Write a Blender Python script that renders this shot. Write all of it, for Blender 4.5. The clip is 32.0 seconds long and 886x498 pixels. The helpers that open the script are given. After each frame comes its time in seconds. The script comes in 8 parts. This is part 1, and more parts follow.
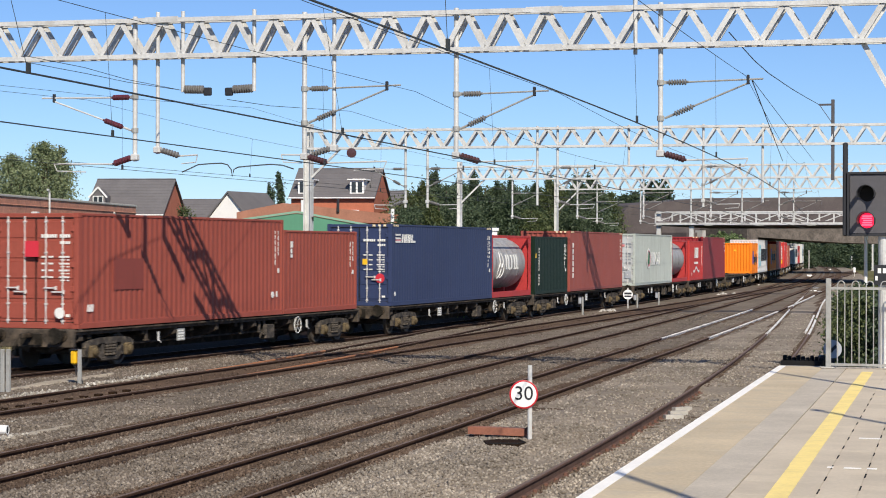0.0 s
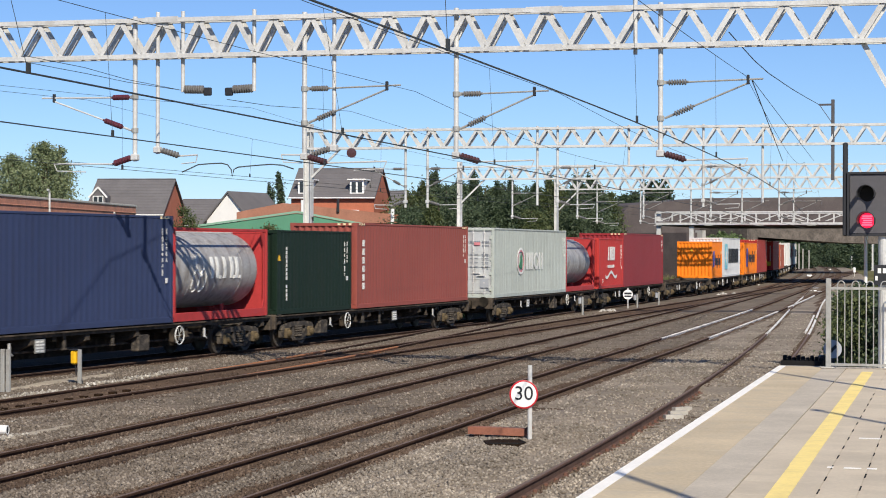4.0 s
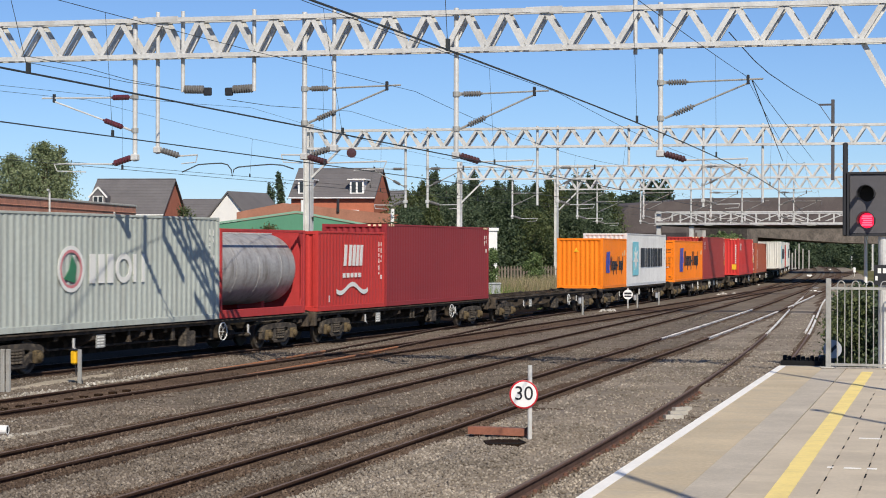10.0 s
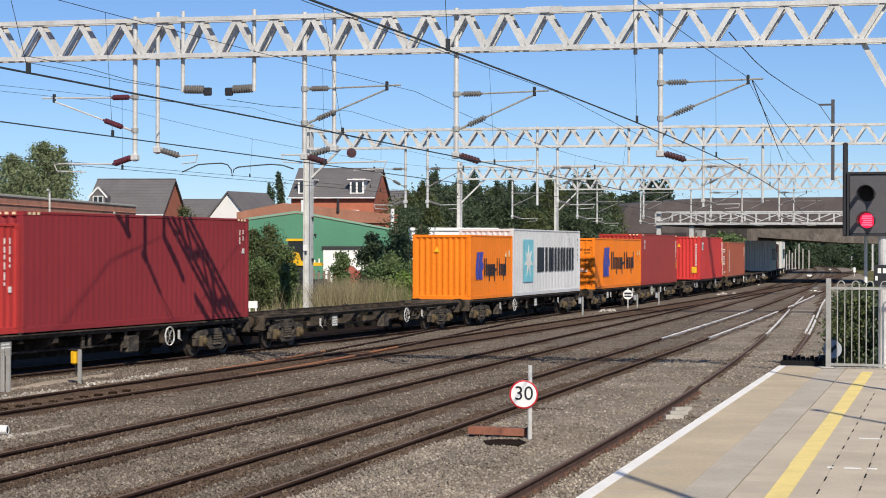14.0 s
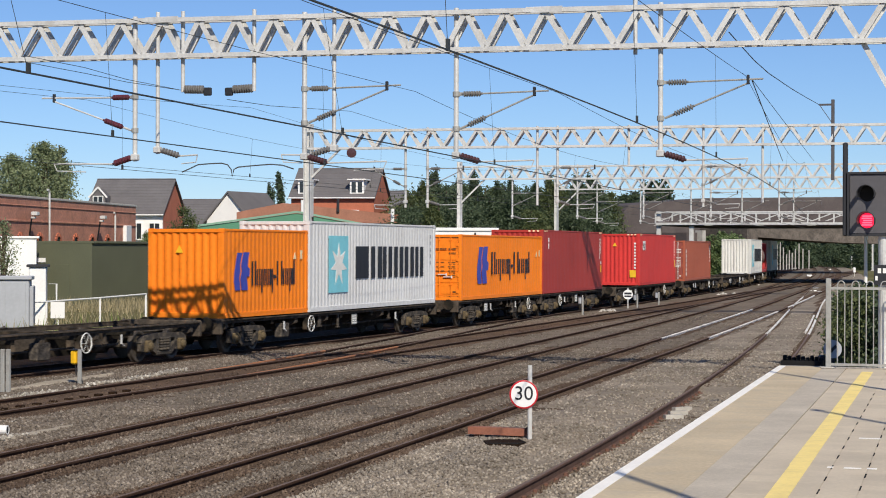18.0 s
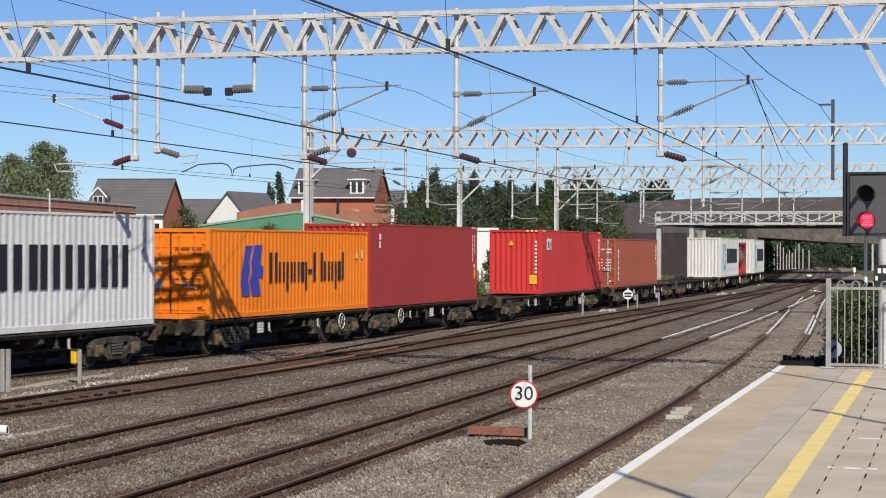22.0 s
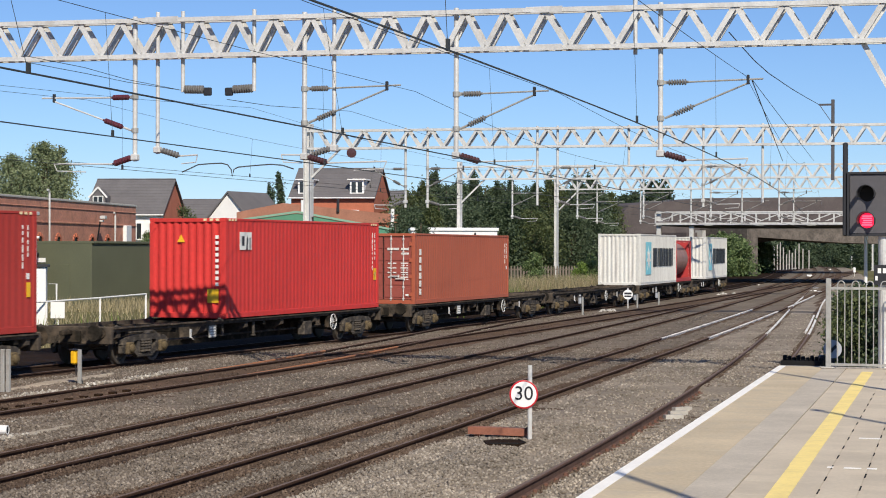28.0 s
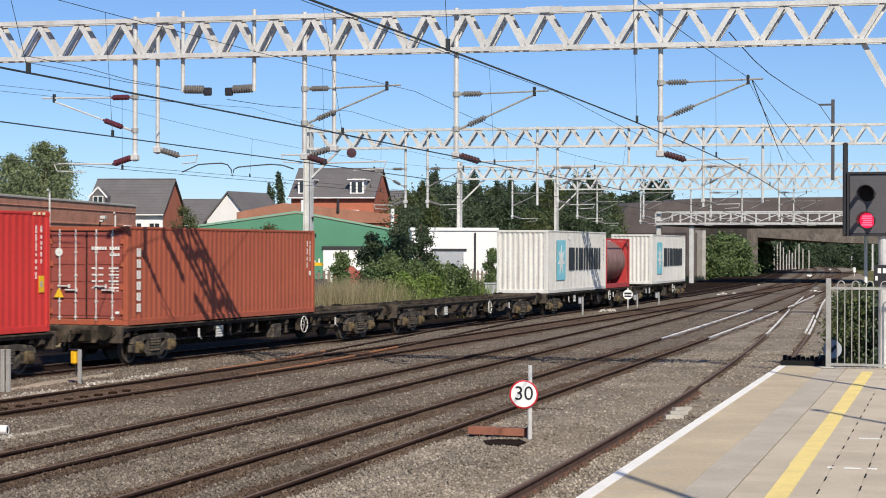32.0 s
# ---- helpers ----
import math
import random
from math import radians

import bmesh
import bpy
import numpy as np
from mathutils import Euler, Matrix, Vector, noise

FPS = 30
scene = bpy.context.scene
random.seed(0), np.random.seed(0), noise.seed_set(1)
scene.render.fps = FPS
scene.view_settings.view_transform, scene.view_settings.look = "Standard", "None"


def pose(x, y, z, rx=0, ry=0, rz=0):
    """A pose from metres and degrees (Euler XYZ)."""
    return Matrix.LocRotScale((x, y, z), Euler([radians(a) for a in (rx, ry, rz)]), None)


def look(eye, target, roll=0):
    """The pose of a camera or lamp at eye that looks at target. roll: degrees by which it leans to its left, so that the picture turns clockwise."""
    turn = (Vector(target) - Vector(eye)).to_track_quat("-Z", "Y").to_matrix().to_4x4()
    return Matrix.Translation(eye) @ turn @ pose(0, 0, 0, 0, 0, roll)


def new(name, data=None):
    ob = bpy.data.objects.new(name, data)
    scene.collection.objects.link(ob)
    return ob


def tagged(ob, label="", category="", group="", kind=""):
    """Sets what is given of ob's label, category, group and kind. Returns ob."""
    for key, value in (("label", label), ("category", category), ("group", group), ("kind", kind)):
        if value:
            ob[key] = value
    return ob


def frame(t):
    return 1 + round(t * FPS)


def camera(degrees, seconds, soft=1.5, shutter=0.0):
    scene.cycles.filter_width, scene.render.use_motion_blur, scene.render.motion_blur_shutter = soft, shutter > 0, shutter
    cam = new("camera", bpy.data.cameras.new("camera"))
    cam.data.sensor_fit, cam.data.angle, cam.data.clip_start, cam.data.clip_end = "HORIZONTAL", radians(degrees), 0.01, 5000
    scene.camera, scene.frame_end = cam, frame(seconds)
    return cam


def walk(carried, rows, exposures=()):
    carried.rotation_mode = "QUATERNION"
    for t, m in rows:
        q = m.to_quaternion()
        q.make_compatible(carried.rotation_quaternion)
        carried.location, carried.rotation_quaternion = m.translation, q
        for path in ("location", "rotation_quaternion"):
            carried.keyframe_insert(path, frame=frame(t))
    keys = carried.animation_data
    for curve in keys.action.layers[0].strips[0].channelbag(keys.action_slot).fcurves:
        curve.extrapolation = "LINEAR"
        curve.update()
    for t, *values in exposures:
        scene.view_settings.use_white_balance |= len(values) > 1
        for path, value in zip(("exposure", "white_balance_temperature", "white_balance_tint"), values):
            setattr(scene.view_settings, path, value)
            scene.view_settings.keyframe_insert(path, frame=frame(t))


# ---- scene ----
# Axes: x runs along the railway away from the camera, y across it to the left, z up from the rail heads.
cam = camera(25.508, 32.0, soft=1.0, shutter=0.4)
EYE = (0.0, 0.0, 3.05)
YAW, PITCH, ROLL = 0.34145, -0.00019, 0.17
eye_pose = look(EYE, (math.cos(YAW) * 100, math.sin(YAW) * 100, EYE[2] + 100 * math.tan(PITCH)), ROLL)
walk(cam, [(0.0, eye_pose), (32.0, eye_pose)], exposures=[(0.0, 0.05), (7.0, 0.03), (9.0, -0.05), (11.0, -0.09), (14.5, -0.07), (17.0, -0.09), (20.0, -0.18), (23.0, -0.13), (26.0, -0.05), (32.0, -0.02)])

# ---- light ----
SUN_WAY = Vector((1.0, 0.66, -0.96)).normalized()
sun = new("sun", bpy.data.lights.new("sun", "SUN"))
sun.data.energy, sun.data.angle, sun.data.color = 5.0, radians(0.53), (1.0, 0.91, 0.77)
sun.rotation_euler = SUN_WAY.to_track_quat("-Z", "Y").to_euler()
world = bpy.data.worlds.new("world")
scene.world = world
world.use_nodes = True
wn = world.node_tree
sky = wn.nodes.new("ShaderNodeTexSky")
sky.sky_type, sky.sun_disc = "NISHITA", False
sky.sun_elevation = math.asin(-SUN_WAY.z)
sky.sun_rotation = math.atan2(-SUN_WAY.x, -SUN_WAY.y)
sky.altitude = 1700
sky.air_density, sky.dust_density, sky.ozone_density = 1.0, 0.0, 4.0
tint = wn.nodes.new("ShaderNodeVectorMath")
tint.operation = "MULTIPLY"
tint.inputs[1].default_value = (0.80, 0.93, 1.16)
wn.links.new(sky.outputs[0], tint.inputs[0])
wn.links.new(tint.outputs[0], wn.nodes["Background"].inputs[0])
wn.nodes["Background"].inputs[1].default_value = 0.092


# ---- materials ----
def mat(name, base, rough=0.7, metal=0.0, var=0.18, scale=1.2, fine=14.0, bump=0.15, dirt=None, dirt_amount=0.5, streak=False, coat=0.0, each=0.0, space="Object"):
    """Paint, stone, metal or soil with two scales of variation, optional dirt, and fine relief."""
    m = bpy.data.materials.new(name)
    m.use_nodes = True
    nt = m.node_tree
    n, ln = nt.nodes, nt.links
    bsdf = n["Principled BSDF"]
    tc = n.new("ShaderNodeTexCoord")
    big = n.new("ShaderNodeTexNoise")
    big.inputs["Scale"].default_value, big.inputs["Detail"].default_value = scale, 3
    small = n.new("ShaderNodeTexNoise")
    small.inputs["Scale"].default_value, small.inputs["Detail"].default_value = fine, 4
    ln.new(tc.outputs[space], big.inputs["Vector"])
    ln.new(tc.outputs[space], small.inputs["Vector"])
    add = n.new("ShaderNodeMath")
    add.operation = "ADD"
    ln.new(big.outputs[0], add.inputs[0])
    ln.new(small.outputs[0], add.inputs[1])
    rng = n.new("ShaderNodeMapRange")
    rng.inputs[1].default_value, rng.inputs[2].default_value = 0.7, 1.3
    rng.inputs[3].default_value, rng.inputs[4].default_value = 1 - var, 1 + var
    ln.new(add.outputs[0], rng.inputs[0])
    val = rng.outputs[0]
    if each:
        info = n.new("ShaderNodeObjectInfo")
        r2 = n.new("ShaderNodeMapRange")
        r2.inputs[3].default_value, r2.inputs[4].default_value = 1 - each, 1 + each
        ln.new(info.outputs["Random"], r2.inputs[0])
        mu = n.new("ShaderNodeMath")
        mu.operation = "MULTIPLY"
        ln.new(val, mu.inputs[0])
        ln.new(r2.outputs[0], mu.inputs[1])
        val = mu.outputs[0]
    mul = n.new("ShaderNodeVectorMath")
    mul.operation = "SCALE"
    mul.inputs[0].default_value = base
    ln.new(val, mul.inputs["Scale"])
    col = mul.outputs[0]
    if dirt:
        dn = n.new("ShaderNodeTexNoise")
        dn.inputs["Scale"].default_value, dn.inputs["Detail"].default_value = (1.0, 6)
        if streak:
            mp = n.new("ShaderNodeMapping")
            mp.inputs["Scale"].default_value = (5.0, 5.0, 0.5)
            ln.new(tc.outputs[space], mp.inputs[0])
            ln.new(mp.outputs[0], dn.inputs["Vector"])
        else:
            dn.inputs["Scale"].default_value = scale * 2.3
            ln.new(tc.outputs[space], dn.inputs["Vector"])
        dr = n.new("ShaderNodeMapRange")
        dr.inputs[1].default_value, dr.inputs[2].default_value = 0.48, 0.74
        dr.inputs[3].default_value, dr.inputs[4].default_value = 0.0, dirt_amount
        ln.new(dn.outputs[0], dr.inputs[0])
        mx = n.new("ShaderNodeMix")
        mx.data_type = "RGBA"
        ln.new(dr.outputs[0], mx.inputs[0])
        ln.new(col, mx.inputs[6])
        mx.inputs[7].default_value = (*dirt, 1)
        col = mx.outputs[2]
    ln.new(col, bsdf.inputs["Base Color"])
    rr = n.new("ShaderNodeMapRange")
    rr.inputs[3].default_value, rr.inputs[4].default_value = max(0.05, rough - 0.12), min(1, rough + 0.12)
    ln.new(small.outputs[0], rr.inputs[0])
    ln.new(rr.outputs[0], bsdf.inputs["Roughness"])
    bsdf.inputs["Metallic"].default_value = metal
    bsdf.inputs["Coat Weight"].default_value = coat
    if bump:
        bp = n.new("ShaderNodeBump")
        bp.inputs["Strength"].default_value, bp.inputs["Distance"].default_value = bump, 0.02
        ln.new(small.outputs[0], bp.inputs["Height"])
        ln.new(bp.outputs[0], bsdf.inputs["Normal"])
    return m


def leaf_mat(name, base, tip):
    """Leaves: colour varies from leaf to leaf, and some light comes through."""
    m = bpy.data.materials.new(name)
    m.use_nodes = True
    nt = m.node_tree
    n, ln = nt.nodes, nt.links
    bsdf = n["Principled BSDF"]
    geo = n.new("ShaderNodeNewGeometry")
    mx = n.new("ShaderNodeMix")
    mx.data_type = "RGBA"
    ln.new(geo.outputs["Random Per Island"], mx.inputs[0])
    mx.inputs[6].default_value, mx.inputs[7].default_value = (*base, 1), (*tip, 1)
    ln.new(mx.outputs[2], bsdf.inputs["Base Color"])
    bsdf.inputs["Roughness"].default_value = 0.65
    tr = n.new("ShaderNodeBsdfTranslucent")
    ln.new(mx.outputs[2], tr.inputs["Color"])
    ms = n.new("ShaderNodeMixShader")
    ms.inputs[0].default_value = 0.25
    ln.new(bsdf.outputs[0], ms.inputs[1])
    ln.new(tr.outputs[0], ms.inputs[2])
    ln.new(ms.outputs[0], n["Material Output"].inputs[0])
    return m


def paint(name, c, amount=0.35, rough=0.5):
    m = mat(name, c, rough, 0, 0.10, 0.5, 9.0, 0.03, dirt=(c[0] * 0.55 + 0.02, c[1] * 0.5 + 0.015, c[2] * 0.5 + 0.012), dirt_amount=amount, streak=True)
    m.node_tree.nodes["Principled BSDF"].inputs["Specular IOR Level"].default_value = 0.15
    return m


BROWN = paint("oxide_brown_paint", (0.33, 0.082, 0.058))
CRIMSON = paint("faded_crimson_paint", (0.32, 0.086, 0.068))
MAROON = paint("maroon_paint", (0.29, 0.036, 0.042), 0.2)
DARK_RED = paint("dark_red_paint", (0.40, 0.048, 0.040), 0.2)
BRIGHT_RED = paint("bright_red_paint", (0.62, 0.050, 0.045))
LOGO_RED = paint("signal_red_paint", (0.52, 0.050, 0.045), 0.25)
RUST_ORANGE = paint("rust_orange_paint", (0.41, 0.110, 0.062))
PATCH_BROWN = paint("dark_patch_paint", (0.25, 0.062, 0.050))
DOOR_GREY = paint("scuffed_grey_doors", (0.50, 0.52, 0.52), 0.75)
ORANGE = paint("orange_paint", (0.93, 0.240, 0.018), 0.18)
BLUE = paint("slate_blue_paint", (0.040, 0.056, 0.125))
GREEN = paint("dark_green_paint", (0.012, 0.026, 0.017))
GREY = paint("pale_grey_green_paint", (0.46, 0.50, 0.46), 0.5)
LIGHT_GREY = paint("light_grey_paint", (0.68, 0.69, 0.69), 0.3)
CREAM = paint("off_white_paint", (0.70, 0.69, 0.64), 0.5)
TANK_RED = paint("frame_red_paint", (0.46, 0.05, 0.05))
STEEL_TANK = mat("stained_tank_cladding", (0.40, 0.39, 0.38), 0.5, 0.15, 0.22, 1.3, 12, 0.05, dirt=(0.17, 0.145, 0.125), dirt_amount=0.85, streak=True)
BROWN_TANK = mat("brown_stained_tank", (0.30, 0.165, 0.135), 0.55, 0.1, 0.22, 1.3, 12, 0.05, dirt=(0.15, 0.09, 0.075), dirt_amount=0.8, streak=True)
MARK_WHITE = mat("white_lettering", (0.80, 0.80, 0.76), 0.6, 0, 0.08, 3, 30, 0.0)
MARK_BLACK = mat("black_lettering", (0.012, 0.012, 0.018), 0.5, 0, 0.1, 3, 30, 0.0)
MARK_BLUE = mat("blue_emblem", (0.045, 0.065, 0.42), 0.5, 0, 0.1, 3, 30, 0.0)
MARK_SKY = mat("sky_blue_emblem", (0.22, 0.62, 0.72), 0.5, 0, 0.1, 3, 30, 0.0)
MARK_PINK = mat("faded_pink_marking", (0.62, 0.22, 0.24), 0.5, 0, 0.1, 3, 30, 0.0)
MARK_GREEN = mat("green_emblem", (0.04, 0.20, 0.10), 0.5, 0, 0.1, 3, 30, 0.0)
MARK_GREY = mat("grey_code_paint", (0.22, 0.24, 0.27), 0.6, 0, 0.1, 3, 30, 0.0)
MARK_BROWN = mat("brown_code_paint", (0.20, 0.075, 0.012), 0.6, 0, 0.1, 3, 30, 0.0)
MARK_YELLOW = mat("yellow_marking", (0.85, 0.50, 0.02), 0.5, 0, 0.1, 3, 30, 0.0)
MARK_RED = mat("red_marking", (0.60, 0.03, 0.05), 0.5, 0, 0.1, 3, 30, 0.0)
HAZARD = mat("faded_warning_yellow", (0.80, 0.66, 0.40), 0.6, 0, 0.15, 3, 30, 0.0)
GASKET = mat("black_rubber", (0.02, 0.02, 0.02), 0.8, 0, 0.1, 4, 30, 0.05)
BAR_STEEL = mat("galvanised_bar", (0.70, 0.68, 0.65), 0.5, 0.2, 0.2, 4, 30, 0.05)
WAGON = mat("grimy_wagon_steel", (0.024, 0.021, 0.017), 0.85, 0.0, 0.4, 1.5, 18, 0.3, dirt=(0.12, 0.09, 0.065), dirt_amount=0.8)
BOGIE = mat("dusty_bogie_steel", (0.058, 0.052, 0.047), 0.9, 0.0, 0.5, 3.0, 25, 0.4, dirt=(0.20, 0.165, 0.125), dirt_amount=0.8)
SILL = mat("dusty_brown_sill", (0.066, 0.055, 0.045), 0.9, 0.0, 0.4, 1.5, 20, 0.3, dirt=(0.17, 0.13, 0.095), dirt_amount=0.8)
OCHRE = mat("ochre_brake_dust", (0.125, 0.095, 0.055), 0.9, 0.0, 0.4, 4.0, 25, 0.3, dirt=(0.09, 0.07, 0.05), dirt_amount=0.8)
WHEEL = mat("wheel_steel", (0.10, 0.085, 0.07), 0.6, 0.4, 0.3, 5, 30, 0.2)
RUST = mat("rusty_iron", (0.14, 0.068, 0.047), 0.9, 0.0, 0.45, 3, 40, 0.5, dirt=(0.07, 0.04, 0.025), dirt_amount=0.7)
RAIL_RED = mat("red_rusty_rail", (0.095, 0.052, 0.040), 0.95, 0.0, 0.35, 4, 40, 0.4)
RAIL_SIDE = mat("rusty_rail", (0.060, 0.036, 0.026), 0.95, 0.0, 0.35, 4, 40, 0.4)
RAIL_ORANGE = mat("fresh_rust_rail", (0.36, 0.15, 0.065), 0.9, 0.0, 0.25, 4, 40, 0.4)
RAIL_TOP = mat("worn_rail_head", (0.145, 0.10, 0.078), 0.85, 0.0, 0.15, 6, 60, 0.05)
RAIL_WHITE = mat("whitewashed_rail", (0.80, 0.78, 0.74), 0.85, 0.0, 0.2, 1.1, 14, 0.3, dirt=(0.14, 0.11, 0.085), dirt_amount=0.85)
SLEEPER = mat("weathered_sleeper", (0.21, 0.18, 0.145), 0.9, 0.0, 0.3, 3, 25, 0.5, each=0.25)
BALLAST = mat("ballast_bed", (0.18, 0.149, 0.117), 0.95, 0.0, 0.38, 0.35, 17.0, 1.0, dirt=(0.13, 0.105, 0.082), dirt_amount=0.85)
def stone_mat(name, lo, hi):
    """Stones, each of its own shade."""
    m = bpy.data.materials.new(name)
    m.use_nodes = True
    n, ln = m.node_tree.nodes, m.node_tree.links
    bsdf = n["Principled BSDF"]
    geo = n.new("ShaderNodeNewGeometry")
    ramp = n.new("ShaderNodeValToRGB")
    ramp.color_ramp.elements[0].color, ramp.color_ramp.elements[1].color = (*lo, 1), (*hi, 1)
    mid = ramp.color_ramp.elements.new(0.72)
    mid.color = (*[a * 0.55 + b * 0.45 for a, b in zip(lo, hi)], 1)
    ln.new(geo.outputs["Random Per Island"], ramp.inputs[0])
    tc = n.new("ShaderNodeTexCoord")
    ns = n.new("ShaderNodeTexNoise")
    ns.inputs["Scale"].default_value = 0.6
    ln.new(tc.outputs["Object"], ns.inputs["Vector"])
    rg = n.new("ShaderNodeMapRange")
    rg.inputs[1].default_value, rg.inputs[2].default_value, rg.inputs[3].default_value, rg.inputs[4].default_value = 0.3, 0.7, 0.75, 1.25
    ln.new(ns.outputs[0], rg.inputs[0])
    sc = n.new("ShaderNodeVectorMath")
    sc.operation = "SCALE"
    ln.new(ramp.outputs[0], sc.inputs[0])
    ln.new(rg.outputs[0], sc.inputs["Scale"])
    ln.new(sc.outputs[0], bsdf.inputs["Base Color"])
    bsdf.inputs["Roughness"].default_value = 0.9
    return m


STONES = stone_mat("ballast_stones", (0.125, 0.102, 0.082), (0.31, 0.268, 0.22))
FRESH = mat("clean_ballast_bed", (0.27, 0.23, 0.185), 0.95, 0.0, 0.38, 0.35, 17.0, 1.0, dirt=(0.19, 0.16, 0.125), dirt_amount=0.85)
FRESH_STONES = stone_mat("clean_ballast_stones", (0.18, 0.152, 0.122), (0.43, 0.38, 0.315))
STAINED = mat("rust_stained_ballast", (0.115, 0.078, 0.054), 0.95, 0.0, 0.35, 0.6, 17.0, 1.0, dirt=(0.085, 0.06, 0.045), dirt_amount=0.8)
STAINED_STONES = stone_mat("rust_stained_stones", (0.085, 0.060, 0.044), (0.185, 0.135, 0.100))
# Near-black bed colour stands in for shade under the train, over some grime.
SHADE_GRIME = mat("shade_and_grime_black", (0.024, 0.014, 0.008), 0.95, 0.0, 0.4, 0.6, 17.0, 1.0, dirt=(0.01, 0.008, 0.006), dirt_amount=0.7)
SHADE_GRIME.node_tree.nodes["Principled BSDF"].inputs["Specular IOR Level"].default_value = 0.0
SOIL = mat("dry_grassland", (0.15, 0.14, 0.06), 0.95, 0.0, 0.4, 0.08, 2.5, 0.6, dirt=(0.09, 0.085, 0.04), dirt_amount=0.7)
PAVE = mat("concrete_paving", (0.60, 0.515, 0.39), 0.85, 0.0, 0.09, 0.7, 22, 0.15, dirt=(0.40, 0.345, 0.265), dirt_amount=0.5, each=0.06)
PAVE_WARM = mat("yellowed_concrete_paving", (0.56, 0.46, 0.31), 0.85, 0.0, 0.14, 0.9, 22, 0.15, dirt=(0.46, 0.40, 0.30), dirt_amount=0.7, each=0.04)
PAVE_GREY = mat("grey_tarmac_strip", (0.52, 0.46, 0.37), 0.9, 0.0, 0.16, 1.1, 30, 0.3, dirt=(0.42, 0.37, 0.30), dirt_amount=0.4, each=0.03)
EDGE_WHITE = mat("white_edge_paint", (0.95, 0.92, 0.85), 0.7, 0.0, 0.08, 2, 25, 0.15)
EDGE_YELLOW = mat("yellow_line_paint", (0.96, 0.76, 0.27), 0.7, 0.0, 0.08, 2, 25, 0.15, dirt=(0.62, 0.48, 0.22), dirt_amount=0.35)
GALV = mat("galvanised_steel", (0.62, 0.62, 0.60), 0.5, 0.1, 0.12, 1.0, 18, 0.08, dirt=(0.36, 0.34, 0.31), dirt_amount=0.5)
CONCRETE = mat("pale_concrete", (0.44, 0.42, 0.38), 0.9, 0.0, 0.15, 1.0, 14, 0.3, dirt=(0.28, 0.26, 0.23), dirt_amount=0.6)
WIRE = mat("weathered_copper_wire", (0.045, 0.05, 0.05), 0.6, 0.3, 0.1, 2, 20, 0.0)
CERAMIC = mat("brown_porcelain", (0.115, 0.030, 0.042), 0.3, 0.0, 0.12, 4, 20, 0.0)
CERAMIC_DARK = mat("dark_brown_porcelain", (0.070, 0.030, 0.033), 0.3, 0.0, 0.12, 4, 20, 0.0)
CERAMIC_GREY = mat("grey_insulator", (0.17, 0.165, 0.16), 0.35, 0.0, 0.15, 4, 20, 0.0)
DULL = mat("dull_grey_steel", (0.36, 0.36, 0.34), 0.6, 0.1, 0.15, 1.5, 18, 0.08, dirt=(0.22, 0.2, 0.17), dirt_amount=0.6)
TIMBER = mat("weathered_fence", (0.20, 0.165, 0.13), 0.9, 0.0, 0.25, 2, 18, 0.2, each=0.2)
DARK = mat("black_signal_paint", (0.022, 0.023, 0.027), 0.6, 0.0, 0.15, 2, 20, 0.05)
SIGNAL_GREY = mat("signal_backplate_grey", (0.085, 0.082, 0.09), 0.65, 0.0, 0.12, 2, 20, 0.05)
BRICK = mat("red_brick", (0.52, 0.235, 0.155), 0.9, 0.0, 0.28, 0.5, 6, 0.3, dirt=(0.24, 0.12, 0.085), dirt_amount=0.6)
BRICK_NEW = mat("orange_red_brick", (0.46, 0.15, 0.085), 0.9, 0.0, 0.15, 0.8, 9, 0.2)
TERRACOTTA = mat("terracotta_tiles", (0.34, 0.155, 0.10), 0.9, 0.0, 0.2, 0.7, 9, 0.3)
SLATE = mat("grey_roof_tiles", (0.135, 0.127, 0.13), 0.85, 0.0, 0.15, 0.7, 9, 0.3)
RENDER_WHITE = mat("white_render", (0.86, 0.85, 0.82), 0.9, 0.0, 0.06, 0.8, 9, 0.1)
SHED_GREEN = mat("green_cladding", (0.075, 0.24, 0.145), 0.6, 0.0, 0.1, 0.5, 8, 0.1)
SHED_VERGE = mat("pale_green_trim", (0.20, 0.36, 0.26), 0.6, 0.0, 0.1, 0.5, 8, 0.1)
CABIN_GREEN = mat("olive_green_cladding", (0.102, 0.108, 0.064), 0.7, 0.0, 0.1, 0.6, 10, 0.1)
WHITE_METAL = mat("white_cladding", (0.82, 0.82, 0.80), 0.6, 0.0, 0.06, 0.8, 9, 0.05)
GREY_BOX = mat("grey_cabinet_paint", (0.38, 0.40, 0.43), 0.6, 0.0, 0.08, 1.2, 9, 0.05)
GLASS_DARK = mat("dark_window_glass", (0.03, 0.035, 0.04), 0.08, 0.0, 0.1, 1.0, 9, 0.0)
BRIDGE_DARK = mat("weathered_blue_brick", (0.088, 0.072, 0.070), 0.9, 0.0, 0.2, 0.3, 5, 0.3, dirt=(0.14, 0.12, 0.11), dirt_amount=0.5)
BRIDGE_STONE = mat("stained_bridge_stone", (0.125, 0.105, 0.088), 0.9, 0.0, 0.45, 0.9, 5, 0.6, dirt=(0.05, 0.045, 0.038), dirt_amount=0.85)
for m_ in (BALLAST, STAINED, SHADE_GRIME, SOIL, STONES, STAINED_STONES, FRESH, FRESH_STONES, RAIL_SIDE, WAGON, BOGIE, SILL, OCHRE, GASKET):
    m_.node_tree.nodes["Principled BSDF"].inputs["Specular IOR Level"].default_value = 0.06
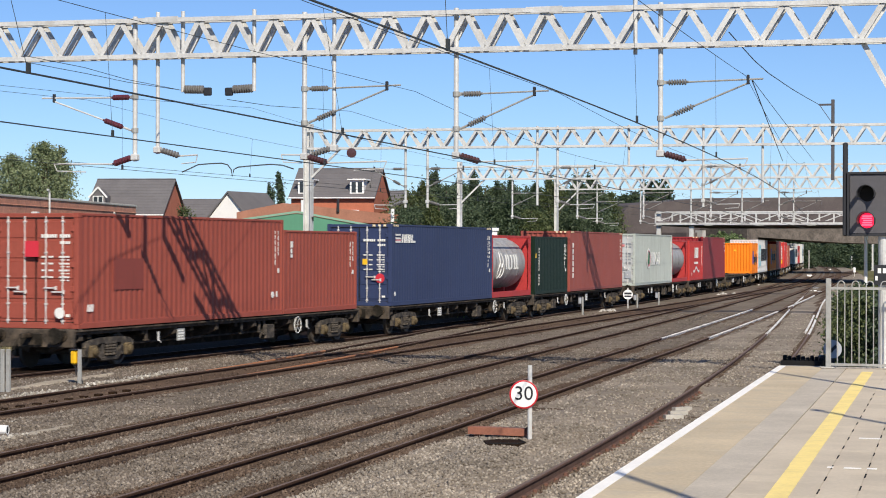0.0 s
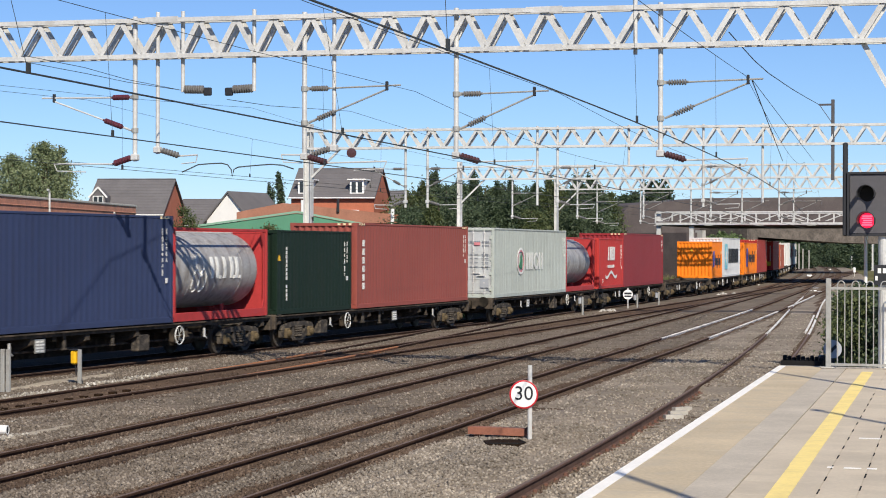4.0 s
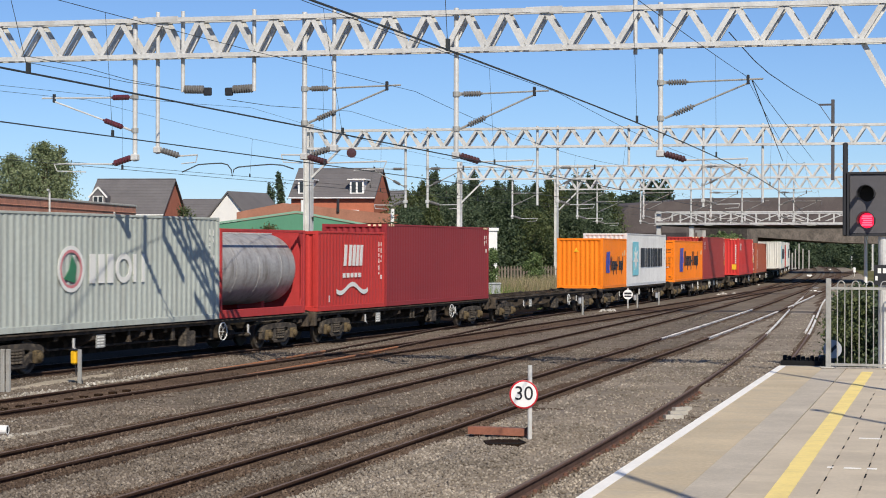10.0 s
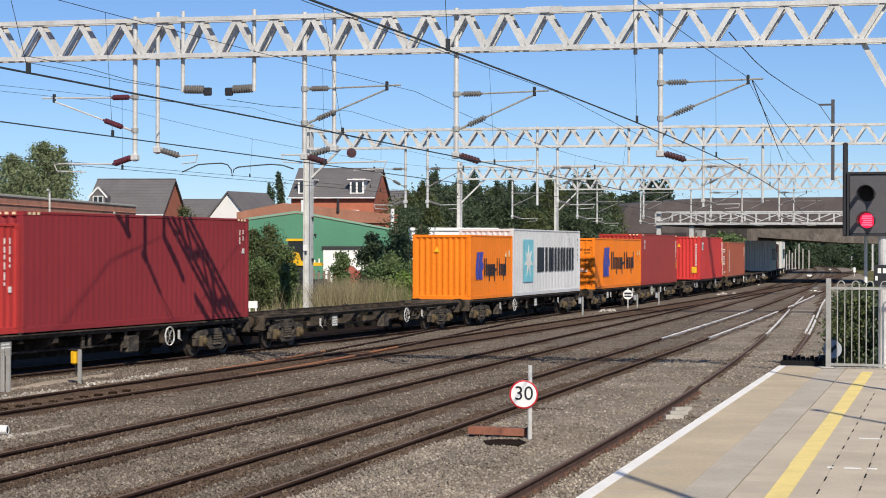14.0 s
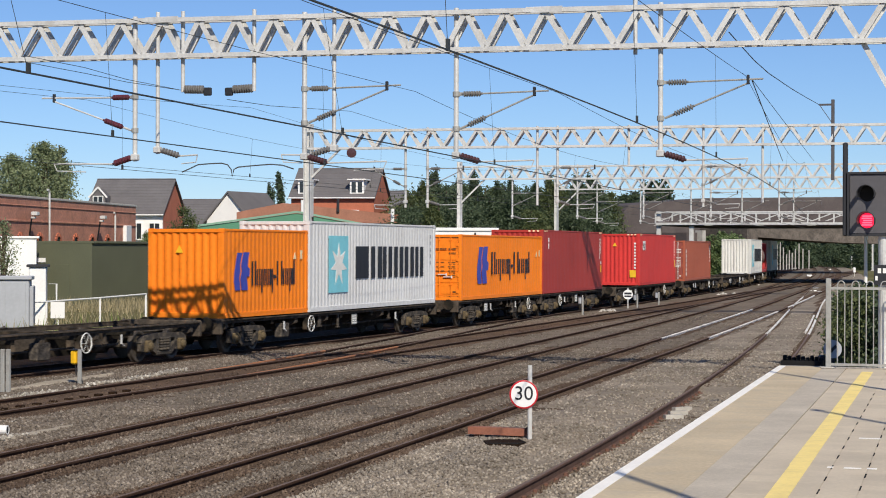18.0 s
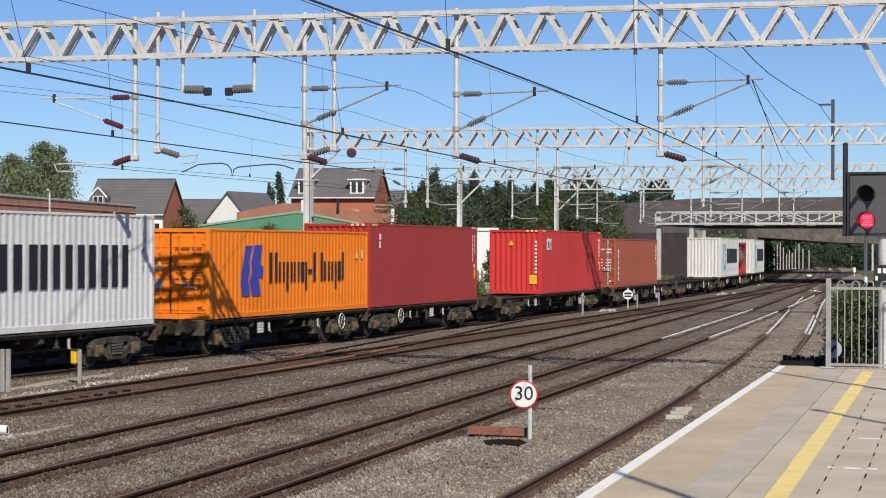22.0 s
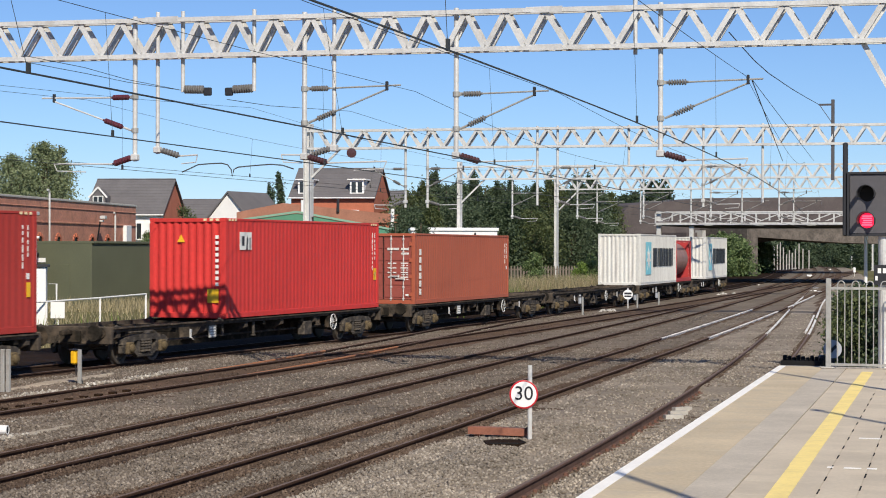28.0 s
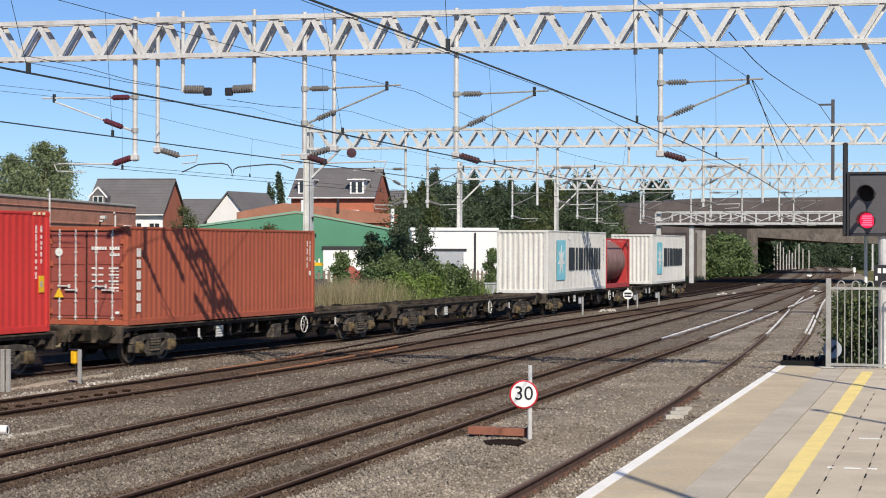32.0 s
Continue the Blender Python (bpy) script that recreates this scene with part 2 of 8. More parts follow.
WOOD_RED = mat("faded_red_timber", (0.30, 0.12, 0.075), 0.9, 0.0, 0.2, 4, 30, 0.3)
BARK = mat("bark", (0.10, 0.075, 0.05), 0.95, 0.0, 0.3, 3, 20, 0.6)
SIGN_WHITE = mat("sign_white", (0.84, 0.84, 0.82), 0.4, 0.0, 0.03, 3, 20, 0.0)
SIGN_RED = mat("sign_red", (0.55, 0.02, 0.03), 0.4, 0.0, 0.06, 3, 20, 0.0)
BLUE_PAINT = paint("plant_blue_paint", (0.06, 0.18, 0.45))
YELLOW_PAINT = paint("plant_yellow_paint", (0.80, 0.46, 0.02))
LEAF_DARK = leaf_mat("dark_conifer_leaves", (0.045, 0.075, 0.035), (0.078, 0.112, 0.056))
LEAF_PINE = leaf_mat("grey_green_needles", (0.060, 0.092, 0.048), (0.105, 0.142, 0.074))
LEAF_OLIVE = leaf_mat("olive_leaves", (0.05, 0.075, 0.025), (0.13, 0.155, 0.055))
LEAF_MID = leaf_mat("shrub_leaves", (0.07, 0.125, 0.038), (0.19, 0.25, 0.10))
LEAF_LIGHT = leaf_mat("young_leaves", (0.10, 0.18, 0.03), (0.22, 0.30, 0.07))
LEAF_TREE = leaf_mat("broadleaf_leaves", (0.165, 0.21, 0.10), (0.25, 0.29, 0.155))
GRASS = leaf_mat("dry_grass_blades", (0.18, 0.16, 0.085), (0.47, 0.395, 0.235))
SAND = mat("pale_sandy_soil", (0.36, 0.31, 0.235), 0.95, 0.0, 0.3, 1.4, 22.0, 0.6, dirt=(0.27, 0.23, 0.18), dirt_amount=0.7)
RUBBLE_PALE = stone_mat("pale_broken_stone", (0.22, 0.195, 0.16), (0.60, 0.56, 0.49))
GLOW_RED = bpy.data.materials.new("lit_red_lamp")
GLOW_RED.use_nodes = True
GLOW_RED.node_tree.nodes["Principled BSDF"].inputs["Base Color"].default_value = (0.6, 0.0, 0.02, 1)
GLOW_RED.node_tree.nodes["Principled BSDF"].inputs["Emission Color"].default_value = (1.0, 0.012, 0.06, 1)
GLOW_RED.node_tree.nodes["Principled BSDF"].inputs["Emission Strength"].default_value = 1.6

GLOW_PINK = GLOW_RED.copy()
GLOW_PINK.name = "bright_lamp_elements"
GLOW_PINK.node_tree.nodes["Principled BSDF"].inputs["Emission Color"].default_value = (1.0, 0.16, 0.26, 1)


# ---- building blocks ----
class Geo:
    """Collects vertices and faces of one mesh."""

    def __init__(self):
        self.v, self.f = [], []

    def add(self, verts, faces):
        k = len(self.v)
        self.v += [tuple(p) for p in verts]
        self.f += [tuple(i + k for i in q) for q in faces]
        return self

    def box(self, x0, x1, y0, y1, z0, z1, c=0.0):
        """A box, with its upright and long edges cut by c."""
        if c <= 0:
            vs = [(x, y, z) for z in (z0, z1) for x, y in ((x0, y0), (x1, y0), (x1, y1), (x0, y1))]
            return self.add(vs, [(3, 2, 1, 0), (4, 5, 6, 7), (0, 1, 5, 4), (1, 2, 6, 5), (2, 3, 7, 6), (3, 0, 4, 7)])
        out = [(x0 + c, y0), (x1 - c, y0), (x1, y0 + c), (x1, y1 - c), (x1 - c, y1), (x0 + c, y1), (x0, y1 - c), (x0, y0 + c)]
        cx, cy = (x0 + x1) / 2, (y0 + y1) / 2
        kx, ky = 1 - 2 * c / (x1 - x0), 1 - 2 * c / (y1 - y0)
        rings = [[(cx + (x - cx) * kx, cy + (y - cy) * ky, z0) for x, y in out], [(x, y, z0 + c) for x, y in out], [(x, y, z1 - c) for x, y in out], [(cx + (x - cx) * kx, cy + (y - cy) * ky, z1) for x, y in out]]
        return self.rings(rings)

    def rings(self, rings, cap=True, close=True):
        n = len(rings[0])
        vs = [p for r in rings for p in r]
        fs = []
        for a in range(len(rings) - 1):
            for i in range(n if close else n - 1):
                j = (i + 1) % n
                fs.append((a * n + i, a * n + j, (a + 1) * n + j, (a + 1) * n + i))
        if cap:
            fs += [tuple(range(n - 1, -1, -1)), tuple(range((len(rings) - 1) * n, len(rings) * n))]
        return self.add(vs, fs)

    def tube(self, p, q, r, n=8, r2=None):
        p, q = Vector(p), Vector(q)
        d = (q - p).normalized()
        a = d.orthogonal().normalized()
        b = d.cross(a)
        r2 = r if r2 is None else r2
        ring = lambda c, k: [c + (a * math.cos(2 * math.pi * i / n) + b * math.sin(2 * math.pi * i / n)) * k for i in range(n)]
        return self.rings([ring(p, r), ring(q, r2)])

    def bar(self, p, q, w, h):
        """A straight rectangular bar from p to q, w wide (level), h high."""
        p, q = Vector(p), Vector(q)
        d = (q - p).normalized()
        a = Vector((0, 0, 1)).cross(d)
        a = Vector((1, 0, 0)) if a.length < 1e-4 else a.normalized()
        b = d.cross(a)
        k = [(-w / 2, -h / 2), (w / 2, -h / 2), (w / 2, h / 2), (-w / 2, h / 2)]
        return self.rings([[c + a * u + b * t for u, t in k] for c in (p, q)])

    def path(self, pts, r, n=6):
        """A tube that follows points."""
        pts = [Vector(p) for p in pts]
        rings = []
        for i, p in enumerate(pts):
            d = (pts[min(i + 1, len(pts) - 1)] - pts[max(i - 1, 0)]).normalized()
            a = Vector((0, 0, 1)).cross(d)
            a = Vector((1, 0, 0)) if a.length < 1e-4 else a.normalized()
            b = d.cross(a)
            rings.append([p + (a * math.cos(2 * math.pi * k / n) + b * math.sin(2 * math.pi * k / n)) * r for k in range(n)])
        return self.rings(rings)

    def lathe(self, p, q, prof, n=16):
        """Turned shape about the line p to q; prof: (share of the length, radius)."""
        p, q = Vector(p), Vector(q)
        d = (q - p).normalized()
        a = d.orthogonal().normalized()
        b = d.cross(a)
        return self.rings([[p.lerp(q, t) + (a * math.cos(2 * math.pi * i / n) + b * math.sin(2 * math.pi * i / n)) * r for i in range(n)] for t, r in prof])

    def prism(self, outline, axis, a, b):
        """An outline in the two other axes, drawn out along axis 0, 1 or 2 from a to b."""
        def put(u, w, t):
            return ((t, u, w), (u, t, w), (u, w, t))[axis]
        return self.rings([[put(u, w, t) for u, w in outline] for t in (a, b)])

    def data(self, name, material, smooth=False):
        me = bpy.data.meshes.new(name)
        me.from_pydata(self.v, [], self.f)
        me.materials.append(material)
        if smooth:
            me.polygons.foreach_set("use_smooth", [True] * len(me.polygons))
        me.update()
        return me


def fix(me):
    """Turns the faces outwards."""
    bm = bmesh.new()
    bm.from_mesh(me)
    bmesh.ops.recalc_face_normals(bm, faces=bm.faces)
    bm.to_mesh(me)
    bm.free()
    return me


def part(name, geo, material, parent=None, label="", smooth=False, at=None):
    """Links a mesh (or a Geo) as one object, under a thing or a part."""
    me = fix(geo.data(name, material, smooth)) if isinstance(geo, Geo) else geo
    ob = new(name, me)
    if parent is not None:
        ob.parent = parent
    if at is not None:
        ob.matrix_basis = at
    if label:
        ob["label"] = label
    return ob


def thing(name, at, label, category, group="", kind=""):
    ob = new(name)
    ob.empty_display_size = 0.2
    ob.matrix_basis = at
    return tagged(ob, label, category, group, kind)


# ---- the lines of the railway ----
def poly(c, x):
    r = 0.0
    for k in c:
        r = r * x + k
    return r


def line_train(x):
    """Centre of the freight line."""
    if x < 25:
        return line_train(25) + (x - 25) * (line_train(26) - line_train(25))
    if x > 300:
        return line_train(300) + (x - 300) * 0.14
    return 1.22 + poly((-0.4495, 2.0494, -3.5365, 6.8401, 0.2324, 24.7134), (x - 55) / 100)


def line_1(x):
    if x > 125:
        return line_1(125) + (x - 125) * 0.14
    return poly((-4.2623, 11.9279, 2.9483, 5.3996), x / 100)


def line_2(x):
    return poly((1.4664, 6.9793, 9.4629), x / 100)


def line_3(x):
    return poly((1.5518, 6.5257, 13.3885), x / 100)


def line_4(x):
    if x > 240:
        return line_4(240) + (x - 240) * 0.09
    return poly((1.5106, 2.248, 19.7703), x / 100)


def line_cross(x):
    """Crossover from line 4 to the freight line."""
    t = min(1, max(0, (x - 40) / 55))
    t = t * t * (3 - 2 * t)
    return line_4(x) * (1 - t) + line_train(x) * t


def edge_y(x):
    """Platform edge."""
    return 3.163 + 0.0851 * x


# ---- ground and tracks ----
GROUND_Z = -0.20
BED_Z = -0.075


def bed_z(x, y):
    """Top of the ballast: low and open round the platform line, filled up elsewhere."""
    k = max(0.0, min(1.0, (1.9 - abs(y - line_1(x))) / 0.5)) if x < 44 else 0.0
    return BED_Z - 0.085 * k + 0.025 * noise.noise((x * 0.7, y * 1.1, 3))


g = Geo()
xs = [-600, -100, 0, 30, 60, 100, 150, 250, 500, 3000]
ys = [-2500, -300, -60, 0, 30, 60, 100, 200, 600, 2500]
vs = [(x, y, GROUND_Z - 0.14) for y in ys for x in xs]
nx = len(xs)
g.add(vs, [(j * nx + i, j * nx + i + 1, (j + 1) * nx + i + 1, (j + 1) * nx + i) for j in range(len(ys) - 1) for i in range(nx - 1)])
tagged(part("ground", g, SOIL), "dry grassy ground reaching to the horizon", "ground", kind="structure")


def near_rail(x, y):
    """Distance to the nearest rail."""
    near = min(abs(abs(y - ln(x)) - 0.7535) for ln in (line_2, line_3, line_4, line_train))
    near = min(near, 2.2 * abs(abs(y - line_1(x)) - 0.7535))
    return min(near, max(0.1, abs(y - line_4(x)) - 0.85))


def bed(name, lo, hi, x0, x1, step, n, label):
    """Ballast between two lines, gently uneven, rust-stained beside the rails, black with painted shade under the
    train.
    """
    xs = [x0 + i * step for i in range(int((x1 - x0) / step) + 1)]
    vs, face_mat = [], []
    for x in xs:
        a, b = lo(x), hi(x)
        for k in range(n + 1):
            y = a + (b - a) * k / n
            fall = -0.16 * max(0, 1 - min(k, n - k) / 1.5)
            vs.append((x, y, bed_z(x, y) + fall))
    fs = []
    for i in range(len(xs) - 1):
        for k in range(n):
            fs.append((i * (n + 1) + k, i * (n + 1) + k + 1, (i + 1) * (n + 1) + k + 1, (i + 1) * (n + 1) + k))
            q = vs[i * (n + 1) + k]
            # From the freight line on, the bed is coloured black as train shade.
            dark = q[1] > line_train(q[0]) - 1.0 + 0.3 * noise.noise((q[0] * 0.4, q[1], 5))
            face_mat.append(2 if dark else 3 if q[1] < line_2(q[0]) - 1.1 and near_rail(q[0] + step / 2, q[1] + 0.1) > 0.4 else 1 if near_rail(q[0] + step / 2, q[1] + 0.1) < (0.48 if q[0] < 60 else 0.30) + 0.14 * noise.noise((q[0] * 0.5, q[1] * 2.0, 8)) else 0)
    ob = tagged(part(name, Geo().add(vs, fs), BALLAST, smooth=True), label, "ballast", kind="structure")
    ob.data.materials.append(STAINED)
    ob.data.materials.append(SHADE_GRIME)
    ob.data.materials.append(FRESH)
    ob.data.polygons.foreach_set("material_index", face_mat)
    return ob


bed("ballast_bed", lambda x: line_1(x) - 3.0 if x > 36 else edge_y(x) - 0.6, lambda x: line_train(x) + 6.5, -40, 110, 1.0, 100, "grey-brown stone ballast under the tracks")
bed("ballast_bed", lambda x: line_2(x) - 3.4, lambda x: line_train(x) + 6.5, 110, 420, 4.0, 60, "grey-brown stone ballast under the far tracks")

RAIL_OUT = [(-0.07, -0.16), (0.07, -0.16), (0.07, -0.148), (0.012, -0.13), (0.012, -0.04), (0.035, -0.03), (0.035, -0.006), (0.028, 0.0), (-0.028, 0.0), (-0.035, -0.006), (-0.035, -0.03), (-0.012, -0.04), (-0.012, -0.13), (-0.07, -0.148)]


def rail(line, off, x0, x1, parent, step=2.0, material=None):
    """A rail along a line at a sideways offset; its head is a bright strip."""
    n = max(2, int((x1 - x0) / step) + 1)
    ring, head = [], []
    for i in range(n):
        x = x0 + (x1 - x0) * i / (n - 1)
        y = line(x)
        s = (line(x + 0.5) - line(x - 0.5))
        k = 1 / math.hypot(1, s)
        px, py = x - off * s * k, y + off * k
        ring.append([(px - u * s * k, py + u * k, z) for u, z in RAIL_OUT])
        head.append([(px - u * s * k, py + u * k, z) for u, z in ((-0.026, 0.001), (0.026, 0.001), (0.022, 0.003), (-0.022, 0.003))])
    r = part("rail", Geo().rings(ring), material or RAIL_SIDE, parent, "rusty rail")
    part("rail_head", Geo().rings(head), material if material in (RAIL_WHITE,) else RAIL_TOP, r, "worn bright rail head")
    return r


SLEEPER_ME = fix(Geo().box(-0.13, 0.13, -1.28, 1.28, -0.20, -0.0, 0.02).data("sleeper", SLEEPER))
CHAIR_ME = fix(Geo().box(-0.1, 0.1, -0.16, 0.16, -0.015, 0.012, 0.005).box(-0.06, 0.06, 0.06, 0.11, 0.0, 0.05, 0.01).box(-0.06, 0.06, -0.11, -0.06, 0.0, 0.05, 0.01).data("rail_chair", RUST))


def track(name, line, x0, x1, sleepers_to, label, rails=((-0.7535, None), (0.7535, None)), sleep=True, drop=0.018):
    tr = thing(name, Matrix(), label, "railway track", kind="structure")
    for off, m in rails:
        rail(line, off, x0, x1, tr, 2.0, m)
    if sleep:
        x = x0 + 0.3
        while x < sleepers_to:
            a = math.degrees(math.atan(line(x + 0.5) - line(x - 0.5)))
            sl = part("sleeper", SLEEPER_ME, SLEEPER, tr, at=pose(x, line(x), -0.172 + 0.006 * random.uniform(-1, 1) - drop, 0, 0, a + random.uniform(-0.6, 0.6)))
            if x < 50:
                for off in (-0.7535, 0.7535):
                    part("rail_chair", CHAIR_ME, RUST, sl, at=pose(0, off, 0.0))
            x += 0.68
    return tr


track("track_1", line_1, 4, 240, 75, "platform line, rusty rails on worn sleepers", rails=((-0.7535, RAIL_RED), (0.7535, RAIL_RED)), drop=-0.012)
track("track_2", line_2, 8, 420, 75, "running line with dark rusty rails and worn heads")
track("track_3", line_3, 10, 420, 75, "running line with dark rusty rails and worn heads")
tr4 = track("track_4", line_4, 16, 240, 75, "running line beside the freight line")
# Small near-black blocks in two rows along line 4.
for k in range(9):
    x = 32.56 + 0.648 * k
    part("rubber_pad", Geo().box(x - 0.08, x + 0.08, line_4(x) - 0.21, line_4(x) - 0.07, -0.2, -0.03, 0.01), SHADE_GRIME, tr4, "dark block between the rails")
for k, x in enumerate((30.42, 31.05, 31.83, 33.05, 33.72, 34.42, 35.09, 35.74)):
    part("rubber_pad", Geo().box(x - 0.09, x + 0.09, 18.86 + 0.05 * (x - 30.4), 18.98 + 0.05 * (x - 30.4), -0.2, -0.075, 0.01), SHADE_GRIME, tr4, "dark block beside the rail")


def sand_patch(p, q, w, seed):
    """A low spread of pale sandy soil on the ballast, with a ragged edge."""
    g, n = Geo(), 36
    ux, uy = q[0] - p[0], q[1] - p[1]
    l = math.hypot(ux, uy)
    vs = []
    for i in range(n + 1):
        t = i / n
        wid = w * math.sqrt(max(0.0, math.sin(math.pi * t))) * (0.75 + 0.6 * noise.noise((t * 5, seed, 1))) + 0.01
        off = 0.35 * w * noise.noise((t * 3, seed, 4))
        for k in range(7):
            a = (k / 3 - 1) * wid * (1 + 0.25 * noise.noise((t * 14, k, seed))) + off
            x, y = p[0] + ux * t - uy / l * a, p[1] + uy * t + ux / l * a
            vs.append((x, y, bed_z(x, y) + (-0.04, 0.012, 0.03, 0.034, 0.03, 0.012, -0.04)[k] + 0.012 * noise.noise((x * 3, y * 3, seed))))
    fs = [(i * 7 + k, (i + 1) * 7 + k, (i + 1) * 7 + k + 1, i * 7 + k + 1) for i in range(n) for k in range(6)]
    return tagged(part("sand_patch", g.add(vs, fs), SAND, smooth=True), "pale sandy soil spread on the ballast", "soil", "sandy patches", "stuff")


sand_patch((26.0, 17.25), (30.2, 17.62), 0.24, 3)
sand_patch((34.3, 22.05), (37.5, 22.05), 0.26, 8)
sand_patch((37.0, 23.35), (42.9, 23.9), 0.42, 13)
sand_patch((38.0, 22.15), (44.8, 22.9), 0.22, 21)
track("track_5", line_cross, 42, 95, 80, "crossover between the two far lines", sleep=False)
track("track_6", line_train, -160, 420, 110, "freight line under the train")


# whitewash on rails near the junction: a thin sleeve round the rail
def white_sleeve(line, off, x0, x1, material=None, label="whitewashed length of rail at the junction"):
    ring = []
    n = int((x1 - x0) / 1.5) + 2
    out = [(-0.076, -0.155), (0.076, -0.155), (0.076, -0.143), (0.018, -0.125), (0.018, -0.045), (0.041, -0.03), (0.041, -0.004), (0.03, 0.005), (-0.03, 0.005), (-0.041, -0.004), (-0.041, -0.03), (-0.018, -0.045), (-0.018, -0.125), (-0.076, -0.143)]
    for i in range(n):
        x = x0 + (x1 - x0) * i / (n - 1)
        s = line(x + 0.5) - line(x - 0.5)
        k = 1 / math.hypot(1, s)
        px, py = x - off * s * k, line(x) + off * k
        ring.append([(px - u * s * k, py + u * k, z) for u, z in out])
    return tagged(part("rail_coating", Geo().rings(ring), material or RAIL_WHITE), label, "rail", "coated rails", "structure")


for ln_, off_, a_, b_ in ((line_2, 0.7535, 66, 100), (line_2, -0.7535, 67, 97), (line_1, 0.7535, 71, 100), (line_1, -0.7535, 71, 122), (line_1, -0.60, 73, 92), (line_2, -0.7535, 104, 132), (line_1, 0.7535, 106, 128)):
    white_sleeve(ln_, off_, a_, b_)

white_sleeve(line_cross, -0.7535, 43, 57, RAIL_ORANGE, "fresh orange rust on a length of rail")
white_sleeve(line_cross, 0.7535, 44, 54, RAIL_ORANGE, "fresh orange rust on a length of rail")
white_sleeve(line_cross, 0.7535, 82, 90, RAIL_ORANGE, "fresh orange rust on a length of rail")

# ---- platform ----
PZ = 0.915
PX0, PX1 = -12.0, 36.0
plat = thing("platform", Matrix(), "concrete-paved station platform with white edge and yellow line", "platform", kind="structure")


def strip(name, off0, off1, z0, z1, x0, x1, material, label, parent=plat):
    """A strip along the platform between two distances in from its edge."""
    vs = []
    for z in (z0, z1):
        vs += [(x0, edge_y(x0) - off0, z), (x1, edge_y(x1) - off0, z), (x1, edge_y(x1) - off1, z), (x0, edge_y(x0) - off1, z)]
    return part(name, Geo().add(vs, [(3, 2, 1, 0), (4, 5, 6, 7), (0, 1, 5, 4), (1, 2, 6, 5), (2, 3, 7, 6), (3, 0, 4, 7)]), material, parent, label)


strip("platform_wall", 0.12, 12.0, GROUND_Z - 0.3, PZ - 0.075, PX0, PX1, BRIDGE_STONE, "stained concrete platform wall")
strip("edge_coping", 0.0, 0.13, PZ - 0.16, PZ + 0.004, PX0, PX1 + 0.02, EDGE_WHITE, "white painted edge")
strip("end_coping", 0.13, 4.0, PZ - 0.16, PZ + 0.002, PX1 - 0.02, PX1 + 0.10, CONCRETE, "pale concrete end kerb")


# ---- overhead line portals ----
SKEW = 0.10


def portal_x(x0, y):
    """The portals stand square to the curving tracks."""
    return x0 - SKEW * (y - 17)


def truss(parent, x0, y0, y1, z0, z1, bays, depth=0.32, r=0.045, material=None, runs=None):
    """A square lattice boom across the tracks: four chords and zigzag angle-section diagonals. runs: (from, to, bays) of its lengths."""
    material = material or GALV
    X = lambda y: portal_x(x0, y)
    for dx in (-depth / 2, depth / 2):
        for z in (z0, z1):
            part("chord", Geo().bar((X(y0) + dx, y0, z), (X(y1) + dx, y1, z), r * 2.0, r * 2.4), material, parent, "pale galvanised chord")
    for ra, rb, n in runs or ((y0, y1, bays),):
        w = (rb - ra) / n
        for dx in (-depth / 2, depth / 2):
            for i in range(n):
                ya, ym, yb = ra + i * w, ra + (i + 0.5) * w, ra + (i + 1) * w
                for (p, zp), (q, zq) in (((ya, z1), (ym, z0)), ((ym, z0), (yb, z1))):
                    g = Geo().bar((X(p) + dx, p, zp), (X(q) + dx, q, zq), 0.014, r * 2.7)
                    e = -r * 1.25 if zp > zq else r * 1.25
                    g.bar((X(p) + dx + 0.05, p + e, zp), (X(q) + dx + 0.05, q + e, zq), 0.09, 0.014)
                    part("diagonal", g, material, parent)
        for i in range(n + 1):
            y = ra + i * w
            for z in (z0, z1):
                part("batten", Geo().bar((X(y) - depth / 2, y, z), (X(y) + depth / 2, y, z), r * 1.2, r * 1.2), material, parent)
    for ra, rb, n in (runs or ())[1:]:
        for z in (z0, z1):
            part("splice_plate", Geo().box(X(ra) - depth / 2 - 0.07, X(ra) - depth / 2 - 0.052, ra - 0.45, ra + 0.45, z - 0.075, z + 0.075, 0.006), material, parent, "bolted splice plate")


def mast(parent, x, y, z0, z1, w=0.2):
    """An H-section upright with a concrete foot."""
    g = Geo().prism([(y - w / 2, x - w / 2), (y - w / 2 + 0.03, x - w / 2), (y - w / 2 + 0.03, x - 0.02), (y + w / 2 - 0.03, x - 0.02), (y + w / 2 - 0.03, x - w / 2), (y + w / 2, x - w / 2), (y + w / 2, x + w / 2), (y + w / 2 - 0.03, x + w / 2), (y + w / 2 - 0.03, x + 0.02), (y - w / 2 + 0.03, x + 0.02), (y - w / 2 + 0.03, x + w / 2), (y - w / 2, x + w / 2)], 2, z0, z1)
    g.v = [(b, a, c) for a, b, c in g.v]
    m = part("mast", g, GALV, parent, "pale galvanised upright")
    part("mast_foot", Geo().box(x - w, x + w, y - w, y + w, z0 - 0.1, z0 + 0.25, 0.03), CONCRETE, m, "concrete foot")
    return m


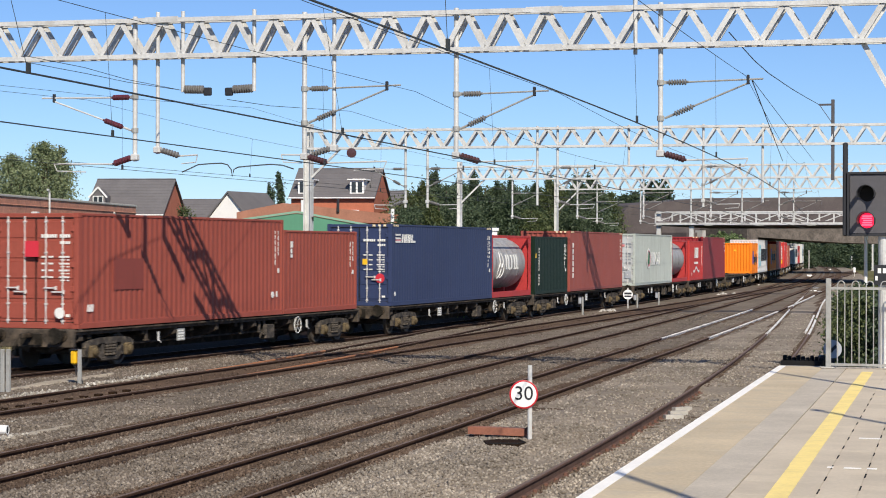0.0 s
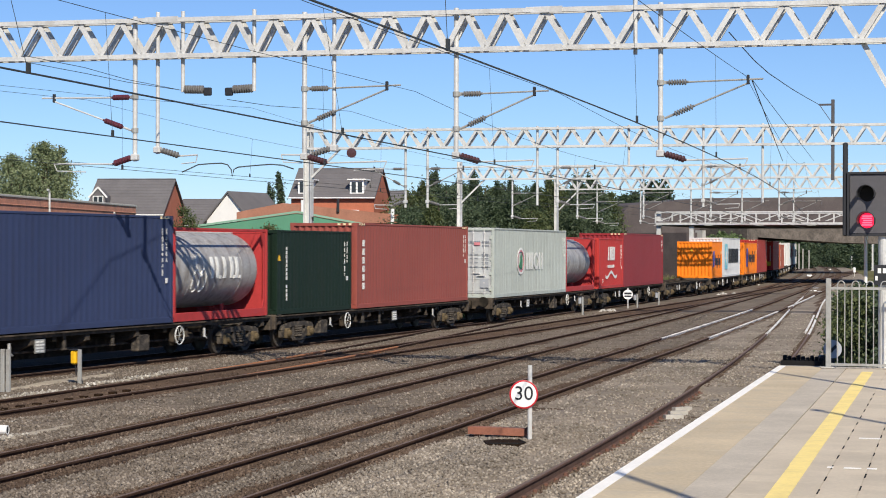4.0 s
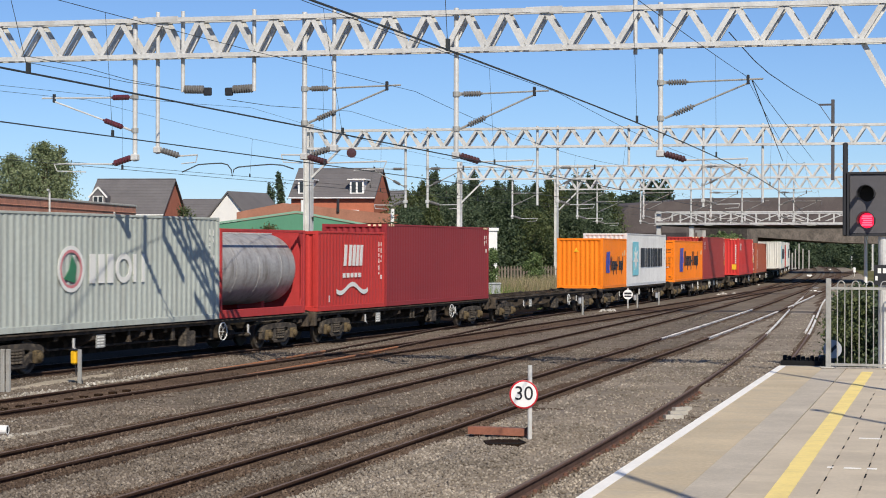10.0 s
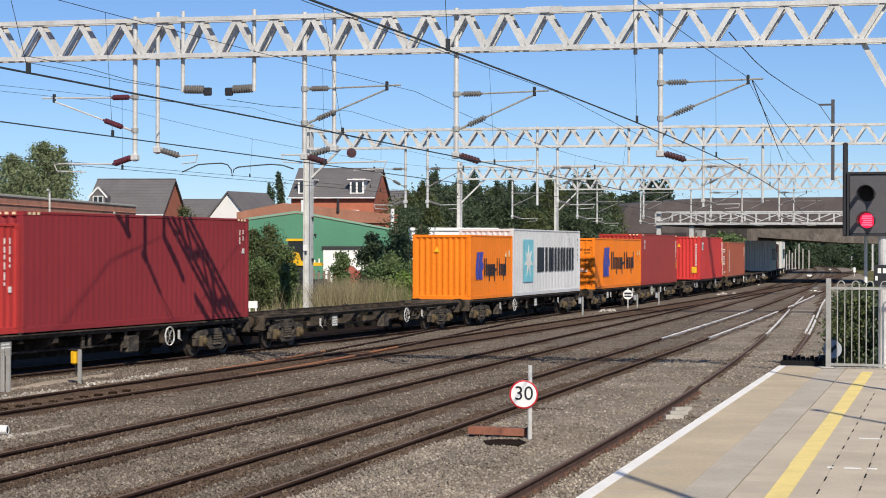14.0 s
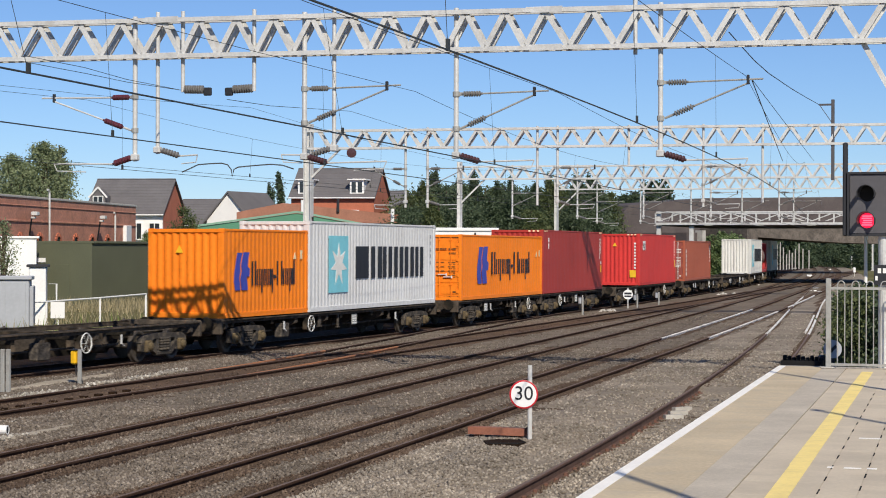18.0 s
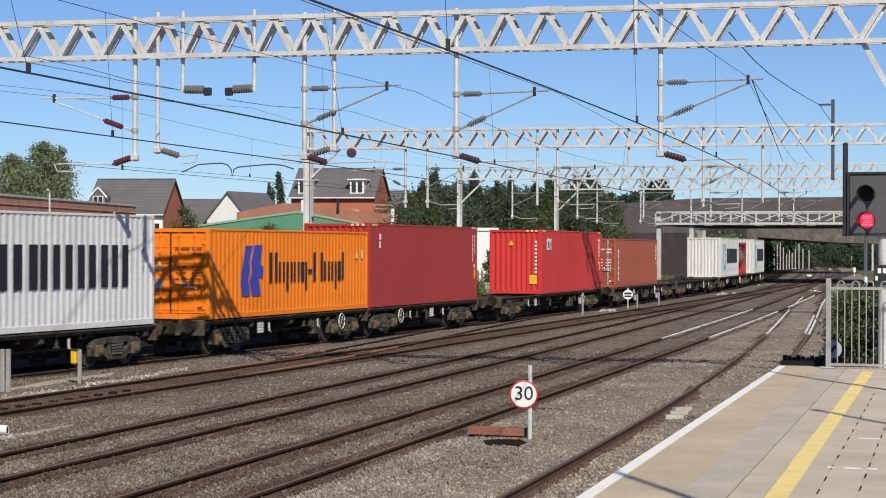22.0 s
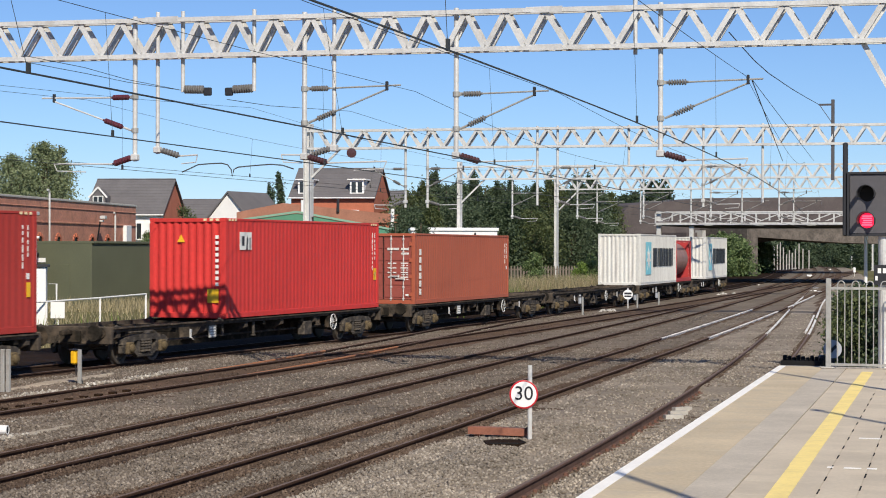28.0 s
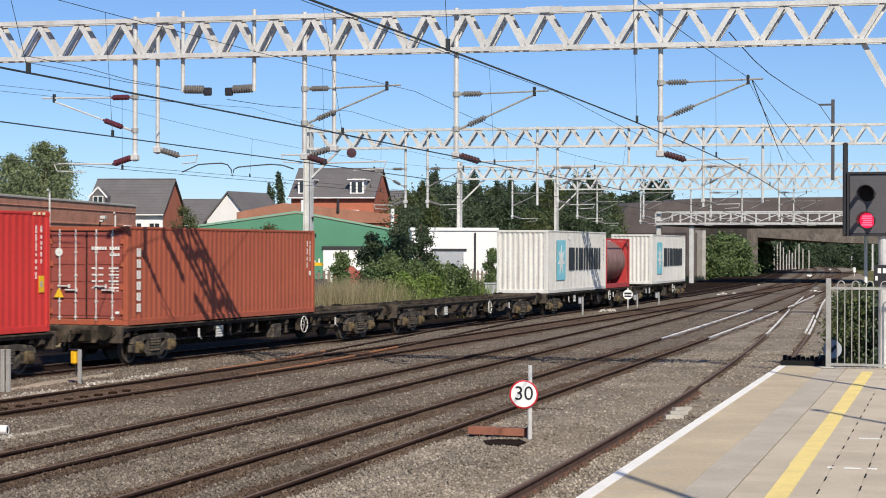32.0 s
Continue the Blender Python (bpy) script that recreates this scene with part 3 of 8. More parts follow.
def disc_insulator(parent, p, q, material=CERAMIC, n=7, r=0.066):
    """A string of sheds on a rod; the brown ones are close-ribbed, the grey ones stand apart."""
    core, fat = (0.72, 0.55) if material in (CERAMIC, CERAMIC_DARK) else (0.36, 0.36)
    prof = [(0.0, 0.03), (0.07, 0.03)]
    for i in range(n):
        a = 0.08 + 0.84 * i / n
        s = 0.84 / n
        prof += [(a, r * core), (a + s * (0.5 - fat / 2), r * 1.08), (a + s * (0.5 + fat / 2), r * 1.04), (a + s * 0.97, r * core)]
    prof += [(0.93, 0.03), (1.0, 0.03)]
    return part("insulator", Geo().lathe(p, q, prof, 12), material, parent, "ribbed porcelain insulator", smooth=False)


def drop_tube(parent, x, y, z_top, z_low, r=0.06):
    return part("drop_tube", Geo().tube((x, y, z_low), (x, y, z_top), r, 10), GALV, parent, "pale galvanised drop tube")


def registration(parent, x, y, reach, z_mess, z_cont, material=CERAMIC_GREY):
    """Cantilever from a drop tube at y: level tie and raking strut, each behind an insulator. reach < 0 goes towards the platform."""
    s = 1 if reach > 0 else -1
    far = y + reach
    steel = GALV if material is CERAMIC else DULL
    a, b = (x, y + s * 0.14, z_mess), (x, y + s * 0.66, z_mess)
    part("clamp", Geo().tube((x, y, z_mess - 0.06), (x, y, z_mess + 0.06), 0.085, 10).box(x - 0.02, x + 0.02, min(y, y + s * 0.16), max(y, y + s * 0.16), z_mess - 0.04, z_mess + 0.04), DULL, parent)
    disc_insulator(parent, a, b, material)
    part("tie_tube", Geo().tube(b, (x, far + s * 0.35, z_mess + 0.03), 0.021, 6), steel, parent)
    zl = z_mess - 0.83
    c = Vector((x, y + s * 0.1, zl))
    e = Vector((x, far, z_mess - 0.06))
    d = c.lerp(e, 0.36)
    part("clamp", Geo().tube((x, y, zl - 0.06), (x, y, zl + 0.06), 0.085, 10), DULL, parent)
    part("strut_end", Geo().tube(c, c.lerp(e, 0.1), 0.03, 6), steel, parent)
    disc_insulator(parent, c.lerp(e, 0.1), d, material)
    part("strut_tube", Geo().tube(d, e, 0.022, 6), steel, parent)
    part("saddle_clamp", Geo().box(x - 0.04, x + 0.04, far - 0.03, far + 0.03, z_mess - 0.09, z_mess + 0.13, 0.01), DARK, parent)


def low_arm(parent, x, y, reach, z, material=CERAMIC):
    """Lower registration arm that holds the contact wire."""
    s = 1 if reach > 0 else -1
    p = Vector((x, y + s * 0.08, z + 0.28))
    q = Vector((x, y + s * 0.62, z + 0.12))
    part("clamp", Geo().box(x - 0.09, x + 0.09, y - 0.09, y + 0.09, z + 0.2, z + 0.36, 0.02), GALV, parent)
    disc_insulator(parent, p, q, material, 6, 0.075)
    part("arm_tube", Geo().tube(q, (x, y + reach, z + 0.14), 0.02, 6), GALV, parent)
    part("steady_arm", Geo().path([(x, y + reach, z + 0.14), (x, y + reach * 0.96, z - 0.04), (x, y + reach * 0.6, z - 0.07)], 0.015, 5), GALV, parent)


PORTALS = ((44.0, 3.6, 33.9, 7.79, 8.68, 24), (89.0, -4.0, 37.8, 7.85, 8.70, 31), (130.5, 2.0, 44.2, 7.85, 8.70, 38), (154.7, 8.0, 44.3, 7.85, 8.70, 33))
PORTAL_OBS = []
for i, (X, ya, yb, za, zb, bays) in enumerate(PORTALS):
    p = thing("overhead_line_portal", Matrix(), "galvanised lattice portal carrying overhead wires across the tracks", "gantry", "overhead line portals")
    PORTAL_OBS.append(p)
    truss(p, X, 5.335 if i == 0 else ya, yb, za, zb, bays, runs=((5.43, 13.19, 7), (13.19, 22.75, 10), (22.75, 33.9, 10)) if i == 0 else ((-2.95, 37.26, 36),) if i == 1 else None)
    for y in (ya, yb):
        mast(p, portal_x(X, y), y, GROUND_Z - 0.2, (zb + 0.35) if i else (8.7 if y == ya else zb), 0.38 if i == 1 else 0.30)


def hanger(p, i, y, z_low, reach, z_mess=6.85, z_cont=5.0, low=True, material=CERAMIC_GREY, low_material=None):
    """Drop tube from a portal with its cantilever and lower arm."""
    X = portal_x(PORTALS[i][0], y)
    drop_tube(p, X, y, PORTALS[i][4] + 0.12, z_low)
    if reach:
        registration(p, X, y, reach, z_mess, z_cont, material)
    if low:
        low_arm(p, X, y, reach or 1.5, z_cont, low_material or (CERAMIC_DARK if i == 0 else CERAMIC_GREY))


p = PORTAL_OBS[0]
hanger(p, 0, 23.55, 5.2, 2.3, 6.80, 5.02, material=CERAMIC, low_material=CERAMIC)
hanger(p, 0, 19.15, 5.25, -2.15, 6.93)
hanger(p, 0, 15.37, 5.25, -1.95, 6.74)
hanger(p, 0, 10.50, 5.22, -2.05, 6.93)
for y, zl in ((22.95, 5.38), (18.40, 5.44), (22.29, 6.9), (20.44, 6.9), (11.09, 7.6)):
    X = portal_x(44.0, y)
    drop_tube(p, X, y, 8.9, zl, 0.05)
for y, s in ((22.29, -1), (20.44, 1)):
    X = portal_x(44.0, y)
    disc_insulator(p, (X, y, 6.97), (X, y + s * 0.62, 6.95), CERAMIC_GREY, 8, 0.10)
    part("wire_clamp", Geo().box(X - 0.05, X + 0.05, y + s * 0.68 - 0.1, y + s * 0.68 + 0.1, 6.8, 7.0, 0.02), DARK, p)
low_arm(p, portal_x(44, 22.95), 22.95, -1.1, 5.2, CERAMIC_GREY)
low_arm(p, portal_x(44, 18.40), 18.40, 1.4, 5.2, CERAMIC_GREY)
part("end_strut", Geo().bar((45.11, 5.93, 7.79), (45.2, 5.34, 8.68), 0.08, 0.09).bar((45.2, 5.34, 8.68), (45.3, 3.7, 8.62), 0.09, 0.09), GALV, p)
# knee brace and pulley weight by the boom's end
part("knee_brace", Geo().bar((45.11, 5.93, 7.79), (45.3, 3.72, 3.78), 0.09, 0.12), GALV, p, "raking brace of the boom's end")
part("balance_wheel", Geo().lathe((44.80, 18.33, 5.41), (44.92, 18.37, 5.41), ((0, 0.03), (0.05, 0.12), (0.4, 0.12), (0.5, 0.09), (0.6, 0.12), (0.95, 0.12), (1, 0.05)), 16), CERAMIC_DARK, p, "dark tension pulley")
p = PORTAL_OBS[1]
for y, zl, rch in ((32.97, 5.0, 1.6), (31.89, 5.0, -1.8), (26.6, 5.1, 0), (25.64, 5.1, -1.8), (22.3, 6.9, 0), (18.87, 5.0, -1.7), (16.18, 5.2, 0)):
    hanger(p, 1, y, zl, rch, 6.85, 5.0, bool(rch))
part("knee_brace", Geo().bar((portal_x(89, 37.7), 37.7, 6.4), (portal_x(89, 36.2), 36.2, 7.85), 0.1, 0.1), GALV, p)
for y, z in ((37.59, 4.49), (37.44, 3.67), (37.57, 2.49), (37.56, 0.80), (37.56, 0.53)):
    part("step_iron", Geo().box(86.88, 86.98, y - 0.05, y + 0.07, z - 0.04, z + 0.08, 0.01).box(86.9, 86.96, y - 0.05, y - 0.01, z - 0.12, z - 0.04), DARK, p, "small black fitting on the mast's edge")
part("mast_plate", Geo().box(86.66, 86.69, 37.73, 37.96, 2.93, 3.21, 0.005), SIGN_WHITE, p, "small white plate on the mast")
part("mast_extension", Geo().box(89.23, 89.37, 12.97, 13.11, 6.2, 9.85, 0.01), SIGNAL_GREY, p, "dark grey upright with wire bracket")
part("wire_bracket", Geo().bar((89.3, 13.05, 9.62), (89.3, 13.66, 9.62), 0.05, 0.09).bar((89.3, 13.62, 9.58), (89.3, 13.12, 8.85), 0.03, 0.03), SIGNAL_GREY, p, "bracket with a raking stay")
for k, ys in ((2, (40.5, 36.0, 31.5, 27.0, 22.5)), (3, (41.0, 37.5, 33.5, 29.5, 25.5))):
    for y in ys:
        hanger(PORTAL_OBS[k], k, y, 5.1, -1.8, 6.85, 5.0)
    X0 = PORTALS[k][0]
    part("knee_brace", Geo().bar((portal_x(X0, 44.1), 44.1, 6.2), (portal_x(X0, 42.4), 42.4, 7.85), 0.1, 0.1), GALV, PORTAL_OBS[k])

# far portals along the curve
for X0, ya, yb in ((275.0, 31.0, 64.0), (320.0, 40.0, 74.0)):
    p = thing("overhead_line_portal", Matrix(), "far galvanised lattice portal over the curving tracks", "gantry", "overhead line portals")
    truss(p, X0, ya, yb, 7.85, 8.70, 20)
    for k in range(5):
        y = ya + (yb - ya) * (k + 0.5) / 5
        drop_tube(p, portal_x(X0, y), y, 9.0, 5.1, 0.07)
    for y in (ya, yb):
        mast(p, portal_x(X0, y), y, GROUND_Z - 0.2, 9.0, 0.3)

# ---- wires ----
SUPPORTS = [-3.0, 45.0, 90.0, 130.0, 154.0, 196.0]


def wire(name, pts, r, label, group="overhead wires"):
    return tagged(part(name, Geo().path(pts, r, 5), WIRE), label, "wire", group)


def catenary(line, c, s, z_m, z_c, sag_near, sag_far, r_m=0.006, r_c=0.010):
    """Messenger, contact wire and droppers along a line, c to its side, drifting by s from portal to portal."""
    mess, cont = [], []
    at = lambda x: line(x) + c + s * (min(x, 90) - 44) / 45
    def mz(x):
        for k, (a, b) in enumerate(zip(SUPPORTS, SUPPORTS[1:])):
            if a <= x <= b:
                t = (x - a) / (b - a)
                return z_m - 4 * (sag_near if k == 0 else sag_far) * t * (1 - t)
        return z_m
    x = -3.0
    while x <= 196:
        mess.append((x, line(x) + c, mz(x)))
        cont.append((x, at(x), z_c))
        x += 3.0
    w = tagged(part("catenary", Geo().path(mess, r_m, 5), WIRE), "dark messenger wire with contact wire hung below", "wire", "overhead wires")
    part("contact_wire", Geo().path(cont, r_c, 5), WIRE, w)
    for x in (16.8, 27.3, 37.9, 55.0, 65.5, 76.0):
        part("dropper", Geo().tube((x, line(x) + c, mz(x)), (x, at(x), z_c), 0.0035, 4), WIRE, w)
        part("wire_clip", Geo().box(x - 0.03, x + 0.03, at(x) - 0.012, at(x) + 0.012, z_c - 0.01, z_c + 0.1), WIRE, w)
    return w


catenary(line_1, -0.18, 0.17, 7.07, 4.86, 0.43, 0.75)
catenary(line_2, 0.16, 0.87, 6.78, 4.77, 0.10, 0.39, 0.006, 0.011)
catenary(line_3, 0.08, 0.37, 6.90, 4.80, 0.15, 0.61)
catenary(line_4, 0.07, 0.07, 6.60, 4.76, 0.55, 0.60, 0.004, 0.006)
catenary(line_train, -0.13, 0.35, 6.90, 5.25, 0.24, 0.69, 0.005, 0.006)
wire("feeder_wire", [(44.81, 8.93, 8.07), (47.83, 9.25, 8.08), (52.21, 9.72, 8.12), (57.45, 10.27, 8.24), (68.34, 11.43, 8.67), (77.45, 12.39, 9.07), (89.3, 13.65, 9.62)], 0.014, "dark earth wire to the bracket")
for d_ in (0.0, 0.12):
    wire("feeder_wire", [(33.0, 20.32, 6.64 + d_), (36.5, 21.03, 6.74 + d_), (40.0, 21.94, 6.86 + d_ * 0.5), (43.47, 22.32, 6.95)], 0.007, "thin wire ending at an insulator on the boom")
wire("feeder_wire", [(43.4, 21.05, 6.69), (49.0, 22.43, 6.95), (56.0, 24.09, 7.38), (62.0, 25.41, 7.74), (76.0, 29.12, 8.17), (95.0, 33.59, 8.59)], 0.008, "thin wire ending at an insulator on the boom")
wire("feeder_wire", [(45.17, 8.47, 7.01), (88.03, 15.09, 7.04)], 0.014, "slanting wire from the cantilever")
wire("feeder_wire", [(45.17, 8.47, 7.01), (88.50, 13.77, 7.05)], 0.009, "slanting wire from the cantilever")
wire("looped_cable", [(53.85, 27.64, 5.37), (53.93, 27.43, 5.47), (54.02, 27.18, 5.60), (54.13, 26.86, 5.63), (54.26, 26.50, 5.65), (54.32, 26.32, 5.60), (54.36, 26.22, 5.46), (54.37, 26.19, 5.24), (54.39, 26.14, 5.46), (54.43, 26.01, 5.53), (54.60, 25.55, 5.58), (54.77, 25.06, 5.62), (54.89, 24.73, 5.59), (55.00, 24.41, 5.48)], 0.02, "looped jumper cable between insulators")

# ---- platform surface ----
def slab(off0, off1, x0, x1, material, me_key={}):
    g = Geo()
    c = 0.001
    j = 0.016 if off0 == 1.24 else 0.0015
    ps = []
    for z, e in ((PZ - 0.07, 0), (PZ - c, 0), (PZ, c)):
        ps.append([(x0 + 0.0012 + e, edge_y(x0) - off0 - j - e, z), (x1 - 0.0012 - e, edge_y(x1) - off0 - j - e, z), (x1 - 0.0012 - e, edge_y(x1) - off1 + 0.0012 + e, z), (x0 + 0.0012 + e, edge_y(x0) - off1 + 0.0012 + e, z)])
    lift = random.uniform(-0.001, 0.001)
    g.rings([[(a, b, z + lift) for a, b, z in r] for r in ps])
    return part("paving_slab", g, material, plat)


for off_a, off_b, step_, m_ in ((0.13, 0.82, 1.22, PAVE_WARM), (0.82, 1.24, 2.4, PAVE_GREY), (1.24, 1.98, 1.0, PAVE), (1.98, 2.33, 1.0, PAVE), (2.33, 3.18, 1.0, PAVE)):
    x = 12.0
    while x < 35.9:
        slab(off_a, off_b, x, min(x + step_, 35.97), m_)
        x += step_
for o_, x_ in ((1.985, 12.2), (2.335, 12.57)):
    while x_ < 30:
        part("joint_gap", Geo().bar((x_, edge_y(x_) - o_, PZ + 0.0022), (x_ + 0.34, edge_y(x_ + 0.34) - o_, PZ + 0.0022), 0.014, 0.003), GASKET, plat, "short open joint between slabs")
        x_ += 1.0
strip("paving_rest", 3.18, 12.0, PZ - 0.07, PZ - 0.001, PX0, PX1 - 0.03, PAVE, "concrete paving")
strip("paving_rest", 0.13, 3.18, PZ - 0.07, PZ - 0.001, PX0, 11.99, PAVE, "concrete paving")
for k in range(14):
    x0 = -8 + k * 3.05
    strip("yellow_line", 1.56 + 0.004 * (k % 3), 1.76, PZ + 0.003, PZ + 0.006, x0, min(x0 + 3.05, 35.0), EDGE_YELLOW, "worn yellow safety line")
for x0, o0, o1 in ((22.40, 2.10, 2.34), (19.30, 1.94, 2.00), (19.28, 2.10, 2.27), (19.30, 2.32, 2.42)):
    strip("white_dash", o0, o1, PZ + 0.003, PZ + 0.005, x0, x0 + 0.11, EDGE_WHITE, "worn white stencil dash")

# ---- truss bridge and road bridge over the tracks ----
BX = 178.5
tb = thing("truss_footbridge", Matrix(), "pale steel truss bridge deck crossing all the tracks", "bridge")
# Deck runs on past the far truss, an added length that shades the train.
part("deck", Geo().box(BX - 0.5, BX + 24.0, 16.5, 42.3, 5.23, 5.67, 0.05), BRIDGE_DARK, tb, "dark deck, lengthened to shade the train")
for dx in (-0.45, 6.4):
    part("bottom_chord", Geo().box(BX + dx - 0.1, BX + dx + 0.1, 16.5, 42.3, 5.29, 5.52, 0.03), GALV, tb)
    part("top_chord", Geo().box(BX + dx - 0.08, BX + dx + 0.08, 16.5, 42.3, 6.40, 6.55, 0.03), GALV, tb)
    for k in range(12):
        y = 16.5 + k * 25.8 / 11
        part("truss_post", Geo().box(BX + dx - 0.07, BX + dx + 0.07, y - 0.07, y + 0.07, 5.52, 6.40), GALV, tb)
        if k < 11:
            y2 = y + 25.8 / 11
            a, b = ((y, 5.52), (y2, 6.40)) if k % 2 else ((y, 6.40), (y2, 5.52))
            part("truss_diagonal", Geo().bar((BX + dx, a[0], a[1]), (BX + dx, b[0], b[1]), 0.08, 0.09), GALV, tb)
for y in (42.1, 39.0, 16.7):
    part("bridge_leg", Geo().box(BX - 0.2, BX + 0.2, y - 0.2, y + 0.2, GROUND_Z - 0.2, 6.5 if y > 42 else 5.23, 0.03), GALV, tb, "pale steel leg")
rb = thing("road_bridge", Matrix(), "dark brick road bridge and approach embankment behind the tracks", "bridge")
def wall_run(parent, name, pts, z0s, z1s, thick, material, label=""):
    """An upright wall through plan points with varying bottom and top."""
    g = Geo()
    rings = []
    for i, (px_, py_) in enumerate(pts):
        j = min(i, len(pts) - 2)
        d = Vector((pts[j + 1][0] - pts[j][0], pts[j + 1][1] - pts[j][1])).normalized()
        n_ = Vector((-d.y, d.x)) * thick
        rings.append([(px_, py_, z0s[i]), (px_, py_, z1s[i]), (px_ + n_.x, py_ + n_.y, z1s[i]), (px_ + n_.x, py_ + n_.y, z0s[i])])
    g.rings(rings)
    return part(name, g, material, parent, label)


wall_run(rb, "parapet_wall", [(266.53, 32.42), (262.74, 37.13), (252.75, 53.27), (245.44, 61.90), (242.82, 63.31), (241.03, 65.36)], [5.2, 5.2, 3.2, 1.0, 0.0, 0.0], [10.14, 10.07, 9.76, 8.68, 5.88, 5.29], -8.0, BRIDGE_DARK, "weathered dark brick parapet")
wall_run(rb, "girder", [(258.39, 31.43), (255.66, 36.13), (248.57, 47.12)], [3.83, 3.96, 4.71], [5.89, 5.86, 5.79], -8.0, BRIDGE_STONE, "stained stone spandrel")
wall_run(rb, "pier", [(248.03, 45.65), (246.58, 46.75)], [-0.3, -0.3], [5.78, 5.77], -9.0, BRIDGE_STONE, "stained stone pier")
wall_run(rb, "abutment", [(212.23, 44.85), (209.58, 46.35)], [-0.3, -0.3], [4.90, 4.87], -14.0, BRIDGE_DARK, "dark shaded abutment")
wall_run(rb, "abutment_edge", [(211.27, 44.59), (210.75, 44.85)], [-0.3, -0.3], [5.13, 5.13], -1.0, CONCRETE, "pale stone edge")
for (bx, by) in ((299.68, 52.63), (303.00, 52.25), (306.32, 51.85), (309.62, 51.52), (312.99, 51.00), (297.04, 54.06), (298.39, 53.27), (301.2, 52.4), (304.6, 52.05), (308.0, 51.7), (311.3, 51.3), (315.0, 50.7), (318.0, 50.2)):
    part("bridge_column", Geo().box(bx - 0.09, bx + 0.09, by - 0.09, by + 0.09, -0.3, 2.0 + 2.4 * ((bx * 7.3) % 1.0), 0.03), CONCRETE, rb, "pale post in the light beyond")

# ---- buildings behind the railway ----


def frame_at(x, y, turn=0.0):
    """Local axes of a building: x to the viewer's right, y away, turned about the upright."""
    return pose(x, y, GROUND_Z - 0.1, 0, 0, math.degrees(YAW) - 90 + turn)


def window(parent, x, z, w, h, y=-0.01, panes=2, sill=True):
    wi = part("window", Geo().box(x - w / 2 - 0.07, x + w / 2 + 0.07, y - 0.06, y + 0.06, z - 0.07, z + 0.0).box(x - w / 2 - 0.07, x + w / 2 + 0.07, y - 0.06, y + 0.06, z + h, z + h + 0.07).box(x - w / 2 - 0.07, x - w / 2, y - 0.06, y + 0.06, z, z + h).box(x + w / 2, x + w / 2 + 0.07, y - 0.06, y + 0.06, z, z + h).box(x - 0.04, x + 0.04, y - 0.05, y + 0.05, z, z + h), WHITE_METAL, parent, "white window frame")
    for k in range(panes):
        a = x - w / 2 + k * w / panes
        part("pane", Geo().box(a + 0.03, a + w / panes - 0.03, y - 0.015, y + 0.015, z, z + h), GLASS_DARK, wi)
    if sill:
        part("window_sill", Geo().box(x - w / 2 - 0.12, x + w / 2 + 0.12, y - 0.14, y + 0.03, z - 0.13, z - 0.07), CONCRETE, wi)
    return wi


def house(at, w, d, eaves, ridge, wall_m, roof_m, label, dormers=(), windows=(), ridge_in=0.0):
    """A gabled house with its ridge across the view; dormers: x positions on the near slope."""
    h = thing("house", at, label, "house", "houses behind the railway")
    part("wall", Geo().box(-w / 2, w / 2, 0.02, 0.25, 0, eaves), wall_m, h)
    part("wall", Geo().box(-w / 2, w / 2, d - 0.25, d, 0, eaves), wall_m, h)
    for s in (-1, 1):
        x0, x1 = (-w / 2, -w / 2 + 0.25) if s < 0 else (w / 2 - 0.25, w / 2)
        part("gable_wall", Geo().prism([(0.25, 0), (d - 0.25, 0), (d - 0.25, eaves), (d / 2, ridge - 0.08), (0.25, eaves)], 0, x0, x1), BRICK_NEW if wall_m is RENDER_WHITE else wall_m, h)
    sl = (ridge - eaves) / (d / 2)
    for s in (0, 1):
        ya, yb = (-0.35, d / 2) if s == 0 else (d + 0.35, d / 2)
        za = eaves - 0.35 * sl
        part("roof_slope", Geo().prism([(ya, za), (yb, ridge), (yb, ridge + 0.16), (ya, za + 0.16)], 0, -w / 2 - 0.2, w / 2 + 0.2), roof_m, h, "grey tiled roof slope")
    n = int((d / 2) / 0.35)
    for k in range(1, n):
        t = k / n
        part("tile_course", Geo().box(-w / 2 - 0.2, w / 2 + 0.2, -0.35 + (d / 2 + 0.35) * t - 0.03, -0.35 + (d / 2 + 0.35) * t + 0.03, za + (ridge - za) * t + 0.14, za + (ridge - za) * t + 0.185), roof_m, h)
    part("ridge_tiles", Geo().box(-w / 2 - 0.2, w / 2 + 0.2, d / 2 - 0.12, d / 2 + 0.12, ridge + 0.08, ridge + 0.22, 0.04), roof_m, h)
    part("gutter", Geo().box(-w / 2 - 0.2, w / 2 + 0.2, -0.47, -0.34, za - 0.02, za + 0.10, 0.03), WHITE_METAL, h, "white gutter and fascia")
    for x, z, ww, hh in dormers:
        dm = part("dormer", Geo().box(x - ww / 2, x + ww / 2, 0.12, 2.4, z, z + hh), WHITE_METAL, h, "white dormer")
        part("dormer_roof", Geo().box(x - ww / 2 - 0.25, x + ww / 2 + 0.25, -0.12, 2.6, z + hh, z + hh + 0.14, 0.03), WHITE_METAL, dm)
        for k in (-1, 1):
            part("pane", Geo().box(x + k * ww * 0.22 - ww * 0.15, x + k * ww * 0.22 + ww * 0.15, 0.095, 0.13, z + 0.22, z + hh - 0.14), GLASS_DARK, dm)
    for x, z, ww, hh in windows:
        window(h, x, z, ww, hh, 0.0)
    return h


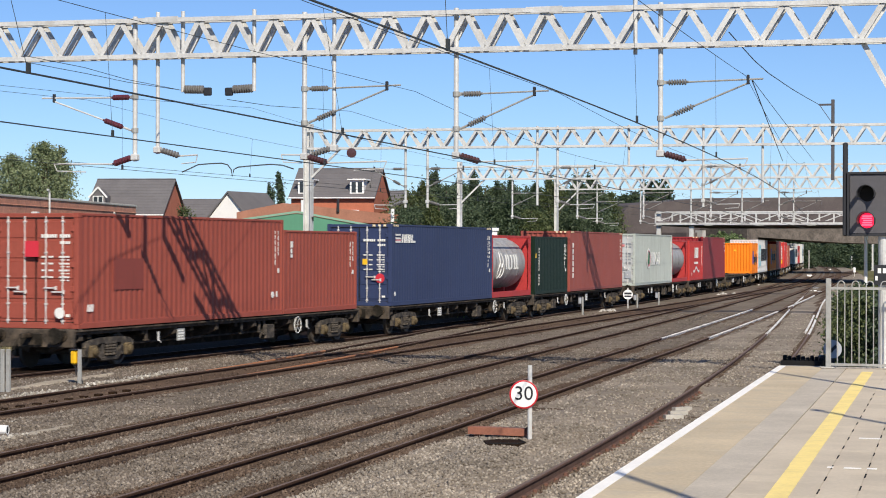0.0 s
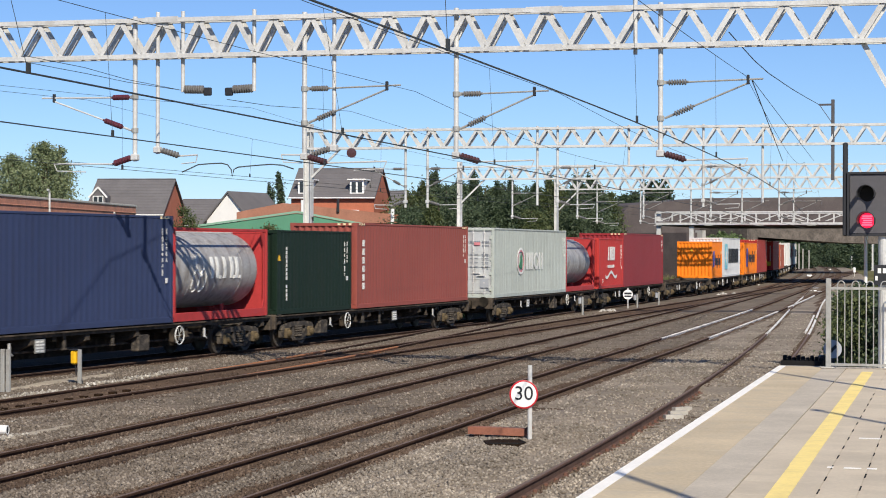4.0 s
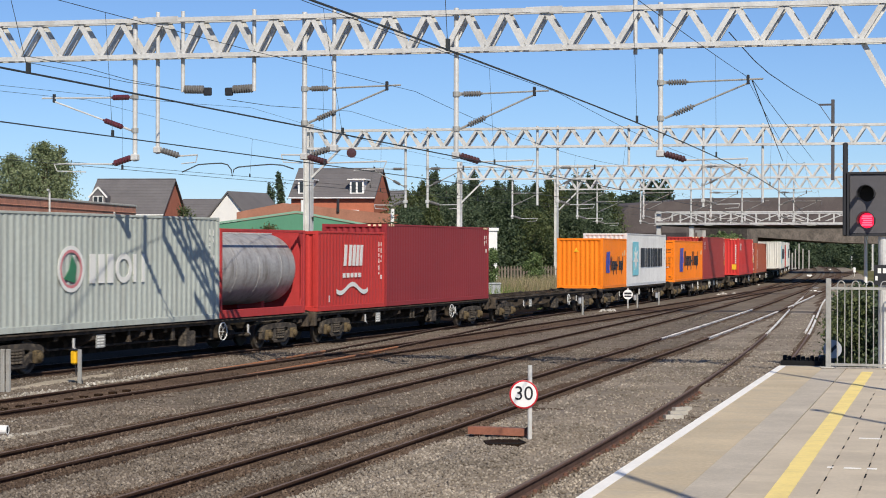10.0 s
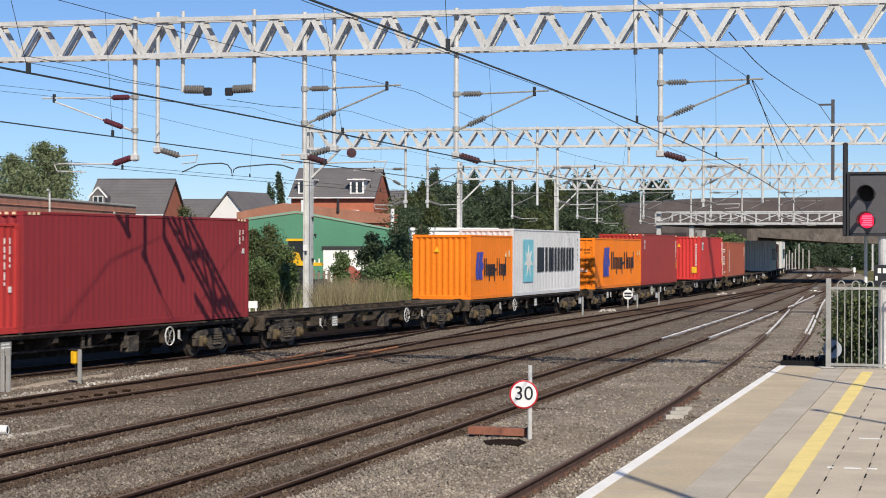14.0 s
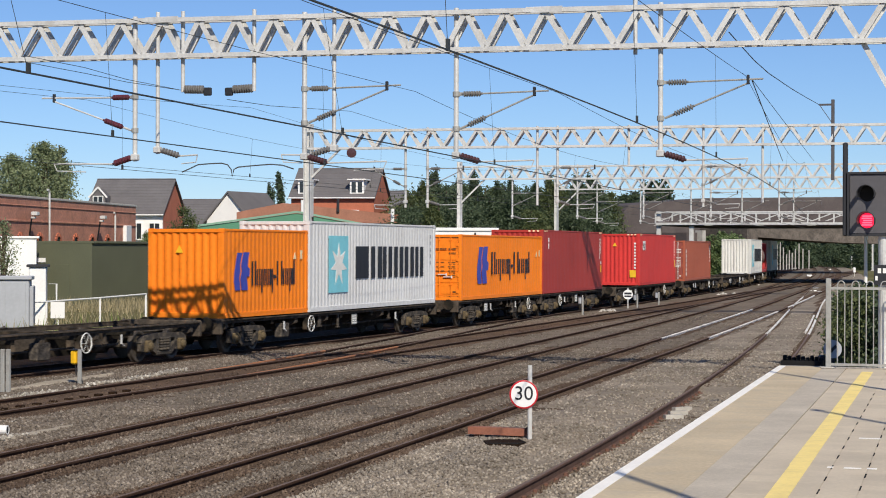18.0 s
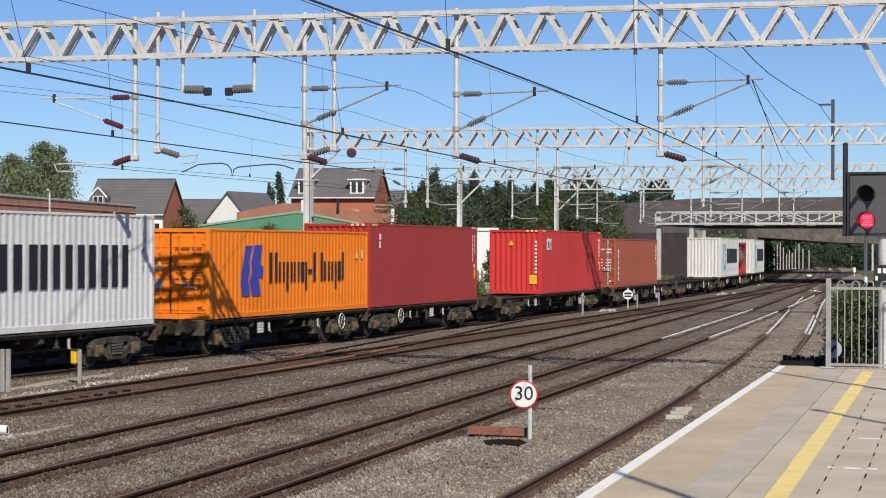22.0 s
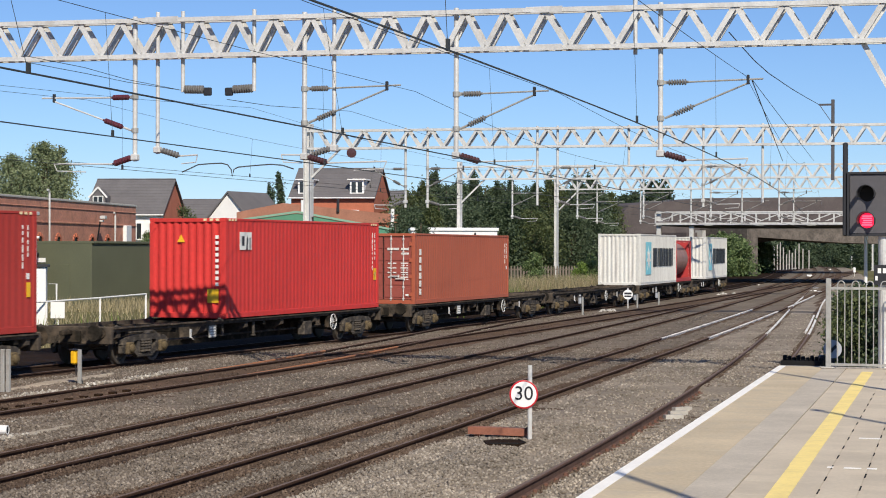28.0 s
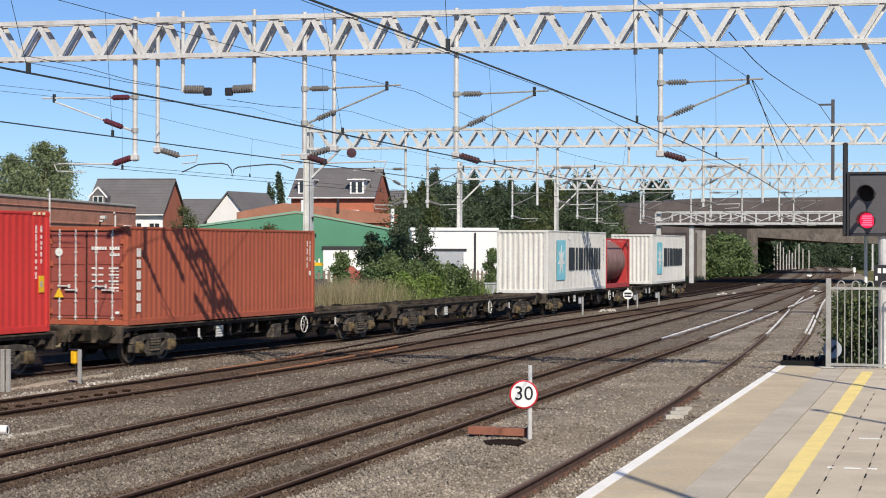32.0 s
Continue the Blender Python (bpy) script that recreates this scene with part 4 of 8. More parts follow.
house(frame_at(168.67, 92.78, -7), 7.6, 8.5, 6.75, 10.0, RENDER_WHITE, SLATE, "white house with grey roof, brick gable and small dormer", windows=((1.2, 4.2, 1.0, 1.5), (3.0, 4.2, 1.0, 1.5), (-2.2, 4.2, 1.0, 1.5)))
gd = thing("dormer_gable", frame_at(167.34, 95.04, -7), "small white gabled dormer on a grey roof", "dormer")
part("dormer_wall", Geo().prism([(-0.7, 7.5), (0.7, 7.5), (0.7, 8.4), (0, 9.1), (-0.7, 8.4)], 1, 0.4, 2.2), SLATE, gd)
part("bargeboard", Geo().bar((-0.92, 0.3, 8.2), (0, 0.3, 9.22), 0.1, 0.15).bar((0.92, 0.3, 8.2), (0, 0.3, 9.22), 0.1, 0.15), WHITE_METAL, gd, "white bargeboards")
window(gd, 0, 7.55, 0.9, 0.75, 0.36)
house(frame_at(175.43, 73.76, -9), 8.2, 8.0, 8.42, 11.1, BRICK_NEW, SLATE, "tall red brick house with grey roof and white dormers", dormers=((-2.75, 8.55, 1.4, 1.4), (2.4, 8.55, 1.4, 1.4)), windows=((-2, 5.6, 1.2, 1.4), (2, 5.6, 1.2, 1.4)))
house(frame_at(193.57, 97.38, -10), 5.2, 7.0, 6.0, 8.6, BRICK_NEW, SLATE, "brick house with grey roof between the others", windows=((0, 3.5, 1.2, 1.3),))
wg = thing("house", frame_at(185.63, 89.84, -24), "white rendered house with its gable towards the railway", "house", "houses behind the railway")
part("gable_wall", Geo().prism([(-2.6, 0), (2.6, 0), (2.6, 6.2), (0, 9.1), (-2.6, 6.2)], 1, 0, 0.3), RENDER_WHITE, wg)
part("wall", Geo().box(2.3, 2.6, 0.3, 8, 0, 6.2), RENDER_WHITE, wg)
part("wall", Geo().box(-2.6, -2.3, 0.3, 8, 0, 6.2), RENDER_WHITE, wg)
for s in (-1, 1):
    part("roof_slope", Geo().prism([(s * 2.95, 5.85), (0, 9.12), (0, 9.32), (s * 2.95, 6.05)], 1, -0.25, 8.2), SLATE, wg, "grey tiled roof slope")
house(frame_at(200.63, 77.49, -12), 2.4, 6.0, 7.4, 9.6, BRICK_NEW, SLATE, "brick house behind with a grey roof")

# brick workshop beside the line
bw = thing("brick_workshop", Matrix(), "long old red brick workshop with flat roof and arched windows", "building")
pa, pb = Vector((96.29, 63.52, 0)), Vector((132.56, 71.94, 0))
dv = (pb - pa).normalized()
ln_bw = (pb - pa).length
bw.matrix_basis = Matrix.Translation((pa.x, pa.y, GROUND_Z - 0.1)) @ pose(0, 0, 0, 0, 0, math.degrees(math.atan2(dv.y, dv.x)))
part("wall", Geo().box(0, ln_bw, 0, 0.35, 0, 6.45), BRICK, bw, "weathered red brick wall")
part("end_wall", Geo().box(ln_bw - 0.35, ln_bw, 0.35, 9, 0, 6.45), BRICK, bw)
part("roof", Geo().box(-0.2, ln_bw + 0.2, 0.1, 9.2, 6.42, 6.56, 0.03), SLATE, bw, "flat roof with pale edge")
part("coping", Geo().box(-0.2, ln_bw + 0.25, -0.06, 0.3, 6.44, 6.60, 0.03), CONCRETE, bw, "pale coping stones")
for k in range(6):
    x = ln_bw - 7.6 - k * 3.85
    wi = part("arched_window", Geo().prism([(x - 0.42, 2.4), (x + 0.42, 2.4), (x + 0.42, 3.75), (x + 0.3, 4.02), (x, 4.15), (x - 0.3, 4.02), (x - 0.42, 3.75)], 1, -0.03, 0.02), GLASS_DARK, bw, "dark arched window")
    for j in range(9):
        t = math.pi * (j + 0.5) / 9
        c = Vector((x + 0.58 * math.cos(t), -0.03, 3.62 + 0.58 * math.sin(t)))
        part("arch_brick", Geo().bar(c - Vector((math.cos(t), 0, math.sin(t))) * 0.12, c + Vector((math.cos(t), 0, math.sin(t))) * 0.12, 0.1, 0.17), BRICK_NEW, wi)
    part("window_sill", Geo().box(x - 0.5, x + 0.5, -0.12, -0.01, 2.28, 2.4, 0.02), CONCRETE, wi, "pale stone sill")
part("string_course", Geo().box(0, ln_bw, -0.07, 0.0, 4.95, 5.07, 0.02), BRICK, bw, "projecting brick string course")
part("string_course", Geo().box(0, ln_bw, -0.05, 0.0, 5.95, 6.03, 0.02), BRICK, bw, "projecting brick string course")
for x in (ln_bw - 6.0,):
    part("downpipe", Geo().path([(x - 0.25, -0.12, 5.9), (x, -0.12, 5.75), (x, -0.12, 0.5)], 0.07, 8), GALV, bw, "pale downpipe")
for x in (ln_bw - 26, ln_bw - 11):
    part("wall_lamp", Geo().box(x - 0.28, x + 0.28, -0.9, -0.5, 5.35, 5.6, 0.04).box(x - 0.18, x + 0.18, -0.7, -0.45, 5.15, 5.3, 0.03), GALV, bw, "pale floodlight on a bracket")
    part("lamp_bracket", Geo().bar((x - 0.1, -0.5, 5.2), (x + 0.75, -0.05, 3.9), 0.09, 0.09), DARK, bw, "dark raking bracket")
part("wall_cabinet", Geo().box(ln_bw - 3.6, ln_bw - 2.2, -0.3, 0.0, 3.2, 5.0, 0.03), WHITE_METAL, bw, "white wall cabinet")
part("roof_pole", Geo().path([(ln_bw - 21.6, -0.2, 2.5), (ln_bw - 21.6, -0.2, 6.9), (ln_bw - 21.7, -0.2, 7.05), (ln_bw - 22.0, -0.2, 7.1)], 0.07, 8), GALV, bw, "pale pole")

# green cabin
gc = thing("relay_cabin", Matrix(), "long olive green trackside cabin with a flat roof", "cabin")
part("body", Geo().box(98.0, 111.8, 56.0, 60.1, GROUND_Z - 0.2, 3.28, 0.02), CABIN_GREEN, gc)
part("roof", Geo().box(98.0, 112.1, 55.88, 60.2, 3.28, 3.42, 0.02), CABIN_GREEN, gc, "overhanging flat roof")
part("door", Geo().box(97.96, 98.0, 57.4, 58.4, 0.0, 2.1, 0.01), CABIN_GREEN, gc, "flush green door")
part("notice", Geo().box(97.93, 97.96, 58.95, 59.5, 2.2, 2.45), SIGN_WHITE, gc, "white notice")

# green shed with terracotta building behind
sh = thing("green_shed", frame_at(128.34, 56.93, 4), "green clad industrial shed with white doors", "shed")
g = Geo().prism([(-7.6, 0), (7.6, 0), (7.6, 4.55), (0.2, 5.85), (-7.6, 4.75)], 1, 0, 16)
part("wall", g, SHED_GREEN, sh, "green profiled cladding")
part("roof_edge", Geo().bar((-7.7, -0.03, 4.8), (0.2, -0.03, 5.95), 0.12, 0.14).bar((0.2, -0.03, 5.95), (7.7, -0.03, 4.6), 0.12, 0.14), SHED_VERGE, sh, "pale green verge")
for k in range(38):
    x = -7.5 + k * 0.4
    part("cladding_rib", Geo().box(x, x + 0.06, -0.03, 0.0, 0.0, 4.55 + 0.9 * (1 - abs(x) / 7.6)), SHED_GREEN, sh)
part("shutter_door", Geo().box(2.1, 5.6, -0.06, -0.032, 0.0, 3.25), RENDER_WHITE, sh, "white roller shutter")
part("door_head", Geo().box(2.0, 6.4, -0.12, -0.065, 3.25, 3.5), DARK, sh)
tc_ = thing("brick_hall", frame_at(151.90, 65.31, 4), "terracotta roofed brick hall behind the green shed", "building")
part("wall", Geo().box(-6.5, 6.6, 0, 20, 0, 5.6), BRICK_NEW, tc_)
part("roof_slope", Geo().prism([(-6.7, 6.35), (-2.8, 7.15), (6.9, 6.2), (6.9, 5.5), (-6.7, 5.5)], 1, -0.2, 20), TERRACOTTA, tc_, "orange-brown roof")
part("vent_pipe", Geo().tube((6.4, -0.3, 4.4), (6.4, -0.3, 6.7), 0.16, 10), WHITE_METAL, tc_, "white vent pipe")
part("vent_pipe", Geo().tube((-1.2, -0.3, 6.4), (-1.2, -0.3, 7.4), 0.12, 8), WHITE_METAL, tc_)
part("vent_pipe", Geo().tube((1.8, -0.3, 6.4), (1.8, -0.3, 7.5), 0.12, 8), DARK, tc_)
wb = thing("white_unit", frame_at(120.99, 41.78, 2), "low white flat-roofed industrial unit with a shutter door", "building")
part("wall", Geo().box(-3.2, 2.4, 0, 8, 0, 4.5), WHITE_METAL, wb)
part("roof_edge", Geo().box(-3.3, 2.5, -0.1, 8.1, 4.5, 4.72, 0.03), WHITE_METAL, wb, "white roof edge")
part("shutter_door", Geo().box(-1.7, 0.2, -0.03, 0.0, 0, 3.2), GREY_BOX, wb, "pale grey shutter")
part("door_head", Geo().box(-1.9, 0.4, -0.08, 0.0, 3.2, 3.35), DARK, wb)
part("downpipe", Geo().tube((0.95, -0.1, 0), (0.95, -0.1, 4.4), 0.06, 8), DARK, wb)


# ---- the train ----
def corrugated(length, pitch, depth):
    """Outline of a corrugated sheet along its length: (along, depth)."""
    n = max(2, round(length / pitch))
    p = length / n
    pts = []
    for i in range(n):
        a = i * p
        pts += [(a, 0.0), (a + p * 0.26, 0.0), (a + p * 0.50, -depth), (a + p * 0.76, -depth)]
    pts.append((length, 0.0))
    return pts


def sheet_x(length, y, z0, z1, out, pitch=0.278, depth=0.026):
    """Corrugated side in the plane y; out is +1 or -1."""
    g = Geo()
    pts = corrugated(length, pitch, depth)
    vs = [(-length / 2 + a, y + out * d, z) for z in (z0, z1) for a, d in pts]
    n = len(pts)
    g.add(vs, [(i, i + 1, n + i + 1, n + i) for i in range(n - 1)])
    return g


def sheet_y(width, x, z0, z1, out, pitch=0.25, depth=0.045):
    g = Geo()
    pts = corrugated(width, pitch, depth)
    vs = [(x + out * d, -width / 2 + a, z) for z in (z0, z1) for a, d in pts]
    n = len(pts)
    g.add(vs, [(i, i + 1, n + i + 1, n + i) for i in range(n - 1)])
    return g


L40, L20, W8 = 12.192, 6.058, 2.438
MESHES = {}


def shared(key, make):
    if key not in MESHES:
        MESHES[key] = make()
    return MESHES[key]


def slab_bar(x0, x1, z0, z1, y, lean=0.0, t=0.012):
    """One plain bar of lettering; lean shifts its head along."""
    return Geo().prism([(x0, z0), (x1, z0), (x1 + lean, z1), (x0 + lean, z1)], 1, y - t, y)


def bar_word(spans, z, h, y, weight=0.3, lean=0.0):
    """Plain upright bars in the rhythm of a word. spans: (from, to, lowest, highest as shares of h, bars)."""
    out = []
    for a, b, lo, hi, n in spans:
        wd = (b - a) * (1.0 if n == 1 else weight)
        for k in range(n):
            x = a if n == 1 else a + (b - a - wd) * k / (n - 1)
            out.append(slab_bar(x, x + wd, z + h * lo, z + h * hi, y, lean))
    return join_geo(out)


def ring_mark(cx, cz, rx, rz, thick, y, t=0.012, n=28):
    """A flat oval ring."""
    g = Geo()
    rows = []
    for i in range(n):
        a = 2 * math.pi * i / n
        c, q = math.cos(a), math.sin(a)
        rows.append([(cx + rx * c, y - t, cz + rz * q), (cx + (rx - thick) * c, y - t, cz + (rz - thick) * q), (cx + (rx - thick) * c, y, cz + (rz - thick) * q), (cx + rx * c, y, cz + rz * q)])
    rows.append(rows[0])
    return g.rings(rows, cap=False)


def bars(x, z, w, h, y, n, gap=0.35, t=0.012):
    """A row of n plain bars for writing that is too small to read."""
    g = Geo()
    p = w / n
    for i in range(n):
        g.box(x + i * p, x + i * p + p * (1 - gap), y - t, y, z, z + h)
    return g


def container(length, height, colour, label, doors_near=False, group="containers on the train", marks=None, end_marks=None, ribs=0.017, hazard=False, leaf_colour=None, code=None):
    """A shipping box; local origin at its base centre, +x away from the viewer, the seen side at -y."""
    box = thing("shipping_container", Matrix(), label, "container", group)
    hl, hw, top = length / 2, W8 / 2, height
    tag = "40" if length > 8 else "20"
    key = lambda n: (n, length, height, colour.name)
    for sgn, nm in ((-1, "near"), (1, "far")):
        me = shared(key("side" + nm), lambda: sheet_x(length - 0.26, sgn * (hw - 0.012), 0.155, top - 0.055, sgn, depth=ribs).data("side_panel", colour))
        part("side_panel", me, colour, box)
    me = shared(key("roof"), lambda: roof_sheet(length, top, colour))
    part("roof_panel", me, colour, box)
    for sx in (-1, 1):
        for sy in (-1, 1):
            me = shared(("post", height, colour.name), lambda: fix(Geo().box(-0.075, 0.075, -0.07, 0.07, 0.118, top - 0.118, 0.012).data("corner_post", colour)))
            part("corner_post", me, colour, box, at=pose(sx * (hl - 0.075), sy * (hw - 0.07), 0))
            for z in (0.059, top - 0.059):
                me = shared(("casting", colour.name), lambda: casting(colour))
                part("corner_casting", me, colour, box, at=pose(sx * (hl - 0.089), sy * (hw - 0.081), z))
    for sy in (-1, 1):
        me = shared(key("brail"), lambda: fix(Geo().box(-hl + 0.17, hl - 0.17, -0.03, 0.03, 0.0, 0.155, 0.01).data("bottom_rail", colour)))
        part("bottom_rail", me, colour, box, at=pose(0, sy * (hw - 0.03), 0))
        me = shared(key("trail"), lambda: fix(Geo().box(-hl + 0.17, hl - 0.17, -0.03, 0.03, top - 0.075, top - 0.008, 0.01).data("top_rail", colour)))
        part("top_rail", me, colour, box, at=pose(0, sy * (hw - 0.03), 0))
    ends = ((-1, doors_near), (1, not doors_near))
    for sx, is_door in ends:
        me = shared(key("sill"), lambda: fix(Geo().box(-0.05, 0.05, -hw + 0.16, hw - 0.16, 0.0, 0.16, 0.01).data("end_sill", colour)))
        part("end_sill", me, colour, box, at=pose(sx * (hl - 0.05), 0, 0))
        me = shared(key("header"), lambda: fix(Geo().box(-0.05, 0.05, -hw + 0.16, hw - 0.16, top - 0.12, top - 0.01, 0.01).data("end_header", colour)))
        part("end_header", me, colour, box, at=pose(sx * (hl - 0.05), 0, 0))
        if not is_door:
            me = shared(key("end%d" % sx), lambda: sheet_y(W8 - 0.26, sx * (hl - 0.02), 0.155, top - 0.11, sx).data("end_wall", colour))
            part("end_wall", me, colour, box)
        else:
            for k in (-1, 1):
                leaf = part("door_leaf", shared(key("leaf"), lambda: door_leaf(height, leaf_colour or colour)), colour, box, at=pose(sx * (hl - 0.045), k * 0.545, 0, 0, 0, 0 if sx < 0 else 180))
                for b in (-0.24, 0.24):
                    part("locking_bar", shared(("bar", height, colour is ORANGE), lambda: locking_bar(height, colour if colour is ORANGE else BAR_STEEL)), BAR_STEEL, leaf, "upright locking bar", at=pose(-0.06, b, 0))
                    part("bar_handle", shared("barhandle", lambda: fix(Geo().box(-0.02, 0.02, 0, 0.34, -0.02, 0.02, 0.006).tube((0, 0, -0.05), (0, 0, 0.05), 0.03, 6).data("bar_handle", BAR_STEEL))), BAR_STEEL, leaf, at=pose(-0.09, b - (0.30 if b > 0 else 0.04), 1.02 if b > 0 else 0.92))
                for i, z in enumerate((0.35, 1.0, 1.6, height - 0.4)):
                    part("hinge", shared(("hinge", colour.name), lambda: fix(Geo().box(-0.03, 0.0, -0.05, 0.05, -0.07, 0.07, 0.01).data("hinge", colour))), colour, leaf, at=pose(-0.03, k * 0.5, z))
            seal = Geo().box(-0.012, 0.012, -0.014, 0.014, 0.17, top - 0.13).box(-0.012, 0.012, -1.10, -1.075, 0.17, top - 0.13).box(-0.012, 0.012, 1.075, 1.10, 0.17, top - 0.13).box(-0.012, 0.012, -1.075, 1.075, 0.155, 0.175).box(-0.012, 0.012, -1.075, 1.075, top - 0.135, top - 0.115)
            part("door_gasket", shared(("seal", height), lambda: fix(seal.data("door_gasket", GASKET))), GASKET, box, "black door seal", at=pose(sx * (hl - 0.022), 0, 0))
            g = door_codes(height)
            part("door_markings", shared(("dmarks", height, sx, (code or MARK_WHITE).name), lambda: fix(g.data("door_markings", code or MARK_WHITE))), MARK_WHITE, box, "small stencilled code bars", at=pose(sx * (hl - 0.035), 0, 0, 0, 0, 0 if sx < 0 else 180))
    if hazard:
        for sx in (-1, 1):
            for k in range(3):
                part("hazard_stripe", shared(("hz", height), lambda: fix(Geo().box(-0.05, 0.05, -hw - 0.006, -hw + 0.01, top - 0.085, top - 0.02).data("hazard_stripe", HAZARD))), HAZARD, box, "pale warning stripe", at=pose(sx * (hl - 0.28 - 0.2 * k), 0, 0))
        for k in range(3):
            part("hazard_stripe", shared(("hze", length), lambda: fix(Geo().box(-hl - 0.008, -hl + 0.01, -0.05, 0.05, top - 0.085, top - 0.02).data("hazard_stripe", HAZARD))), HAZARD, box, "pale warning stripe", at=pose(0, -hw + 0.25 + 0.2 * k, 0))
    part("floor_frame", shared(("floor", length), lambda: floor_frame(length)), WAGON, box, "dark underside with cross members")
    y = -hw - 0.002
    for geo, material, nm, lb in (marks(hl, height, y) if marks else ()):
        part(nm, geo, material, box, lb)
    for geo, material, nm, lb in (end_marks(hl, height) if end_marks else ()):
        part(nm, geo, material, box, lb)
    return box


def roof_sheet(length, top, colour):
    g = Geo()
    pts = corrugated(length - 0.3, 0.34, 0.022)
    n = len(pts)
    vs = [(-length / 2 + 0.15 + a, y, top - 0.012 + d) for y in (-1.16, 1.16) for a, d in pts]
    g.add(vs, [(i, i + 1, n + i + 1, n + i) for i in range(n - 1)])
    return g.data("roof_panel", colour)


def casting(colour):
    g = Geo().box(-0.089, 0.089, -0.081, 0.081, -0.059, 0.059, 0.008)
    for s in (-1, 1):
        g.lathe((0, s * 0.0812, 0), (0, s * 0.0835, 0), ((0, 0.035), (1, 0.035)), 8)
    return fix(g.data("corner_casting", colour))


def door_codes(height):
    """Rows of short bars for the small writing on a door, on the viewer's side."""
    g = Geo()
    rows = [(-0.98, height - 0.62, 0.085, 0.84, 11, (4,)), (-0.98, height - 0.78, 0.07, 0.30, 4, ())]
    for k in range(4):
        rows += [(-0.96, height - 1.12 - 0.17 * k, 0.045, 0.30, 6, ()), (-0.50, height - 1.12 - 0.17 * k, 0.045, 0.34, 7, (3,)), (-0.96, height - 1.19 - 0.17 * k, 0.03, 0.26, 6, (2,))]
    rows.append((-0.98, 0.30, 0.07, 0.16, 1, ()))
    for y0, z, h, w, n, skip in rows:
        for i in range(n):
            if i not in skip:
                g.box(-0.038, -0.026, y0 + i * w / n, y0 + (i + 0.74) * w / n, z, z + h)
    return g


def door_leaf(height, colour):
    """A door with pressed panels between its rails."""
    g = Geo().box(-0.012, 0.025, -0.535, 0.535, 0.17, height - 0.13, 0.008)
    z, step = 0.20, (height - 0.36) / 5
    for i in range(5):
        g.box(-0.030, -0.012, -0.50, 0.50, z + 0.045, z + step - 0.045, 0.014)
        z += step
    return fix(g.data("door_leaf", colour))


def locking_bar(height, material):
    g = Geo().tube((0, 0, 0.12), (0, 0, height - 0.08), 0.018, 8)
    for z in (0.2, 0.62, 1.3, 1.9, height - 0.22):
        g.box(-0.025, 0.045, -0.036, 0.036, z - 0.024, z + 0.024, 0.006)
    return fix(g.data("locking_bar", material))


def floor_frame(length):
    g = Geo().box(-length / 2 + 0.1, length / 2 - 0.1, -1.14, 1.14, 0.12, 0.15)
    n = int(length / 0.6)
    for i in range(n):
        x = -length / 2 + 0.3 + i * (length - 0.6) / (n - 1)
        g.box(x - 0.03, x + 0.03, -1.14, 1.14, 0.02, 0.12)
    return fix(g.data("floor_frame", WAGON))


